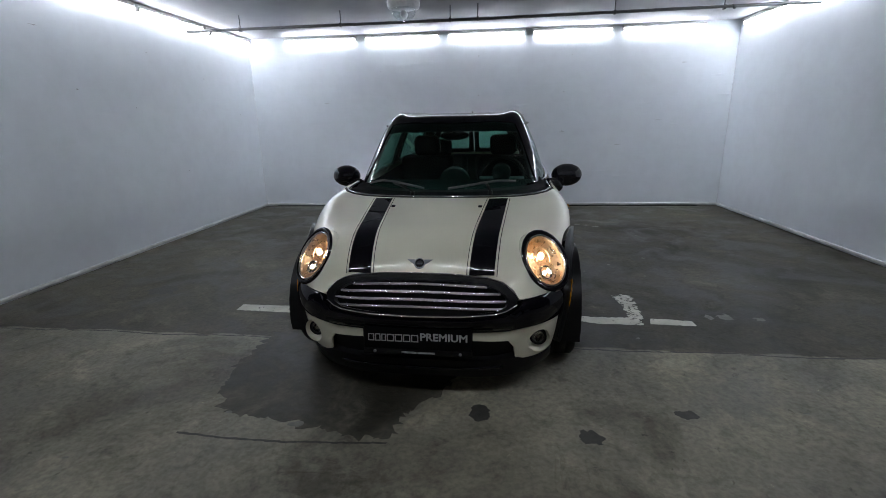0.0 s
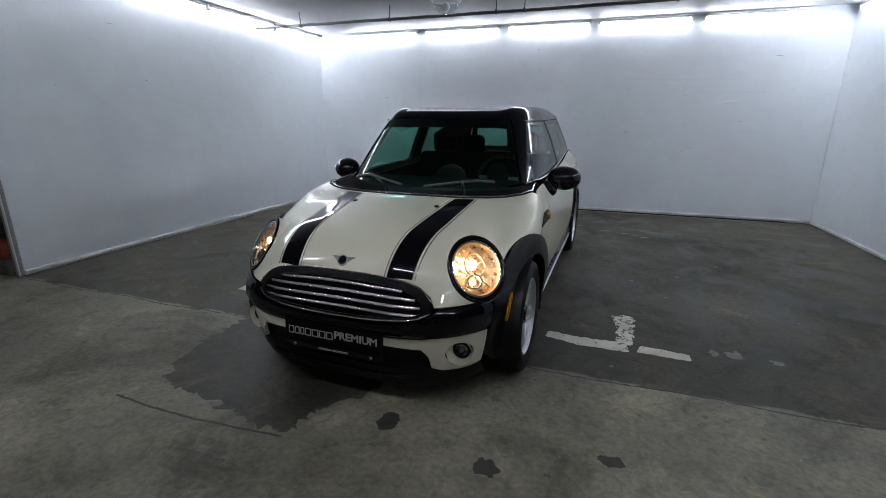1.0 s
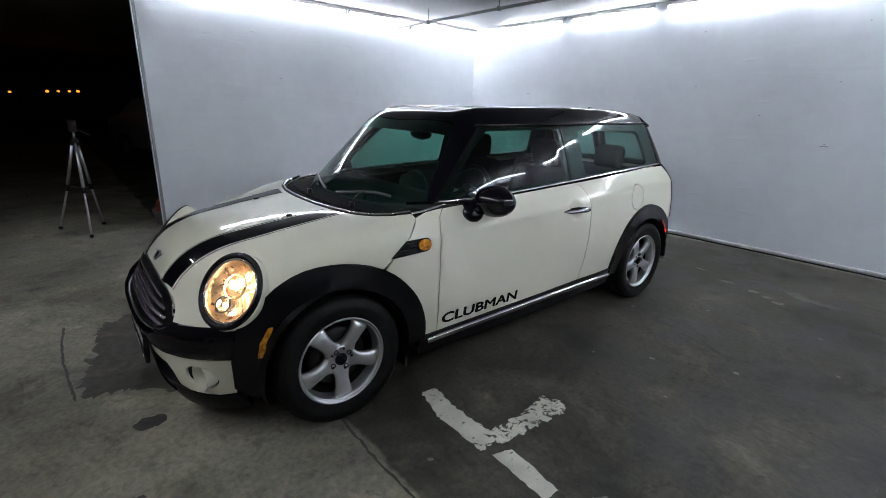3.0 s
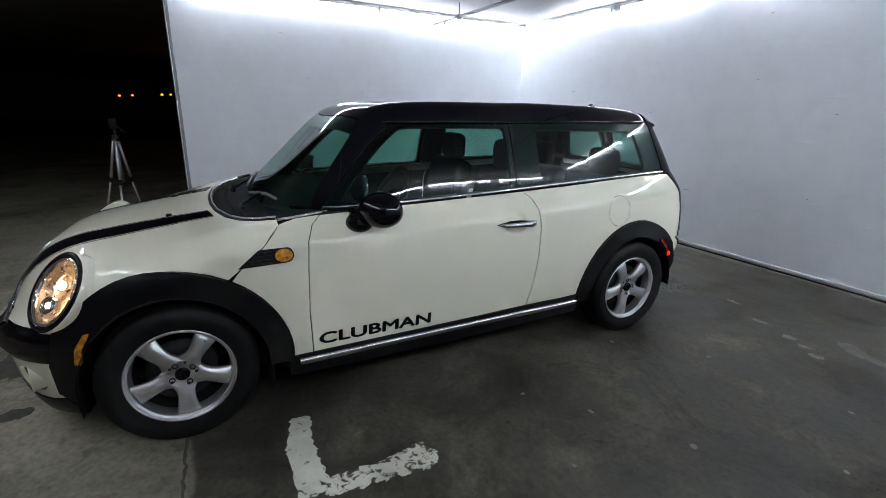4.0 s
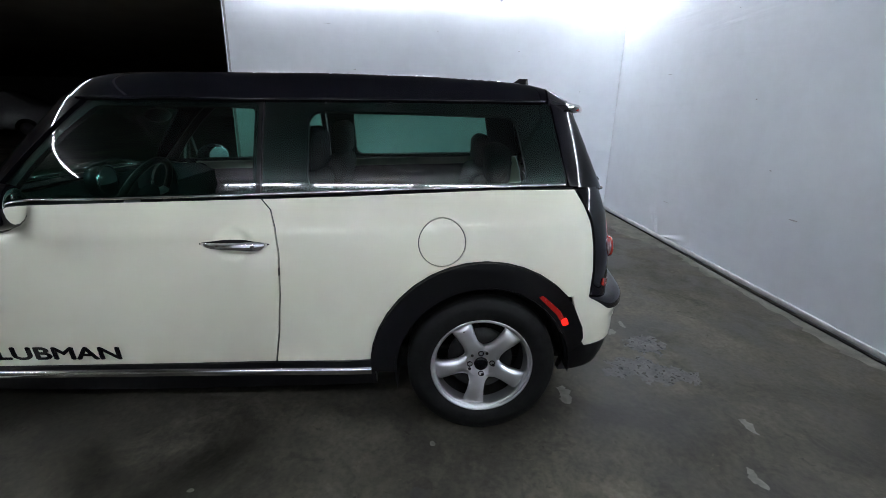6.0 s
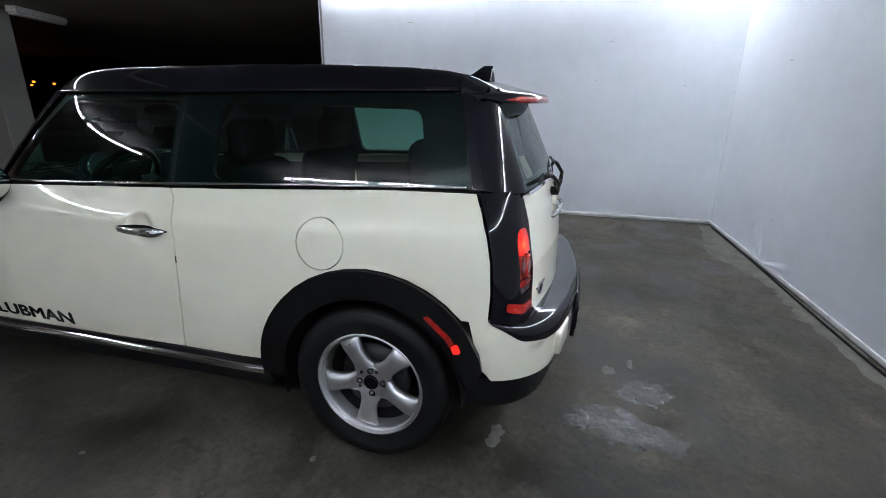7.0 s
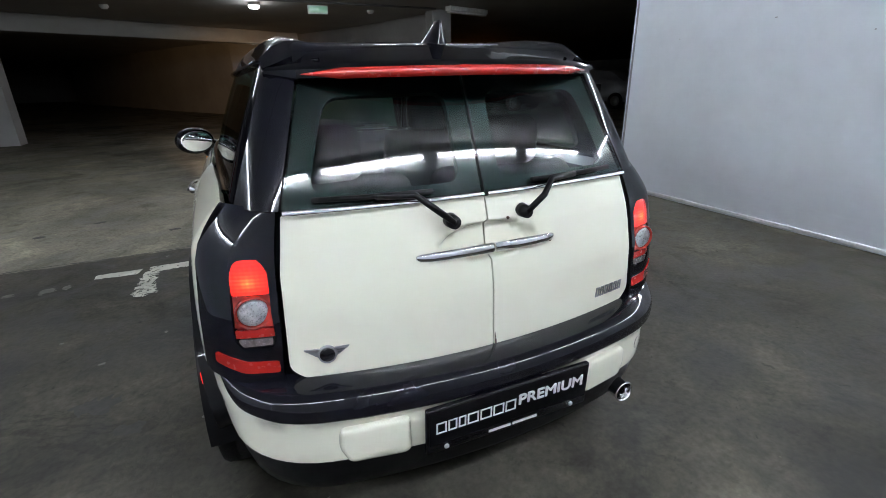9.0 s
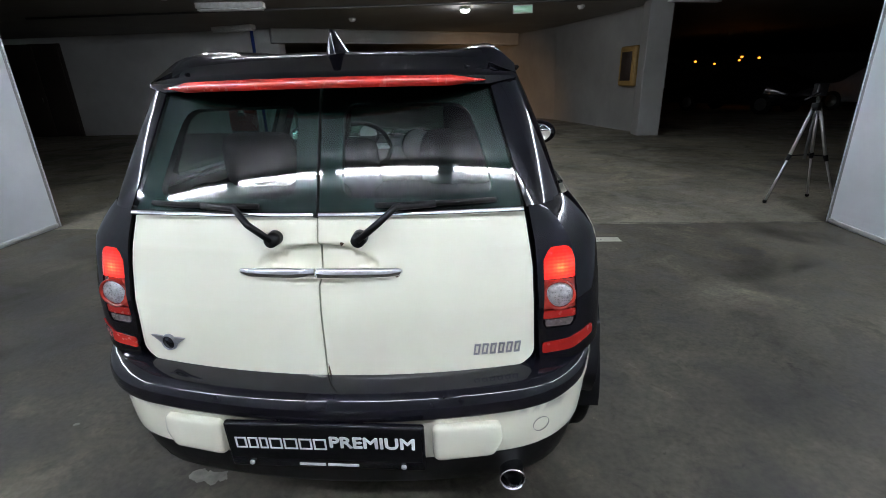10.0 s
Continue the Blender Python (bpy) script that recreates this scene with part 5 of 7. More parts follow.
def text_mesh(body, size, material, m, parent, width=None, bold=0.0, label="white printed lettering", wrap=None):
    cu = bpy.data.curves.new("lettering", "FONT")
    cu.body, cu.size, cu.extrude = body, size, 0.0008
    cu.align_x, cu.align_y = "LEFT", "BOTTOM"
    tmp = bpy.data.objects.new("lettering", cu)
    me = bpy.data.meshes.new_from_object(tmp)
    bpy.data.objects.remove(tmp)
    if bold:
        # thicker strokes: the same outlines again, moved a little to each side
        bm = bmesh.new()
        for i, (dx, dy) in enumerate(((0, 0), (bold, 0), (-bold, 0), (0, bold), (0, -bold))):
            k = len(bm.verts)
            bm.from_mesh(me)
            bm.verts.ensure_lookup_table()
            for v in bm.verts[k:]:
                v.co += Vector((dx, dy, 0.00012 * i))
        bm.to_mesh(me)
        bm.free()
    xs = [v.co.x for v in me.vertices]
    lo = min(xs)
    k = width / (max(xs) - lo) if width else 1.0
    for v in me.vertices:
        v.co.x = (v.co.x - lo) * k
    if wrap:
        for v, q in zip(me.vertices, wrap(np.array([v.co[:] for v in me.vertices]))):
            v.co = q
    me.materials.append(material)
    ob = new("lettering", me)
    ob.matrix_basis = m
    ob.parent = parent
    return tagged(ob, label)


def on_door(co):
    y, z = 0.56 + co[:, 0], 0.31 + 0.009 * co[:, 0] + co[:, 1]
    o = np.zeros(len(co))
    p = roots(f_body, np.array([o, y, z]), np.array([o + 1, o, o]), 1.2, 0.2)
    return np.array([p[0] + 0.001 + co[:, 2], y, z]).T


text_mesh("CLUBMAN", 0.081, M_GLOSS, Matrix(), doors[0], 0.565, 0.0024, "black lettering on the door", on_door)
mk = [(-0.295, 0.525), (-0.273, 0.53), (-0.308, 0.47), (-0.318, 0.41), (-0.342, 0.41), (-0.33, 0.475)]
panel("side_marker", round_poly(mk, 0.006), SIDE, f_body, M_AMBER, car, "amber side marker", lift=0.025, depth=0.012, flat=True, h=0.02, both=True)
mk = [(2.755, 0.607), (2.774, 0.613), (2.846, 0.549), (2.88, 0.492), (2.864, 0.486), (2.83, 0.536)]
panel("rear_marker", round_poly(mk, 0.006), SIDE, f_body, M_RED, car, "red rear side marker", lift=0.025, depth=0.012, flat=True, h=0.02, both=True)
mk = [(2.853, 0.512), (2.875, 0.52), (2.886, 0.49), (2.86, 0.484)]
panel("marker_bulb", round_poly(mk, 0.008), SIDE, f_body, M_REDGLOW, car, "glowing red marker bulb", lift=0.027, depth=0.006, flat=True, h=0.01, both=True)

# -- tail lamps
M_GREYLENS = simple("dark_grey_lens", (0.16, 0.13, 0.13), 0.25, 0.2, coat=1.0, vary=0.4, scale=60)
M_SMOKE = simple("smoked_red_lens", (0.3, 0.02, 0.012), 0.2, coat=1.0, vary=0.5, scale=25)
M_REVLENS = simple("clear_grey_lens", (0.42, 0.4, 0.4), 0.3, 0.35, coat=1.0, vary=0.45, scale=70, bumpy=0.3, bscale=140)
for s in (1, -1):
    def rp(pts):
        return [(s * x, z) for x, z in pts]
    tl = panel("tail_lamp", rp(LAMP), REAR, f_body, M_PLAST, car, "tail lamp with lit red top and round clear lens", flat=True, h=0.02, lift=-0.02, depth=0.0)
    panel("stop_lens", round_poly(rp([(0.574, 0.808), (0.573, 0.862), (0.588, 0.893), (0.64, 0.893), (0.656, 0.86), (0.658, 0.808)]), [0.006, 0.03, 0.026, 0.026, 0.03, 0.006]), REAR, f_body, M_LITLENS, tl, "glowing red upper lens", flat=True, h=0.012, lift=0.004, depth=0.015)
    panel("mid_lens", rp([(0.576, 0.727), (0.574, 0.805), (0.658, 0.805), (0.664, 0.727)]), REAR, f_body, M_SMOKE, tl, "smoked red lens", flat=True, h=0.02, lift=0.001, depth=0.015)
    c = on_rear(f_body, s * 0.617, 0.766)
    part("reverse_lens", ball(c, (0.038, 0.016, 0.036), 22, 12), M_REVLENS, tl, "round clear reversing lens")
    part("reverse_rim", revolve([(0.004, 0.036), (0.013, 0.039), (0.01, 0.043), (0.0, 0.043)], 28, "Y", tuple(c)), M_SMOKE, tl)
    panel("low_lens", round_poly(rp([(0.577, 0.7), (0.577, 0.722), (0.664, 0.722), (0.665, 0.7)]), 0.003), REAR, f_body, M_RED, tl, "bright red lower lens", flat=True, h=0.02, lift=0.003, depth=0.015)
    panel("low_lens", round_poly(rp([(0.585, 0.677), (0.583, 0.696), (0.66, 0.696), (0.66, 0.687), (0.652, 0.675)]), 0.004), REAR, f_body, M_GREYLENS, tl, "grey clear bottom lens", flat=True, h=0.02, lift=0.002, depth=0.015)
    panel("rear_reflector", round_poly(rp([(0.576, 0.6), (0.576, 0.632), (0.65, 0.637), (0.715, 0.662), (0.718, 0.632), (0.66, 0.605)]), 0.008), REAR, f_body, M_RED, car, "red rear reflector", flat=True, h=0.015, lift=0.007, depth=0.012)

# -- rear bumper pads, plates, exhaust
pd = round_poly([(0.283, 0.343), (0.447, 0.348), (0.47, 0.4), (0.464, 0.455), (0.283, 0.458)], [0.024, 0.014, 0.014, 0.02, 0.024])
rings = []
for k, up in ((1.0, -0.004), (0.985, 0.008), (0.955, 0.014), (0.9, 0.0175), (0.75, 0.0195), (0.4, 0.02), (0.01, 0.02)):
    rings.append([Vector(on_rear(f_rear, 0.375 + (x - 0.375) * (1 - (1 - k) * 0.6), 0.4 + (z - 0.4) * k)) + Vector((0.17 * up, up, 0)) for x, z in pd])
both_sides("bumper_pad", loft(rings, True), M_CREAM, car, "cream raised bumper pad")
M_SCUFFED = simple("grey_seam", (0.3, 0.29, 0.25), 0.6)
ring = [(-0.575 + 0.0225 * math.cos(a * math.pi / 12), 0.415 + 0.023 * math.sin(a * math.pi / 12)) for a in range(24)]
hole = [(-0.575 + 0.0215 * math.cos(a * math.pi / 12), 0.415 + 0.0215 * math.sin(a * math.pi / 12)) for a in range(24)]
panel("tow_cover_seam", ring, REAR, f_rear, M_SCUFFED, car, "fine round seam of the towing eye cover", holes=[hole], lift=0.0035, depth=0.002, flat=True, h=0.01)
M_RUST = simple("brown_rust_spot", (0.06, 0.03, 0.012), 0.8, vary=0.4, scale=90)
for x, z, r in ((-0.062, 0.922, 0.0045), (-0.2, 0.842, 0.006)):
    spot = [(x + r * (0.8 + 0.3 * (k % 3)) * math.cos(k * math.pi / 5), z + r * math.sin(k * math.pi / 5)) for k in range(10)]
    panel("rust_spot", spot, REAR, f_body, M_RUST, car, "small rust spot", lift=0.0012, depth=0.001, flat=True, h=0.01)
panel("rust_streak", [(-0.004, 0.543), (-0.013, 0.542), (-0.009, 0.575), (-0.005, 0.6)], REAR, f_body, M_RUST, car, "rust streak at the door gap", lift=0.0012, depth=0.001, flat=True, h=0.01)
ex = part("exhaust", revolve([(-0.12, 0.03), (0.0, 0.036), (0.006, 0.038), (0.008, 0.035), (0.0, 0.032), (-0.1, 0.03)], 30, "Y", (-0.5, 3.19, 0.258)), M_CHROME, car, "chrome exhaust tip")
part("exhaust_bore", revolve([(0.0, 0.031), (0.001, 0.0)], 24, "Y", (-0.5, 3.1, 0.258)), M_PLAST, ex)


def number_plate(m, label, ink):
    """Dark plate in a frame; local x to the reader's right, z up, y away from the reader."""
    pl = thing("plate", label, "plate")
    for key in ("label", "category"):
        del pl[key]
    pl.parent = car
    pl.matrix_basis = m
    part("plate_frame", box(-0.262, -0.012, -0.012, 0.262, 0.006, 0.136, 0.006), M_GLOSS, pl, "black plate frame")
    part("plate_face", box(-0.255, -0.0145, 0.02, 0.255, -0.011, 0.131, 0.003), M_FACE, pl, "black plate face")
    x = -0.236
    for w in (0.03, 0.026, 0.022, 0.034, 0.036, 0.034, 0.034):
        bm = bmesh.new()
        st = 0.0045
        for a, b, c, d in ((x, 0.057, x + st, 0.093), (x + w - st, 0.057, x + w, 0.093), (x + st, 0.0885, x + w - st, 0.093), (x + st, 0.057, x + w - st, 0.0615)):
            box(a, -0.0158, b, c, -0.0142, d, bm=bm)
        part("plate_bar", bm, ink, pl, "plain outlined bar shape", smooth=False)
        x += w + 0.0045
    text_mesh("PREMIUM", 0.05, ink, pose(0.016, -0.015, 0.0575, 90), pl, 0.222, 0.0014)
    for a, b in ((-0.075, -0.004), (0.002, 0.085)):
        part("plate_bar", box(a, -0.0135, -0.001, b, -0.0115, 0.007), ink, pl, "small pale bar", smooth=False)
    for a in (-0.205, 0.205):
        part("plate_screw", rod((a, -0.012, 0.004), (a, -0.016, 0.004), 0.007, 10), ink, pl)
    return pl


M_FACE = simple("matt_black_plate", (0.003, 0.003, 0.0035), 0.6, vary=0.2, spec=0.08)
# white lettering with the weaker light at the front put into its colour
M_WHITEDIM = simple("shaded_white_lettering", (0.36, 0.36, 0.36), 0.5)
number_plate(pose(0, -0.682, 0.284, -4), "front plate", M_WHITEDIM)
number_plate(pose(-0.006, 3.245, 0.352, 3, 0, 180), "rear plate", M_WHITE)


# -- badges as plain winged discs, silver bars on the rear door
def winged_badge(f, centre, w, parent):
    """Local x across, y out of the panel, z up."""
    n = Vector(gradient(f, np.array(centre).reshape(3, 1))[:, 0])
    u = Vector((0, 0, 1)).cross(n).normalized() * -1
    v = n.cross(u) * -1
    m = Matrix((u, n, v)).transposed().to_4x4()
    m.translation = Vector(centre)
    bd = part("badge", revolve([(0.0, 0.2 * w), (0.006, 0.19 * w), (0.007, 0.0)], 24, "Y"), M_GLOSS, parent, "dark round badge with silver wings")
    bd.matrix_basis = m
    part("badge_ring", revolve([(0.0, 0.235 * w), (0.008, 0.22 * w), (0.007, 0.185 * w), (0.004, 0.185 * w)], 24, "Y"), M_SILVER, bd)
    for q in (1, -1):
        for k in range(4):
            z0, z1 = (0.12 - 0.07 * k) * w, (0.175 - 0.07 * k) * w
            x0, x1 = 0.19 * w, (0.54 - 0.1 * k) * w
            pts = [(q * x0, z0 - 0.01 * w), (q * (x1 - 0.06 * w), z0), (q * x1, z1), (q * x0, z1 - 0.01 * w)]
            vs = [(x, 0.0, z) for x, z in pts] + [(x, 0.005, z) for x, z in pts]
            part("wing_bar", (vs, [(4, 5, 6, 7), (0, 1, 5, 4), (1, 2, 6, 5), (2, 3, 7, 6), (3, 0, 4, 7)]), M_SILVER, bd, smooth=False)
    return bd


winged_badge(f_body, on_front(f_body, 0, 0.688), 0.115, hood)
winged_badge(f_body, on_rear(f_body, 0.462, 0.631), 0.105, car)
for k in range(6):
    x = -0.392 - 0.0215 * k
    pts = [(x, 0.612), (x - 0.0155, 0.612), (x - 0.0195, 0.643), (x - 0.004, 0.643)]
    hole = [(x - 0.0045, 0.6165), (x - 0.0115, 0.6165), (x - 0.015, 0.6385), (x - 0.008, 0.6385)]
    panel("door_bar", pts, REAR, f_body, M_SILVER, car, "silver bar shape", holes=[hole], lift=0.003, depth=0.003, flat=True, h=0.02)

# -- roof spoiler with light bar, fin aerial
rings = []
for i in range(29):
    u = 2 * i / 28 - 1
    x = 0.505 * u
    e = min(1.0, (1 - abs(u)) * 7)
    yt = 3.055 - 0.62 * x * x - 0.012 * (1 - e)
    z0, z1 = (float(on_top(f_cabin, 0.975 * x, y)[2]) for y in (2.8, 2.88))
    zt = 1.322 - 0.02 * x * x
    rings.append([(x, 2.8, z0 + 0.002), (x, 2.88, max(z1 + 0.004, zt + 0.018 * e)), (x, yt - 0.05, zt + 0.011 * e), (x, yt - 0.012, zt + 0.003), (x, yt, zt - 0.006), (x, yt - 0.002, zt - 0.026 * (0.45 + 0.55 * e)), (x, yt - 0.016, zt - 0.03 * (0.45 + 0.55 * e)), (x, min(2.96, yt - 0.03), zt - 0.028), (x, min(2.9, yt - 0.05), zt - 0.02), (x, 2.8, z0 - 0.02)])
sp = part("roof_spoiler", loft(rings, True, True, True), M_GLOSS, car, "black roof spoiler with a red light bar")
sp.data.set_sharp_from_angle(angle=radians(38))
rings = []
for i in range(21):
    x = 0.425 * (2 * i / 20 - 1)
    yt = 3.055 - 0.62 * x * x
    hgt = 0.0125 * (1 if abs(i - 10) < 9 else 0.5 if abs(i - 10) == 9 else 0.1)
    zs = 1.305 - 0.02 * x * x
    rings.append([(x, yt - 0.01, zs - hgt), (x, yt + 0.003, zs - hgt), (x, yt + 0.006, zs), (x, yt + 0.001, zs + hgt), (x, yt - 0.01, zs + hgt)])
part("light_bar", loft(rings, True, True, True), M_RED, sp, "red high-level light bar")
rings = []
for t in range(9):
    k = t / 8
    zb = 1.36 + 0.083 * k
    y0, y1 = 2.6 + 0.17 * k ** 0.7, 2.825 - 0.012 * k
    hw = 0.04 * (1 - k) ** 1.2 + 0.006
    rings.append([(hw * math.sin(2 * math.pi * j / 16), (y0 + y1) / 2 + (y1 - y0) / 2 * -math.cos(2 * math.pi * j / 16), zb) for j in range(16)])
part("fin_aerial", loft(rings, True, False, True), M_GLOSS, car, "black fin aerial")

# -- front wipers
for pv, a, b in (((-0.2, 0.3), (-0.14, 0.375), (-0.54, 0.5)), ((0.3, 0.32), (0.02, 0.372), (0.46, 0.46))):
    def scr(x, y, up):
        p = on_top(lambda q: np.minimum(f_cowl(q), f_cabin(q)), x, y)
        return Vector(p) + Vector((0, -0.3 * up, up))
    p0, p1, p2 = scr(*pv, 0.008), scr(*a, 0.012), scr(*b, 0.012)
    wp = part("front_wiper", rod(p0 - Vector((0, 0, 0.02)), p0 + Vector((0, 0, 0.016)), 0.014, 12), M_PLAST, car, "black windscreen wiper")
    part("arm", tube_along([p0 + Vector((0, 0, 0.012)), p0.lerp(p1.lerp(p2, 0.55), 0.5) + Vector((0, 0, 0.02)), p1.lerp(p2, 0.55) + Vector((0, 0, 0.014))], 0.008), M_PLAST, wp)
    pts = [scr(a[0] + (b[0] - a[0]) * t, a[1] + (b[1] - a[1]) * (0.6 * t + 0.4 * t * t), 0.01) for t in (0, 0.25, 0.5, 0.75, 1)]
    part("blade", tube_along(pts, 0.008, 6), M_STEEL, wp)

# ---- car interior ----
part("dashboard", loft([[(-0.66, y, z) for y, z in ((0.42, 0.86), (0.6, 0.915), (0.82, 0.92), (0.92, 0.88), (0.93, 0.78), (0.85, 0.6), (0.5, 0.55))], [(0.66, y, z) for y, z in ((0.42, 0.86), (0.6, 0.915), (0.82, 0.92), (0.92, 0.88), (0.93, 0.78), (0.85, 0.6), (0.5, 0.55))]], True, True, True), M_DASH, car, "dark dashboard", smooth=False)
part("centre_dial", rod((0, 0.9, 0.87), (0, 0.955, 0.885), 0.12, 32), M_DASH, car, "round centre dial")
part("dial_rim", revolve([(0.0, 0.12), (0.012, 0.118), (0.0, 0.108)], 32, "Y", (0, 0.955, 0.885)), M_CHROME, car)
sw = thing("steering_wheel", "", "")
sw.parent = car
sw.matrix_basis = pose(0.36, 1.06, 0.90, 62)
vs, fs = [], []
for i in range(40):
    a = 2 * math.pi * i / 40
    for j in range(10):
        b = 2 * math.pi * j / 10
        r = 0.178 + 0.015 * math.cos(b)
        vs.append((r * math.cos(a), r * math.sin(a), 0.015 * math.sin(b)))
for i in range(40):
    for j in range(10):
        fs.append((i * 10 + j, ((i + 1) % 40) * 10 + j, ((i + 1) % 40) * 10 + (j + 1) % 10, i * 10 + (j + 1) % 10))
part("wheel_rim", (vs, fs), M_PLAST, sw, "black steering wheel rim")
part("wheel_boss", ball((0, 0, -0.015), (0.07, 0.065, 0.035), 18, 10), M_DASH, sw)
for a in (0, 180, 270):
    part("wheel_spoke", rod((0, 0, -0.01), (0.175 * math.cos(radians(a)), 0.175 * math.sin(radians(a)), 0), 0.018, 8), M_SILVER, sw)
pod = part("rev_counter", rod((0.36, 0.86, 0.955), (0.36, 0.915, 0.965), 0.068, 28), M_DASH, car, "round rev counter pod")
part("pod_rim", revolve([(-0.004, 0.069), (0.006, 0.067), (0.0, 0.06)], 28, "Y", (0.36, 0.918, 0.966)), M_CHROME, pod)
part("pod_face", revolve([(0.001, 0.06), (0.002, 0.0)], 28, "Y", (0.36, 0.916, 0.966)), M_SILVER, pod)
part("steering_column", rod((0.36, 0.8, 0.83), (0.36, 1.05, 0.895), 0.035), M_DASH, car)


def car_seat(x, y, wide=0.5, back=1.0, head=True):
    st = part("car_seat", box(x - wide / 2, y, 0.38, x + wide / 2, y + 0.5, 0.56, 0.06, 3), M_SEAT, car, "dark fabric seat")
    bm = box(x - wide / 2, -0.06, 0, x + wide / 2, 0.07, back - 0.48, 0.055, 3)
    bmesh.ops.transform(bm, matrix=Matrix.Translation((0, y + 0.5, 0.5)) @ Matrix.Rotation(radians(-14), 4, "X") @ Matrix.Translation((0, 0, 0)), verts=bm.verts)
    part("backrest", bm, M_SEAT, st)
    if head:
        yy = y + 0.5 + (back - 0.48) * 0.26
        part("headrest", box(x - 0.125, yy - 0.05, back + 0.0, x + 0.125, yy + 0.055, back + 0.185, 0.05, 4), M_SEAT, st)
        for q in (-0.05, 0.05):
            part("headrest_post", rod((x + q, yy, back - 0.02), (x + q, yy + 0.01, back + 0.08), 0.007, 8), M_STEEL, st)
    return st


for x in (-0.36, 0.36):
    car_seat(x, 1.18, 0.5, 1.03)
    car_seat(x * 0.95, 2.0, 0.6, 0.97)
part("load_floor", box(-0.6, 2.45, 0.5, 0.6, 3.05, 0.56, 0.01), M_SEAT, car)
panel("door_card", [(0.56, 0.9), (0.55, 0.32), (1.75, 0.34), (1.75, 0.94)], SIDE, f_body, M_DASH, car, "dark door card", lift=-0.05, depth=0.0, flat=True, h=0.08, both=True)
panel("side_trim", [(1.76, 0.94), (1.76, 0.34), (2.1, 0.34), (2.2, 0.72), (2.85, 0.72), (2.88, 0.99)], SIDE, f_body, M_DASH, car, "dark side trim", lift=-0.045, depth=0.0, flat=True, h=0.08, both=True)
panel("rear_trim", [(-0.52, 0.57), (0.52, 0.57), (0.52, 0.97), (-0.52, 0.97)], REAR, f_body, M_DASH, car, "dark rear door trim", lift=-0.05, depth=0.0, flat=True, h=0.1)
part("bulkhead", box(-0.72, 0.36, 0.25, 0.72, 0.42, 0.87, 0.02), M_PLAST, car)
part("engine_block", box(-0.45, -0.38, 0.25, 0.45, 0.3, 0.68, 0.06), M_PLAST, car)
part("radiator_panel", box(-0.5, -0.5, 0.2, 0.5, -0.46, 0.6, 0.02), M_PLAST, car)
mr = part("rear_view_mirror", ball((0.0, 0.98, 1.235), (0.115, 0.022, 0.036), 20, 10), M_PLAST, car, "oval rear-view mirror")
part("mirror_stem", rod((0, 0.95, 1.3), (0, 0.975, 1.24), 0.012, 8), M_PLAST, mr)


# ---- bay fittings ----
def wall_strip(name, a, b, off, z0, z1, thick, material, label, category):
    d = (b - a).normalized()
    n = Vector((-d.y, d.x, 0))
    ang = math.degrees(math.atan2(d.y, d.x))
    ob = part(name, box(0, off, z0, (b - a).length, off + thick, z1, 0.006), material)
    ob.matrix_basis = pose(a.x, a.y, 0, 0, 0, ang)
    return tagged(ob, label, category, kind="structure")


M_HEM = simple("grey_white_hem", (0.6, 0.61, 0.61), 0.7, vary=0.2, scale=6)
# hem of the wall sheets: a rolled edge just above the floor
for nm, a, b in (("trim_north", BL, BR), ("trim_west", FL, BL), ("trim_east", BR, FR)):
    a2, b2 = (b, a)
    wall_strip(nm, a2, b2, 0.002, 0.012, 0.046, 0.014, M_HEM, "rolled white hem along the foot of the wall", "trim")
d = (BR - BL).normalized()
cab = [BL + d * s + Vector((0.012 * math.sin(s * 3.1), -0.045 + 0.009 * math.sin(1.7 * s), 0.009)) for s in [0.2 + 0.17 * i for i in range(41)]]
tagged(part("floor_cable", tube_along(cab, 0.0075, 6), M_RUBBER), "black cable lying along the foot of the wall", "cable")
M_EDGE = simple("grey_edge_trim", (0.3, 0.3, 0.3), 0.5)
for nm, p, s in (("trim_west_end", FL, -1), ("trim_east_end", FR, 1)):
    ob = part(nm, box(min(0, s * 0.075), -0.03, 0.0, max(0, s * 0.075), -0.002, CEIL, 0.004), M_EDGE)
    ob.matrix_basis = pose(p.x, p.y, 0)
    tagged(ob, "grey edge board at the end of the partition", "trim", kind="structure")
    ob = part(nm + "_bead", box(min(0, s * 0.02) - 0.004, -0.042, 0.0, max(0, s * 0.02) + 0.004, -0.031, CEIL, 0.003), M_WALL)
    ob.matrix_basis = pose(p.x, p.y, 0)
    tagged(ob, "white bead on the partition's end", "trim", kind="structure")
lint = part("beam_bay_front", box(FL.x - 0.07, -0.1, 2.6, FR.x + 0.07, -0.046, 2.78, 0.005), M_CEIL, smooth=False)
tagged(lint, "pale lintel over the open front of the bay", "beam", kind="structure")

M_SEAM = simple("dark_corner_seam", (0.68, 0.7, 0.73), 0.7)
for nm, p, sx in (("trim_seam_west", BL, 1), ("trim_seam_east", BR, -1)):
    ob = part(nm, box(-0.004, -0.004, 0.05, 0.004, 0.004, CEIL - 0.05, 0.001), M_SEAM)
    ob.matrix_basis = pose(p.x + sx * 0.006, p.y - 0.006, 0, 0, 0, 45)
    tagged(ob, "dark seam in the corner of the wall sheets", "trim", kind="structure")

# scuffs and pinned creases on the walls
M_SCUFF = simple("grey_scuff", (0.42, 0.42, 0.43), 0.7, vary=0.3)
rng = random.Random(7)
wallobs = {o.name: o for o in scene.objects if o.name.startswith("wall_")}


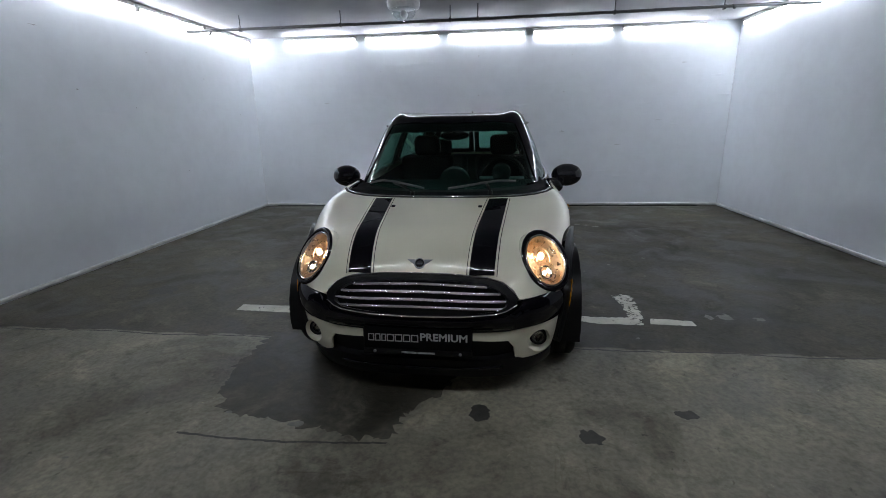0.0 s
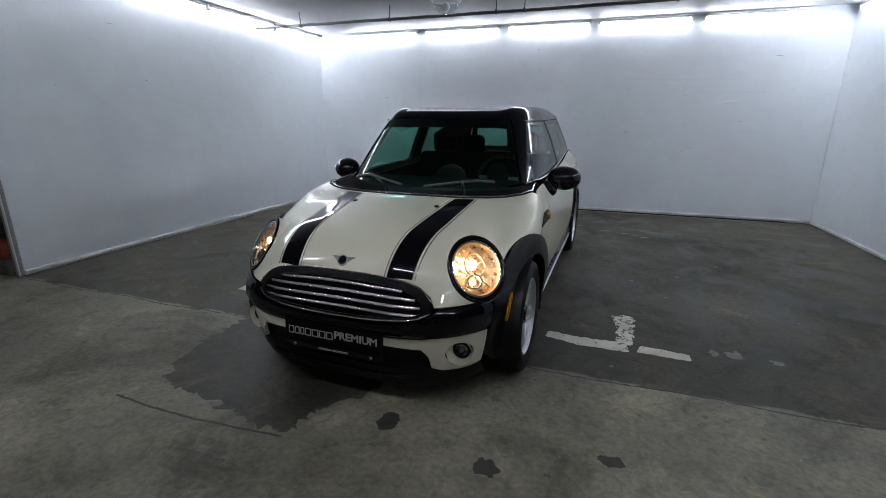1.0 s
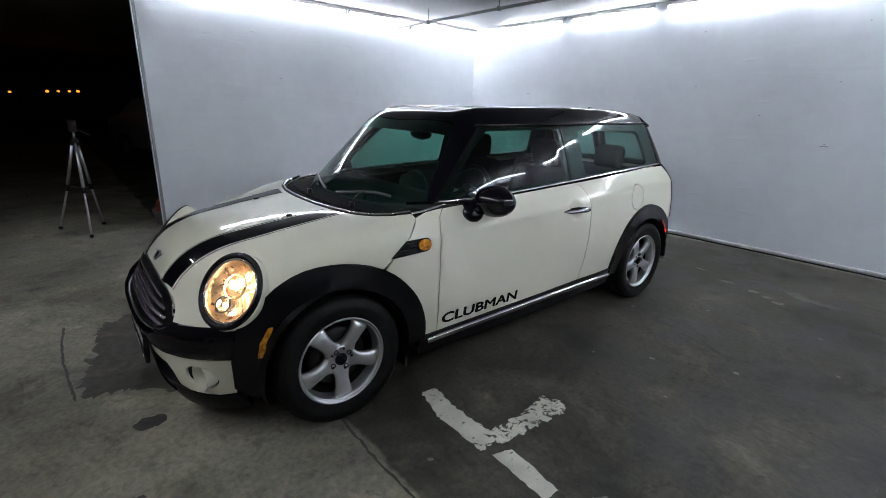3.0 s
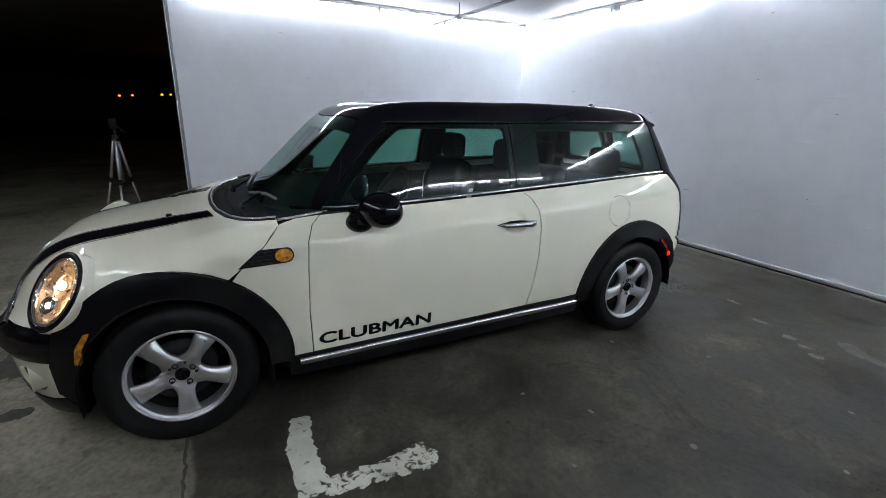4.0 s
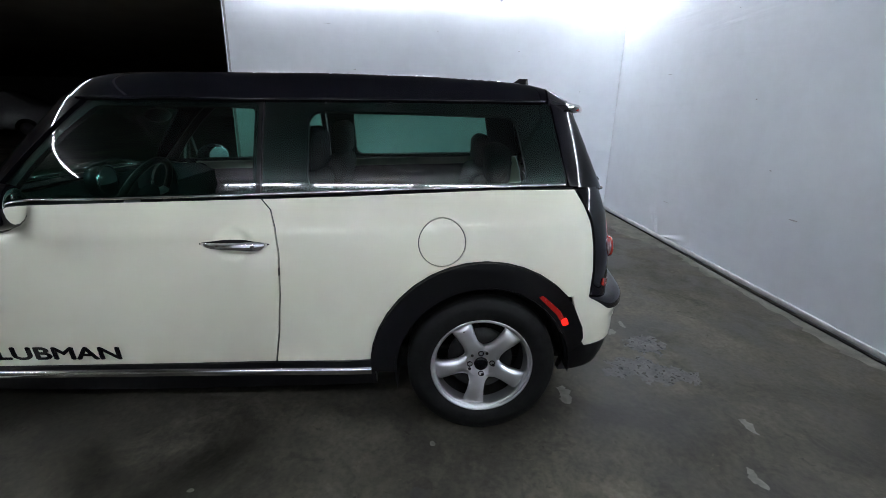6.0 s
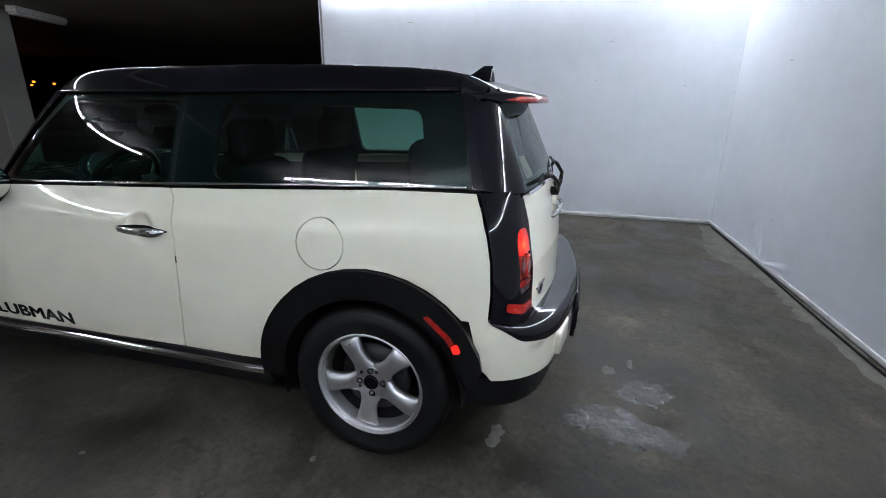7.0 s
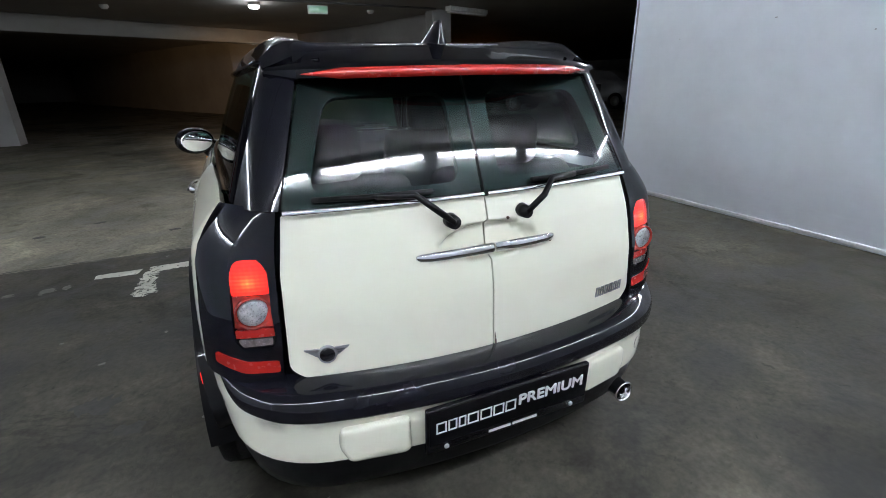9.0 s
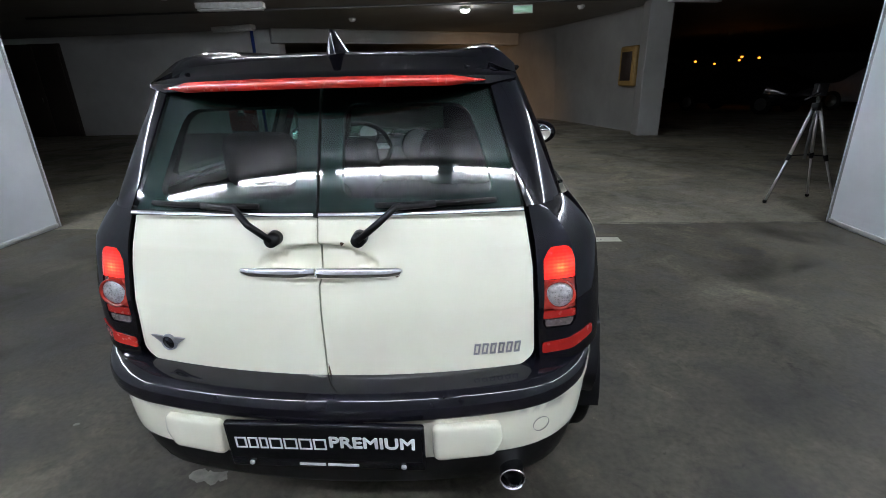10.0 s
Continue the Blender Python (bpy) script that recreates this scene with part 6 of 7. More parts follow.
def scuff(p, u, n, w, h, parent):
    k = rng.randint(7, 10)
    vs = []
    for i in range(k):
        a = 2 * math.pi * i / k
        r = rng.uniform(0.6, 1.1)
        vs.append(p + u * (w * r * math.cos(a)) + Vector((0, 0, h * r * math.sin(a))) + n * 0.0035)
    vs.append(p + n * 0.007)
    part("scuff", ([tuple(v) for v in vs], [(i, (i + 1) % k, k) for i in range(k)]), M_SCUFF, parent)


for a, b, obn, spots in ((BL, BR, "wall_north", [(1.2, 1.65), (1.5, 0.4), (2.1, 2.1), (2.5, 1.4), (3.62, 1.72), (3.62, 2.28), (4.9, 1.74), (4.9, 1.15), (4.9, 1.17), (5.0, 2.25), (5.6, 1.8), (5.75, 0.95), (2.8, 0.9), (6.3, 1.3), (3.1, 0.6), (6.6, 2.1), (4.3, 1.42), (4.25, 0.7)]),
                         (BL, FL, "wall_west", [(0.5, 1.5), (1.3, 1.95), (1.42, 1.55), (2.3, 2.15), (2.6, 1.55), (3.3, 1.7), (3.6, 2.2), (4.2, 1.6), (1.9, 0.8)])):
    dd = (b - a).normalized()
    n = Vector((dd.y, -dd.x, 0)) if obn == "wall_north" else Vector((-dd.y, dd.x, 0))
    for s, z in spots:
        big = rng.random() < 0.35
        scuff(a + dd * s + Vector((0, 0, z)), dd, n, rng.uniform(0.04, 0.08) if big else rng.uniform(0.008, 0.016), rng.uniform(0.003, 0.007), wallobs[obn])

# water pipe under the ceiling with hangers
pipe = part("ceiling_pipe", tube_along([(-3.6, 3.16, 2.485), (-1.6, 3.2, 2.48), (0.2, 3.26, 2.48), (1.6, 3.26, 2.48), (3.65, 3.28, 2.485)], 0.017, 10), M_STEEL)
tagged(pipe, "thin dark pipe hung under the ceiling", "pipe")
for x in (-2.9, -1.62, -0.3, 0.02, 1.55, 2.7):
    yy = 3.2 + 0.02 * (x + 1.6)
    part("hanger", rod((x, yy, 2.47), (x, yy, 2.64), 0.006, 8), M_STEEL, pipe)
    part("clip", box(x - 0.012, yy - 0.028, 2.455, x + 0.012, yy + 0.028, 2.502, 0.006), M_STEEL, pipe)
for x in (-3.3, 2.75):
    yy = 3.2
    part("valve", rod((x, yy, 2.48), (x, yy - 0.05, 2.44), 0.014, 8), M_STEEL, pipe)
dome = thing("ceiling_lamp", "white round ceiling lamp with a clear dome, unlit", "ceiling lamp", at=(-0.777, 2.891, 0.04))
part("lamp_base", revolve([(2.6, 0.178), (2.545, 0.182), (2.515, 0.172), (2.508, 0.14), (2.508, 0.0)], 40, "Z"), M_WHITEPL, dome, "white lamp base")
part("lamp_dome", revolve([(2.51, 0.135), (2.475, 0.132), (2.44, 0.117), (2.41, 0.085), (2.392, 0.045), (2.388, 0.0)], 36, "Z"), clear("frosted_dome", (0.85, 0.86, 0.87), 0.06, 0.15), dome, "clear dome").visible_shadow = False
part("lamp_bulb", ball((0, 0, 2.45), (0.04, 0.04, 0.05), 14, 10), M_WHITEPL, dome)


# ---- floor marks and stains ----
def blotch(name, outline, material, label, category, z=0.003, jag=0.02, n=140, seed=1, kind=""):
    """A thin worn sheet on the floor with a ragged edge."""
    r = random.Random(seed)
    outline = [(p[0] * 1.022, p[1] * 1.02) if p[1] < 1.0 else p for p in outline]
    ring = resample([tuple(p) for p in outline], max(0.006, sum(math.dist(outline[i], outline[i - 1]) for i in range(len(outline))) / n))
    out = []
    for x, y in ring:
        k = noise.noise(Vector((x * 23, y * 23, seed))) + 0.6 * noise.noise(Vector((x * 71, y * 71, seed + 5.0)))
        k2 = noise.noise(Vector((x * 23, y * 23, seed + 40.0))) + 0.6 * noise.noise(Vector((x * 71, y * 71, seed + 45.0)))
        out.append((x + jag * k, y + jag * k2))
    vo, eo, fo, *_ = geometry.delaunay_2d_cdt([Vector(p) for p in out], [(i, (i + 1) % len(out)) for i in range(len(out))], [], 1, 1e-6)
    ob = part(name, ([(v[0], v[1], z) for v in vo], fo), material, smooth=False)
    for p in ob.data.polygons:
        if p.normal.z < 0:
            p.flip()
    return tagged(ob, label, category, kind=kind)


def damp_concrete():
    m, nt, b = mat("damp_concrete")
    geo = nt.nodes.new("ShaderNodeNewGeometry").outputs["Position"]
    n1, n2, n3 = noise_tex(nt, 3.2, 8, 0.68, 0.8, geo), noise_tex(nt, 17.0, 6, 0.65, 0.4, geo), noise_tex(nt, 1.1, 3, 0.5, 0.3, geo)
    col = ramp(nt, n1.outputs["Fac"], [(0.34, (0.024, 0.0215, 0.016)), (0.5, (0.05, 0.0455, 0.035)), (0.62, (0.095, 0.087, 0.068))])
    col = mix(nt, 1.0, col, ramp(nt, n2.outputs["Fac"], [(0.35, (0.7, 0.7, 0.69)), (0.62, (1.15, 1.15, 1.13))]), "MULTIPLY")
    col = mix(nt, 1.0, col, ramp(nt, n3.outputs["Fac"], [(0.4, (0.8, 0.8, 0.8)), (0.6, (1.15, 1.15, 1.15))]), "MULTIPLY")
    nt.links.new(col, b.inputs["Base Color"])
    nt.links.new(ramp(nt, n1.outputs["Fac"], [(0.4, (0.4, 0.4, 0.4)), (0.58, (0.75, 0.75, 0.75))]), b.inputs["Roughness"])
    b.inputs["Specular IOR Level"].default_value = 0.3
    bump(nt, b, n2.outputs["Fac"], 0.3, 0.008)
    return m


M_DAMP = damp_concrete()
M_OIL = simple("oil_stain", (0.03, 0.027, 0.022), 0.65, vary=0.3, scale=20)
M_FLAKE = simple("pale_plaster_flake", (0.135, 0.13, 0.112), 0.7, vary=0.3, scale=30, bumpy=0.3)
M_PALE = simple("pale_worn_concrete", (0.1, 0.095, 0.078), 0.75, vary=0.35, scale=9, bumpy=0.4)
blotch("bay_line", [(0.805, 0.40), (1.0, 0.345), (1.29, 0.35), (1.285, 0.45), (1.245, 0.47), (1.0, 0.455), (0.83, 0.475)], M_MARK, "worn white painted bay line on the floor", "floor marking", 0.003, 0.015, 220, 3)
blotch("bay_line", [(1.33, 0.37), (1.62, 0.365), (1.615, 0.445), (1.36, 0.465)], M_MARK, "worn white painted bay line on the floor", "floor marking", 0.003, 0.008, 120, 4)
blotch("bay_line", [(1.215, 0.43), (1.315, 0.445), (1.325, 0.68), (1.33, 0.88), (1.27, 0.905), (1.185, 0.86), (1.22, 0.66)], M_MARKOLD, "half rubbed away white bay line on the floor", "floor marking", 0.0036, 0.02, 220, 5)
blotch("bay_line", [(-1.575, 0.345), (-1.14, 0.335), (-0.9, 0.34), (-0.9, 0.455), (-1.2, 0.458), (-1.58, 0.45)], M_MARK, "worn white painted bay line on the floor", "floor marking", 0.003, 0.008, 140, 6)
blotch("damp_patch", [(-1.12, -0.38), (-1.06, -0.68), (-0.88, -0.84), (-0.62, -0.86), (-0.52, -0.88), (-0.2, -0.94), (-0.08, -0.9), (-0.07, -0.78), (0.0, -0.66), (0.12, -0.5), (0.2, 0.0), (-0.6, 0.15), (-1.1, 0.02)], M_DAMP, "dark damp patch with a ragged edge", "stain", 0.0015, 0.05, 260, 8)
joint = [(-3.5 + 0.2 * i, -0.03 + 0.02 * (-3.5 + 0.2 * i) + 0.012 * math.sin(i * 1.3)) for i in range(37)]
blotch("floor_joint", joint + [(x, y - 0.011) for x, y in joint[::-1]], M_OIL, "narrow dark joint between the floor slabs", "joint", 0.0012, 0.012, 500, 12)
blotch("floor_crack", [(-1.05, -0.985), (-0.8, -1.0), (-0.55, -0.995), (-0.1, -0.955), (-0.1, -0.967), (-0.55, -1.008), (-0.8, -1.013), (-1.05, -0.998)], M_OIL, "thin dark crack in the floor", "crack", 0.002, 0.006, 200, 9)
for k, (x, y, rx, ry, m, lab) in enumerate(((0.28, -0.71, 0.045, 0.06, M_OIL, "dark oil spot"), (0.755, -0.83, 0.05, 0.05, M_OIL, "dark oil spot"), (1.22, -0.62, 0.05, 0.035, M_OIL, "dark oil spot"), (-2.44, 0.68, 0.13, 0.1, M_OIL, "dark oil spot"), (1.3, 2.08, 0.1, 0.06, M_OIL, "dark oil spot"), (1.15, 2.3, 0.06, 0.04, M_OIL, "dark oil spot"), (2.3, -0.9, 0.05, 0.04, M_OIL, "dark oil spot"), (1.9, -1.2, 0.06, 0.03, M_OIL, "dark oil spot"), (-0.54, -0.88, 0.035, 0.02, M_FLAKE, "pale chipped concrete edge"), (-0.9, -0.83, 0.02, 0.012, M_FLAKE, "pale chipped concrete edge"))):
    ring = [(x + rx * math.cos(i * math.pi / 8), y + ry * math.sin(i * math.pi / 8)) for i in range(16)]
    blotch("floor_stain", ring, m, lab + " on the concrete", "stain", 0.0025, 0.6 * min(rx, ry), 80, 20 + k)
flakes = [(1.745, 0.52, 0.03, 0.045), (1.86, 0.535, 0.045, 0.04), (2.06, 0.52, 0.04, 0.03), (1.297, 3.49, 0.035, 0.03), (1.52, 3.37, 0.04, 0.028), (1.42, 3.44, 0.04, 0.02), (1.07, 3.56, 0.06, 0.02), (0.78, 3.73, 0.06, 0.02), (0.54, 2.99, 0.07, 0.03), (1.73, 1.955, 0.018, 0.014), (1.355, 1.714, 0.016, 0.012), (0.872, 2.35, 0.014, 0.012), (1.6, 1.4, 0.012, 0.01), (1.1, 1.5, 0.01, 0.012), (2.1, 2.4, 0.014, 0.012), (1.25, 2.75, 0.012, 0.01), (1.9, 2.9, 0.014, 0.01), (-0.112, 3.45, 0.04, 0.03), (-0.2, 3.56, 0.05, 0.025), (2.4, 1.2, 0.012, 0.012), (1.2, 0.15, 0.01, 0.01), (0.6, -1.3, 0.01, 0.014), (-1.4, -1.2, 0.012, 0.01), (1.75, -0.55, 0.02, 0.006)]
for k, (x, y, rx, ry) in enumerate(flakes):
    ring = [(x + rx * math.cos(i * math.pi / 7 + k), y + ry * math.sin(i * math.pi / 7 + k)) for i in range(14)]
    tagged(blotch("plaster_flake", ring, M_FLAKE, "small pale flake on the concrete floor", "flake", 0.003, 0.85 * min(rx, ry), 60, 60 + k), group="flakes on the floor")
blotch("pale_streak", [(1.45, 3.72), (1.62, 3.6), (1.82, 3.6), (1.9, 3.7), (1.7, 3.68), (1.55, 3.76)], M_PALE, "pale worn streak on the floor", "stain", 0.002, 0.03, 100, 90)
dd = (BR - BL).normalized()
edge_in = [BL + dd * s + Vector((0, -0.07 - (0.3 * math.exp(-((s - 1.5) / 0.9) ** 2) + 0.06) * (0.6 + 0.4 * math.sin(2.3 * s)) - 0.03 * (math.sin(5.1 * s + 1) > 0.4), 0)) for s in [0.1 + 0.25 * i for i in range(28)]]
edge_out = [BL + dd * s + Vector((0, -0.02, 0)) for s in (6.85, 0.1)]
blotch("dry_edge", [(p.x, p.y) for p in edge_in + edge_out], M_PALE, "dry pale strip of floor along the wall", "stain", 0.0015, 0.05, 300, 91)

M_WET = simple("wet_concrete", (0.04, 0.039, 0.034), 0.42, vary=0.6, scale=12, bumpy=0.35, bscale=40, spec=0.35, rvar=0.3)
blotch("wet_patch", [(0.24, 3.3), (0.36, 3.28), (0.44, 3.45), (0.46, 3.68), (0.38, 3.74), (0.3, 3.6), (0.2, 3.5)], M_WET, "wet shiny patch on the concrete behind the car", "stain", 0.0022, 0.07, 160, 95)
blotch("wet_patch", [(-0.02, 3.5), (0.1, 3.46), (0.16, 3.62), (0.06, 3.72), (-0.06, 3.64)], M_WET, "wet shiny patch on the concrete behind the car", "stain", 0.0022, 0.06, 90, 96)


def crease(a, b, wide, high):
    """A soft fold in the wall's sheet, from a to b, each (metres along the wall, height)."""
    v, fs = [], []
    n = Vector((dd.y, -dd.x, 0))
    t = Vector((b[0] - a[0], b[1] - a[1]))
    s = Vector((-t.y, t.x)).normalized()
    for i in range(17):
        k = i / 16
        w, h = wide * (0.15 + 0.85 * k), high * math.sin(math.pi * min(1, 0.12 + 0.88 * k))
        for j in range(9):
            q = j / 4 - 1
            p = Vector(a) + t * k + s * (q * w)
            v.append(BL + dd * p.x + Vector((0, 0, max(0.004, p.y))) + n * (0.0005 + h * (0.5 + 0.5 * math.cos(math.pi * q))))
    for i in range(16):
        for j in range(8):
            fs.append((i * 9 + j, i * 9 + j + 1, i * 9 + j + 10, i * 9 + j + 9))
    return tagged(part("wall_crease", (v, fs), M_WALL), "soft crease in the white wall sheet", "wall fold", kind="structure")


for a, b, w, h in (((1.42, 0.03), (1.2, 0.3), 0.05, 0.022), ((1.44, 0.03), (1.3, 0.36), 0.035, 0.018), ((1.48, 0.03), (2.0, 0.13), 0.06, 0.02), ((1.5, 0.02), (1.85, 0.05), 0.035, 0.014)):
    crease(a, b, w, h)
dents = random.Random(21)
for k in range(18):
    s, z, ln = dents.uniform(3.6, 7.1), dents.uniform(0.35, 2.1), dents.uniform(0.08, 0.3)
    crease((s, z), (s + ln, z + dents.uniform(-0.03, 0.03)), dents.uniform(0.02, 0.045), dents.uniform(0.0012, 0.0028))

# ---- the garage outside ----
def wall_line(name, pts, thick, material, label, height=2.78):
    vs, fs = [], []
    pts = [Vector((*p, 0)) for p in pts]
    for i, p in enumerate(pts):
        d = (pts[min(i + 1, len(pts) - 1)] - pts[max(i - 1, 0)]).normalized()
        n = Vector((d.y, -d.x, 0)) * thick
        vs += [p, p + Vector((0, 0, height)), p + n + Vector((0, 0, height)), p + n]
    for i in range(len(pts) - 1):
        for k in range(4):
            k2 = (k + 1) % 4
            fs.append((i * 4 + k, i * 4 + 4 + k, i * 4 + 4 + k2, i * 4 + k2))
    fs += [(3, 2, 1, 0), tuple(len(vs) - 4 + k for k in range(4))]
    bm = bmesh.new()
    bv = [bm.verts.new(v) for v in vs]
    for f in fs:
        bm.faces.new([bv[i] for i in f])
    bmesh.ops.recalc_face_normals(bm, faces=bm.faces)
    return tagged(part(name, bm, material, smooth=False), label, "wall", kind="structure")


wall_line("wall_ramp", [(-4.3, -7.3), (-3.75, -9.2), (-2.9, -11.8), (-1.7, -14.3), (0.3, -17.2), (2.8, -22.0), (6.5, -30.0), (10.5, -38.0)], 0.3, M_GARAGE, "long curved bare concrete ramp wall")
wall_line("wall_hydrant", [(18.0, -9.6), (5.15, -9.6)], -0.45, M_PALEWALL, "pale concrete garage wall with a fire cabinet")
wall_line("wall_far", [(-39, -45), (39, -45)], 0.3, M_GARAGE, "dark far garage wall")
wall_line("wall_far_west", [(-38, 11), (-38, -45)], 0.3, M_GARAGE, "dark far garage wall")
wall_line("wall_far_east", [(38, -45), (38, 11)], 0.3, M_GARAGE, "dark far garage wall")
wall_line("wall_behind", [(39, 11.5), (-39, 11.5)], 0.3, M_GARAGE, "dark garage wall behind the bay")
pl = part("pillar_ramp", box(-4.5, -7.3, 0, -4.02, -6.85, 2.78, 0.015), M_GARAGE, smooth=False)
tagged(pl, "square concrete pillar at the ramp wall's end", "pillar", kind="structure")
bm = box(-4.1, -0.25, 2.4, 4.1, 0.25, 2.78, 0.02)
beam1 = part("beam_garage", bm, M_GCEIL, smooth=False)
beam1.matrix_basis = pose(1.8, -11.6, 0, 0, 0, 31)
tagged(beam1, "concrete ceiling beam across the garage", "beam", kind="structure")

cabt = thing("fire_cabinet", "red painted steel fire hose cabinet on the garage wall", "fire cabinet", at=(6.47, -9.6, 0))
M_FIRE = simple("red_cabinet_paint", (0.32, 0.045, 0.025), 0.45, vary=0.2)
part("cabinet_body", box(-0.38, 0, 0.06, 0.38, 0.22, 1.74, 0.01), M_FIRE, cabt)
for z0, z1 in ((0.08, 0.88), (0.9, 1.72)):
    dr = part("cabinet_door", box(-0.36, 0.222, z0, 0.36, 0.238, z1, 0.006), M_FIRE, cabt)
    part("door_window", box(-0.12, 0.239, z0 + 0.42, 0.1, 0.246, z0 + 0.62, 0.004), M_PLAST, dr)
    part("door_label", box(-0.09, 0.247, z0 + 0.5, 0.06, 0.25, z0 + 0.6), M_WHITEPL, dr)
part("cabinet_foot", box(-0.36, 0.02, 0.0, 0.36, 0.2, 0.06), M_STEEL, cabt)
M_BLUE = simple("blue_pipe_paint", (0.02, 0.05, 0.28), 0.4)
bp = part("blue_pipe", tube_along([(5.83, -9.48, 0.0), (5.83, -9.48, 1.4), (5.83, -9.48, 2.78)], 0.045, 12), M_BLUE)
tagged(bp, "blue painted water pipe up the wall", "pipe")
part("branch", tube_along([(5.83, -9.48, 1.62), (6.1, -9.45, 1.62)], 0.035, 10), M_BLUE, bp)
dk = thing("door_garage", "dark brown steel double door in the garage wall", "door", kind="structure", at=(12.5, -9.6, 0))
M_DOOR = simple("dark_brown_door_paint", (0.035, 0.025, 0.02), 0.5)
part("door_frame", box(-0.85, 0.0, 0, 0.85, 0.06, 2.62, 0.01), M_DOOR, dk)
for s in (-1, 1):
    part("door_leaf", box(min(0.01 * s, 0.78 * s), 0.06, 0.02, max(0.01 * s, 0.78 * s), 0.09, 2.55, 0.006), M_DOOR, dk)
part("door_handle", box(0.06, 0.09, 1.0, 0.09, 0.14, 1.14, 0.006), M_CHROME, dk)

lampg = thing("ceiling_spot", "small round lit lamp under the garage ceiling", "ceiling lamp", at=(-0.15, -6.9, 0))
part("lamp_ring", revolve([(2.78, 0.1), (2.73, 0.11), (2.71, 0.1)], 24, "Z"), M_WHITEPL, lampg)
part("lamp_glow", revolve([(2.712, 0.1), (2.67, 0.08), (2.655, 0.0)], 24, "Z"), M_LAMP, lampg, "bright lamp face")
for x, y in ((4.85, -4.2), (-0.64, -5.0), (-2.7, -7.4), (2.6, -8.0)):
    det = thing("smoke_detector", "white round detector under the garage ceiling", "smoke detector", "detectors under the ceiling", at=(x, y, 0))
    part("detector_base", revolve([(2.78, 0.08), (2.74, 0.085), (2.72, 0.06), (2.7, 0.05), (2.7, 0.0)], 20, "Z"), M_WHITEPL, det)
M_EXIT = emitter("exit_sign_glow", (0.03, 0.3, 0.12), 0.12)
ex2 = thing("exit_sign", "small green lit exit sign under the ceiling", "exit sign", at=(-1.35, -6.55, 0))
part("sign_box", box(-0.2, -0.03, 2.56, 0.2, 0.03, 2.72, 0.006), M_WHITEPL, ex2)
part("sign_face", box(-0.18, 0.031, 2.58, 0.18, 0.034, 2.7), M_EXIT, ex2)
part("sign_hanger", rod((0, 0, 2.7), (0, 0, 2.78), 0.01, 8), M_STEEL, ex2)
cd = part("cable_tray", tube_along([(9.0, -5.9, 2.755), (4.0, -6.05, 2.755), (-1.4, -6.4, 2.755), (-4.0, -6.6, 2.755)], 0.022, 8), M_STEEL)
tagged(cd, "dark conduit along the garage ceiling", "conduit")
for x, y, a in ((-4.75, -6.5, 20), (5.9, -8.6, -12), (4.2, -5.2, 8)):
    bt = thing("batten_lamp", "dusty white unlit batten lamp under the ceiling", "batten lamp", "batten lamps", at=(x, y, 0), turn=a)
    part("batten_body", box(-0.62, -0.09, 2.68, 0.62, 0.09, 2.78, 0.012), M_WHITEPL, bt)
    part("batten_cover", box(-0.6, -0.075, 2.64, 0.6, 0.075, 2.682, 0.02, 3), M_WHITEPL, bt)
yb = thing("wall_box", "yellow framed box on the ramp wall", "wall box", at=(-4.1, -7.95, 0), turn=-73.5)
M_YEL = simple("yellow_box_paint", (0.3, 0.19, 0.06), 0.5)
part("box_frame", box(-0.32, -0.02, 1.05, 0.32, 0.16, 1.95, 0.06, 3), M_YEL, yb)
part("box_face", box(-0.2, 0.161, 1.18, 0.2, 0.17, 1.82, 0.01), M_DOOR, yb)

# tripod by the partition's end
tp = thing("tripod", "aluminium camera tripod with a black head", "tripod", at=(-3.7, -0.74, 0))
apex = Vector((0, 0, 0.97))
for fx, fy in ((0.28, -0.02), (-0.31, 0.12), (-0.3, -0.27)):
    foot = Vector((fx, fy, 0.02))
    leg = part("leg", rod(apex + Vector((fx, fy, 0)) * 0.08, apex.lerp(foot, 0.52), 0.016, 10), M_ALLOY, tp, "silver upper leg")
    part("leg_lower", rod(apex.lerp(foot, 0.5), foot, 0.011, 10), M_ALLOY, leg)
    part("clamp", rod(apex.lerp(foot, 0.49), apex.lerp(foot, 0.55), 0.021, 10), M_PLAST, leg)
    part("foot", ball(foot, (0.02, 0.02, 0.02), 10, 8), M_RUBBER, leg)
    part("brace", rod(apex.lerp(foot, 0.5), Vector((0, 0, 0.5)), 0.006, 6), M_PLAST, tp)
part("column", rod((0, 0, 0.46), (0, 0, 1.08), 0.014, 10), M_STEEL, tp)
part("collar", rod((0, 0, 0.93), (0, 0, 1.0), 0.042, 14), M_PLAST, tp)
part("head", box(-0.05, -0.04, 1.06, 0.05, 0.04, 1.18, 0.015, 3), M_PLAST, tp, "black tripod head")
part("handle", rod((0, 0.02, 1.1), (0.2, 0.12, 1.04), 0.009, 8), M_PLAST, tp)

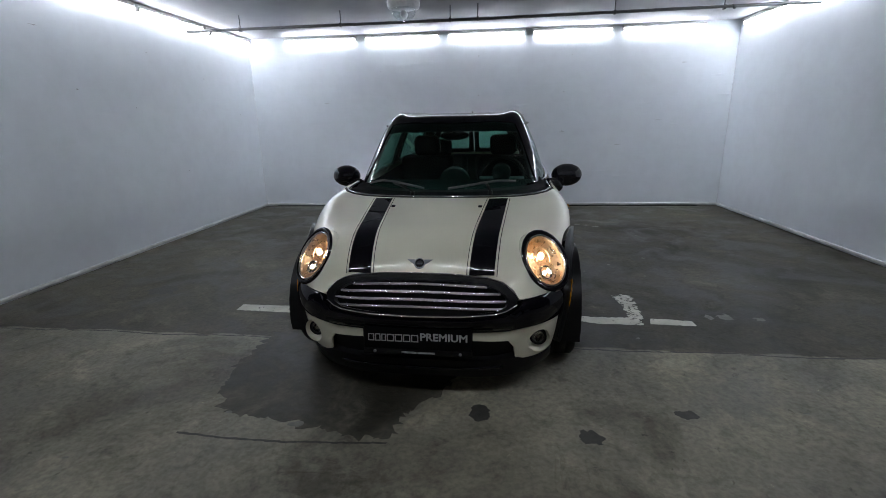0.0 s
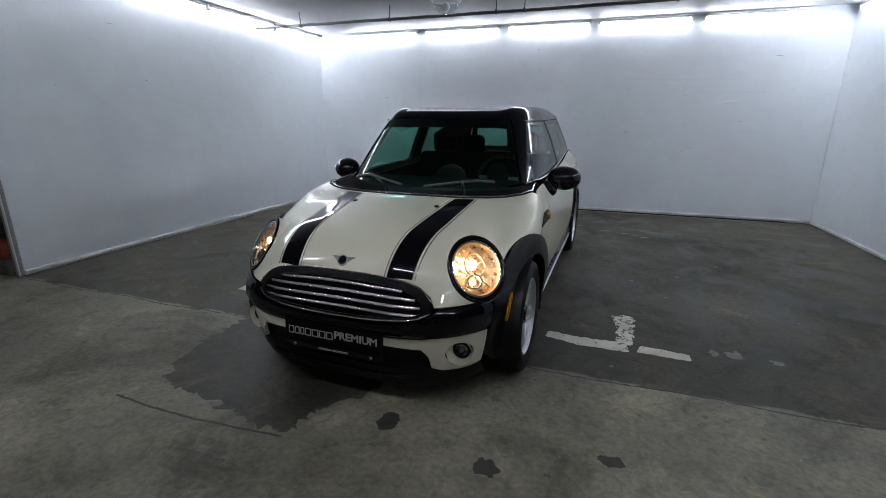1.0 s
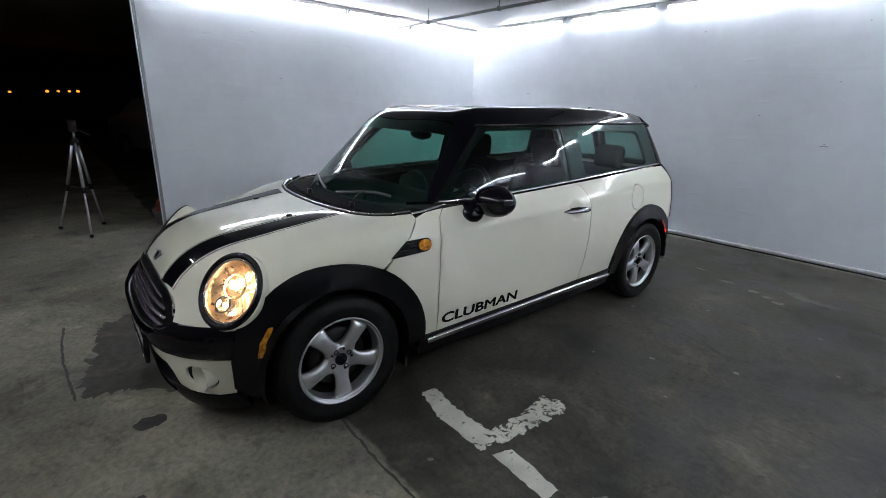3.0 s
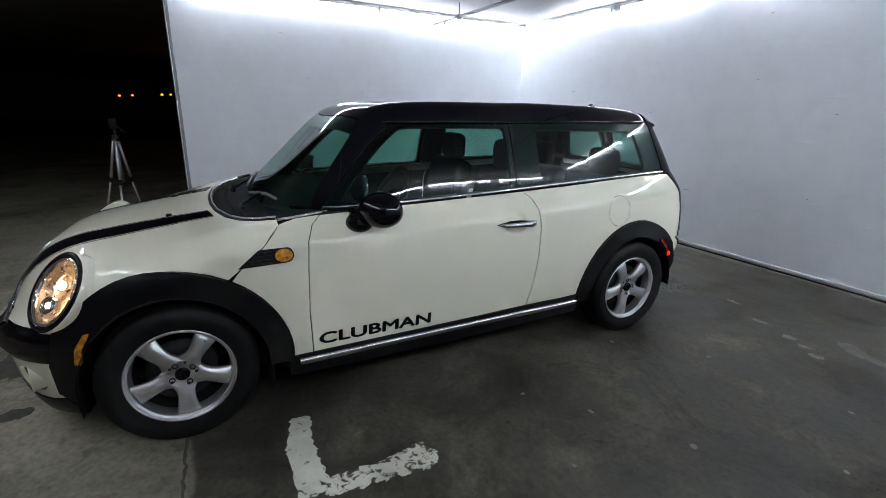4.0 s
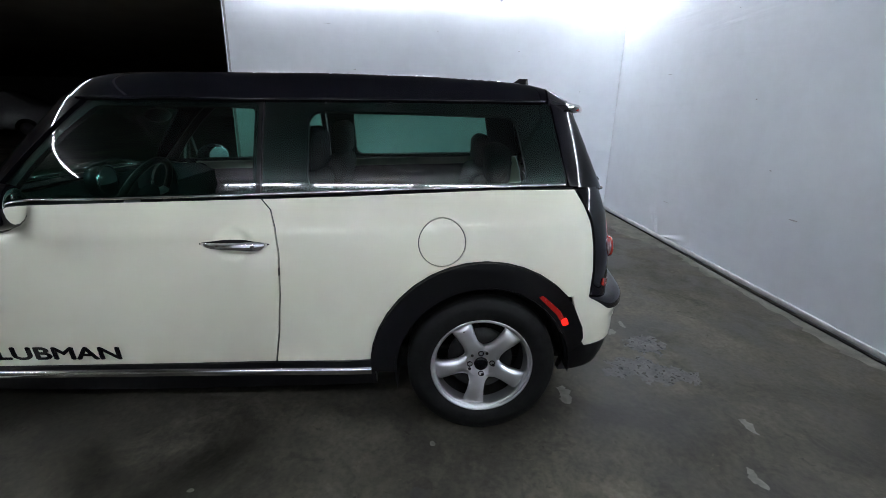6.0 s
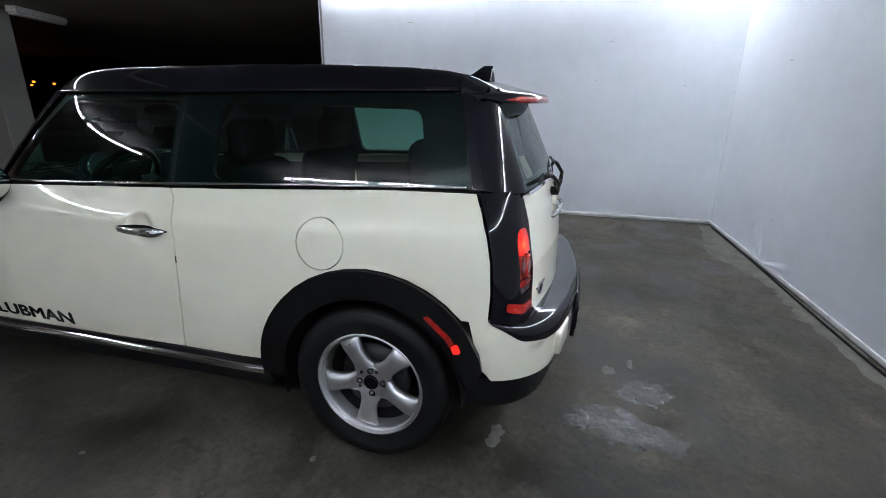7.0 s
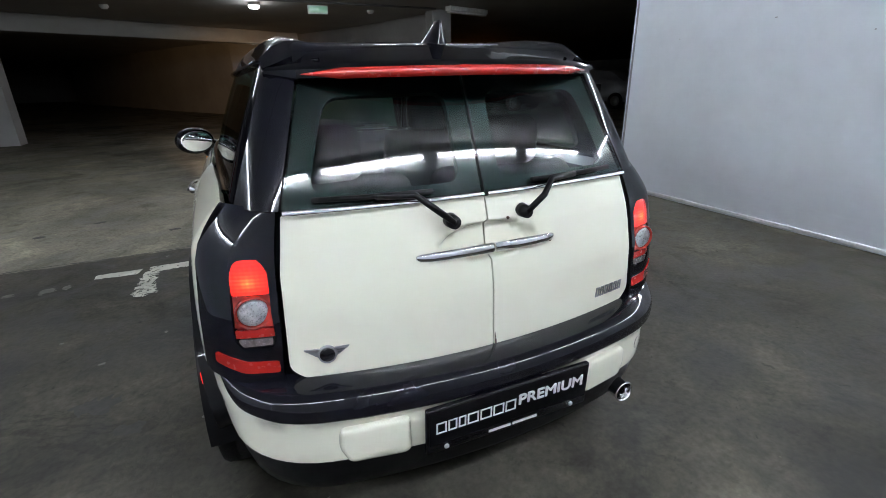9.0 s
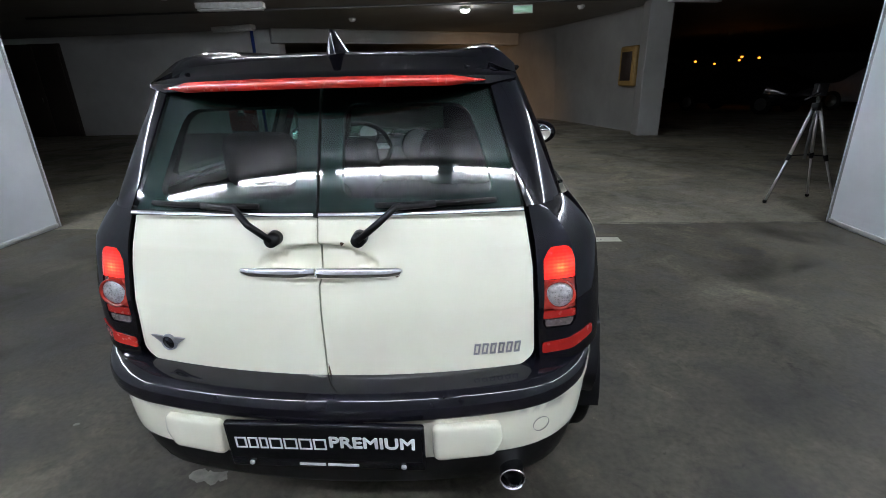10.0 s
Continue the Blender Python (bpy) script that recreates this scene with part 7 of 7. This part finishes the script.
# concrete kerb block and red rag behind the partition's end
M_KERB = simple("dark_rough_concrete", (0.11, 0.105, 0.095), 0.85, vary=0.4, scale=9, bumpy=0.5, bscale=40)
KERB = box(-4.12, -0.12, 0, -3.67, 0.42, 0.13, 0.03, 2)
bmesh.ops.subdivide_edges(KERB, edges=KERB.edges[:], cuts=3, use_grid_fill=True)
for v in KERB.verts:
    if v.co.z > 0.01:
        v.co += Vector((noise.noise(v.co * 8), noise.noise(v.co * 8 + Vector((9, 0, 0))), 0.8 * noise.noise(v.co * 8 + Vector((0, 9, 0))))) * 0.035
kb = part("kerb_block", KERB, M_KERB)
tagged(kb, "chipped concrete kerb block beside the partition", "kerb block")
M_RAG = simple("faded_red_cloth", (0.2, 0.04, 0.022), 0.85, vary=0.3, scale=14, bumpy=0.3)
bm = bmesh.new()
bmesh.ops.create_icosphere(bm, subdivisions=4, radius=0.13, matrix=Matrix.Translation((-3.82, 0.02, 0.2)) @ Matrix.Diagonal((1, 1, 0.75, 1)))
for v in bm.verts:
    k = noise.noise(v.co * 9) * 0.05 + noise.noise(v.co * 25) * 0.02
    v.co += (v.co - Vector((-3.82, 0.02, 0.23))).normalized() * k
    v.co.z = max(v.co.z, 0.141)
tagged(part("rag", bm, M_RAG), "crumpled faded red rag on the kerb block", "rag")


# far orange lamps and dim parked cars
M_ORANGE = emitter("orange_lamp_glow", (1.0, 0.3, 0.03), 0.55)
for x, y, z, r in ((-15.3, -2.15, 1.48, 0.05), (-15.35, -1.8, 1.5, 0.05), (-15.4, -1.0, 1.55, 0.06), (-15.4, -0.75, 1.56, 0.05), (-15.4, -0.5, 1.57, 0.05), (-15.4, -0.3, 1.58, 0.06), (-15.7, 2.64, 1.67, 0.07), (-15.58, 3.1, 1.61, 0.06), (-15.54, 3.28, 1.93, 0.05),
                   (-9.0, -16.1, 1.73, 0.07), (-10.4, -15.45, 1.83, 0.07), (-10.35, -15.5, 1.72, 0.06), (-10.9, -15.2, 1.78, 0.07), (-9.6, -15.8, 1.62, 0.06), (-10.0, -15.6, 1.25, 0.09), (-9.85, -15.7, 1.15, 0.06)):
    lp2 = thing("far_lamp", "small orange lamp glowing far off in the dark", "lamp", "far orange lamps", at=(x, y, z))
    part("lamp_globe", ball((0, 0, 0), (0.75 * r, 0.75 * r, 0.6 * r), 12, 8), M_ORANGE, lp2)
    part("lamp_stem", rod((0, 0, r * 0.5), (0, 0, 2.78 - z), 0.004, 6), M_PLAST, lp2)
M_DIMCAR = simple("dusty_silver_car_paint", (0.24, 0.24, 0.25), 0.4, coat=0.5)


def parked_car(x, y, turn, paint, label):
    c = thing("parked_car", label, "car", at=(x, y, 0), turn=turn)
    prof = [(-2.1, 0.3), (-2.15, 0.55), (-2.0, 0.78), (-1.2, 0.92), (-0.55, 1.35), (0.2, 1.46), (1.0, 1.42), (1.6, 1.05), (2.1, 0.95), (2.15, 0.5), (2.05, 0.28)]
    rings = []
    for s, k in ((-0.86, 0.9), (-0.8, 1.0), (0.8, 1.0), (0.86, 0.9)):
        rings.append([(px * (0.985 if k < 1 else 1), s * (1 - 0.2 * max(0, pz - 0.95)), 0.3 + (pz - 0.3) * (0.96 if k < 1 else 1)) for px, pz in prof])
    part("body", loft(rings, True, True, True), paint, c)
    for s in (-1, 1):
        part("side_window", ([(-0.95, s * 0.775, 1.0), (1.4, s * 0.775, 1.02), (0.95, s * 0.70, 1.36), (-0.45, s * 0.70, 1.33)], [(0, 1, 2, 3)]), M_GLOSS, c)
        part("headlight", ball((-2.06, s * 0.6, 0.66), (0.06, 0.16, 0.07), 12, 8), M_CHROME, c)
        for wx in (-1.3, 1.35):
            wl = part("wheel", rod((wx, s * 0.7, 0.31), (wx, s * 0.88, 0.31), 0.31, 24), M_RUBBER, c)
            part("rim", rod((wx, s * 0.88, 0.31), (wx, s * 0.89, 0.31), 0.19, 20), M_STEEL, wl)
    return c


parked_car(-10.4, 1.6, -160, M_DIMCAR, "dusty silver parked car in the dark")
parked_car(-9.5, -13.5, 120, M_GLOSS, "black parked car in the dark garage")
parked_car(-13.5, -12.0, 110, M_DIMCAR, "dim silver parked car in the dark garage")
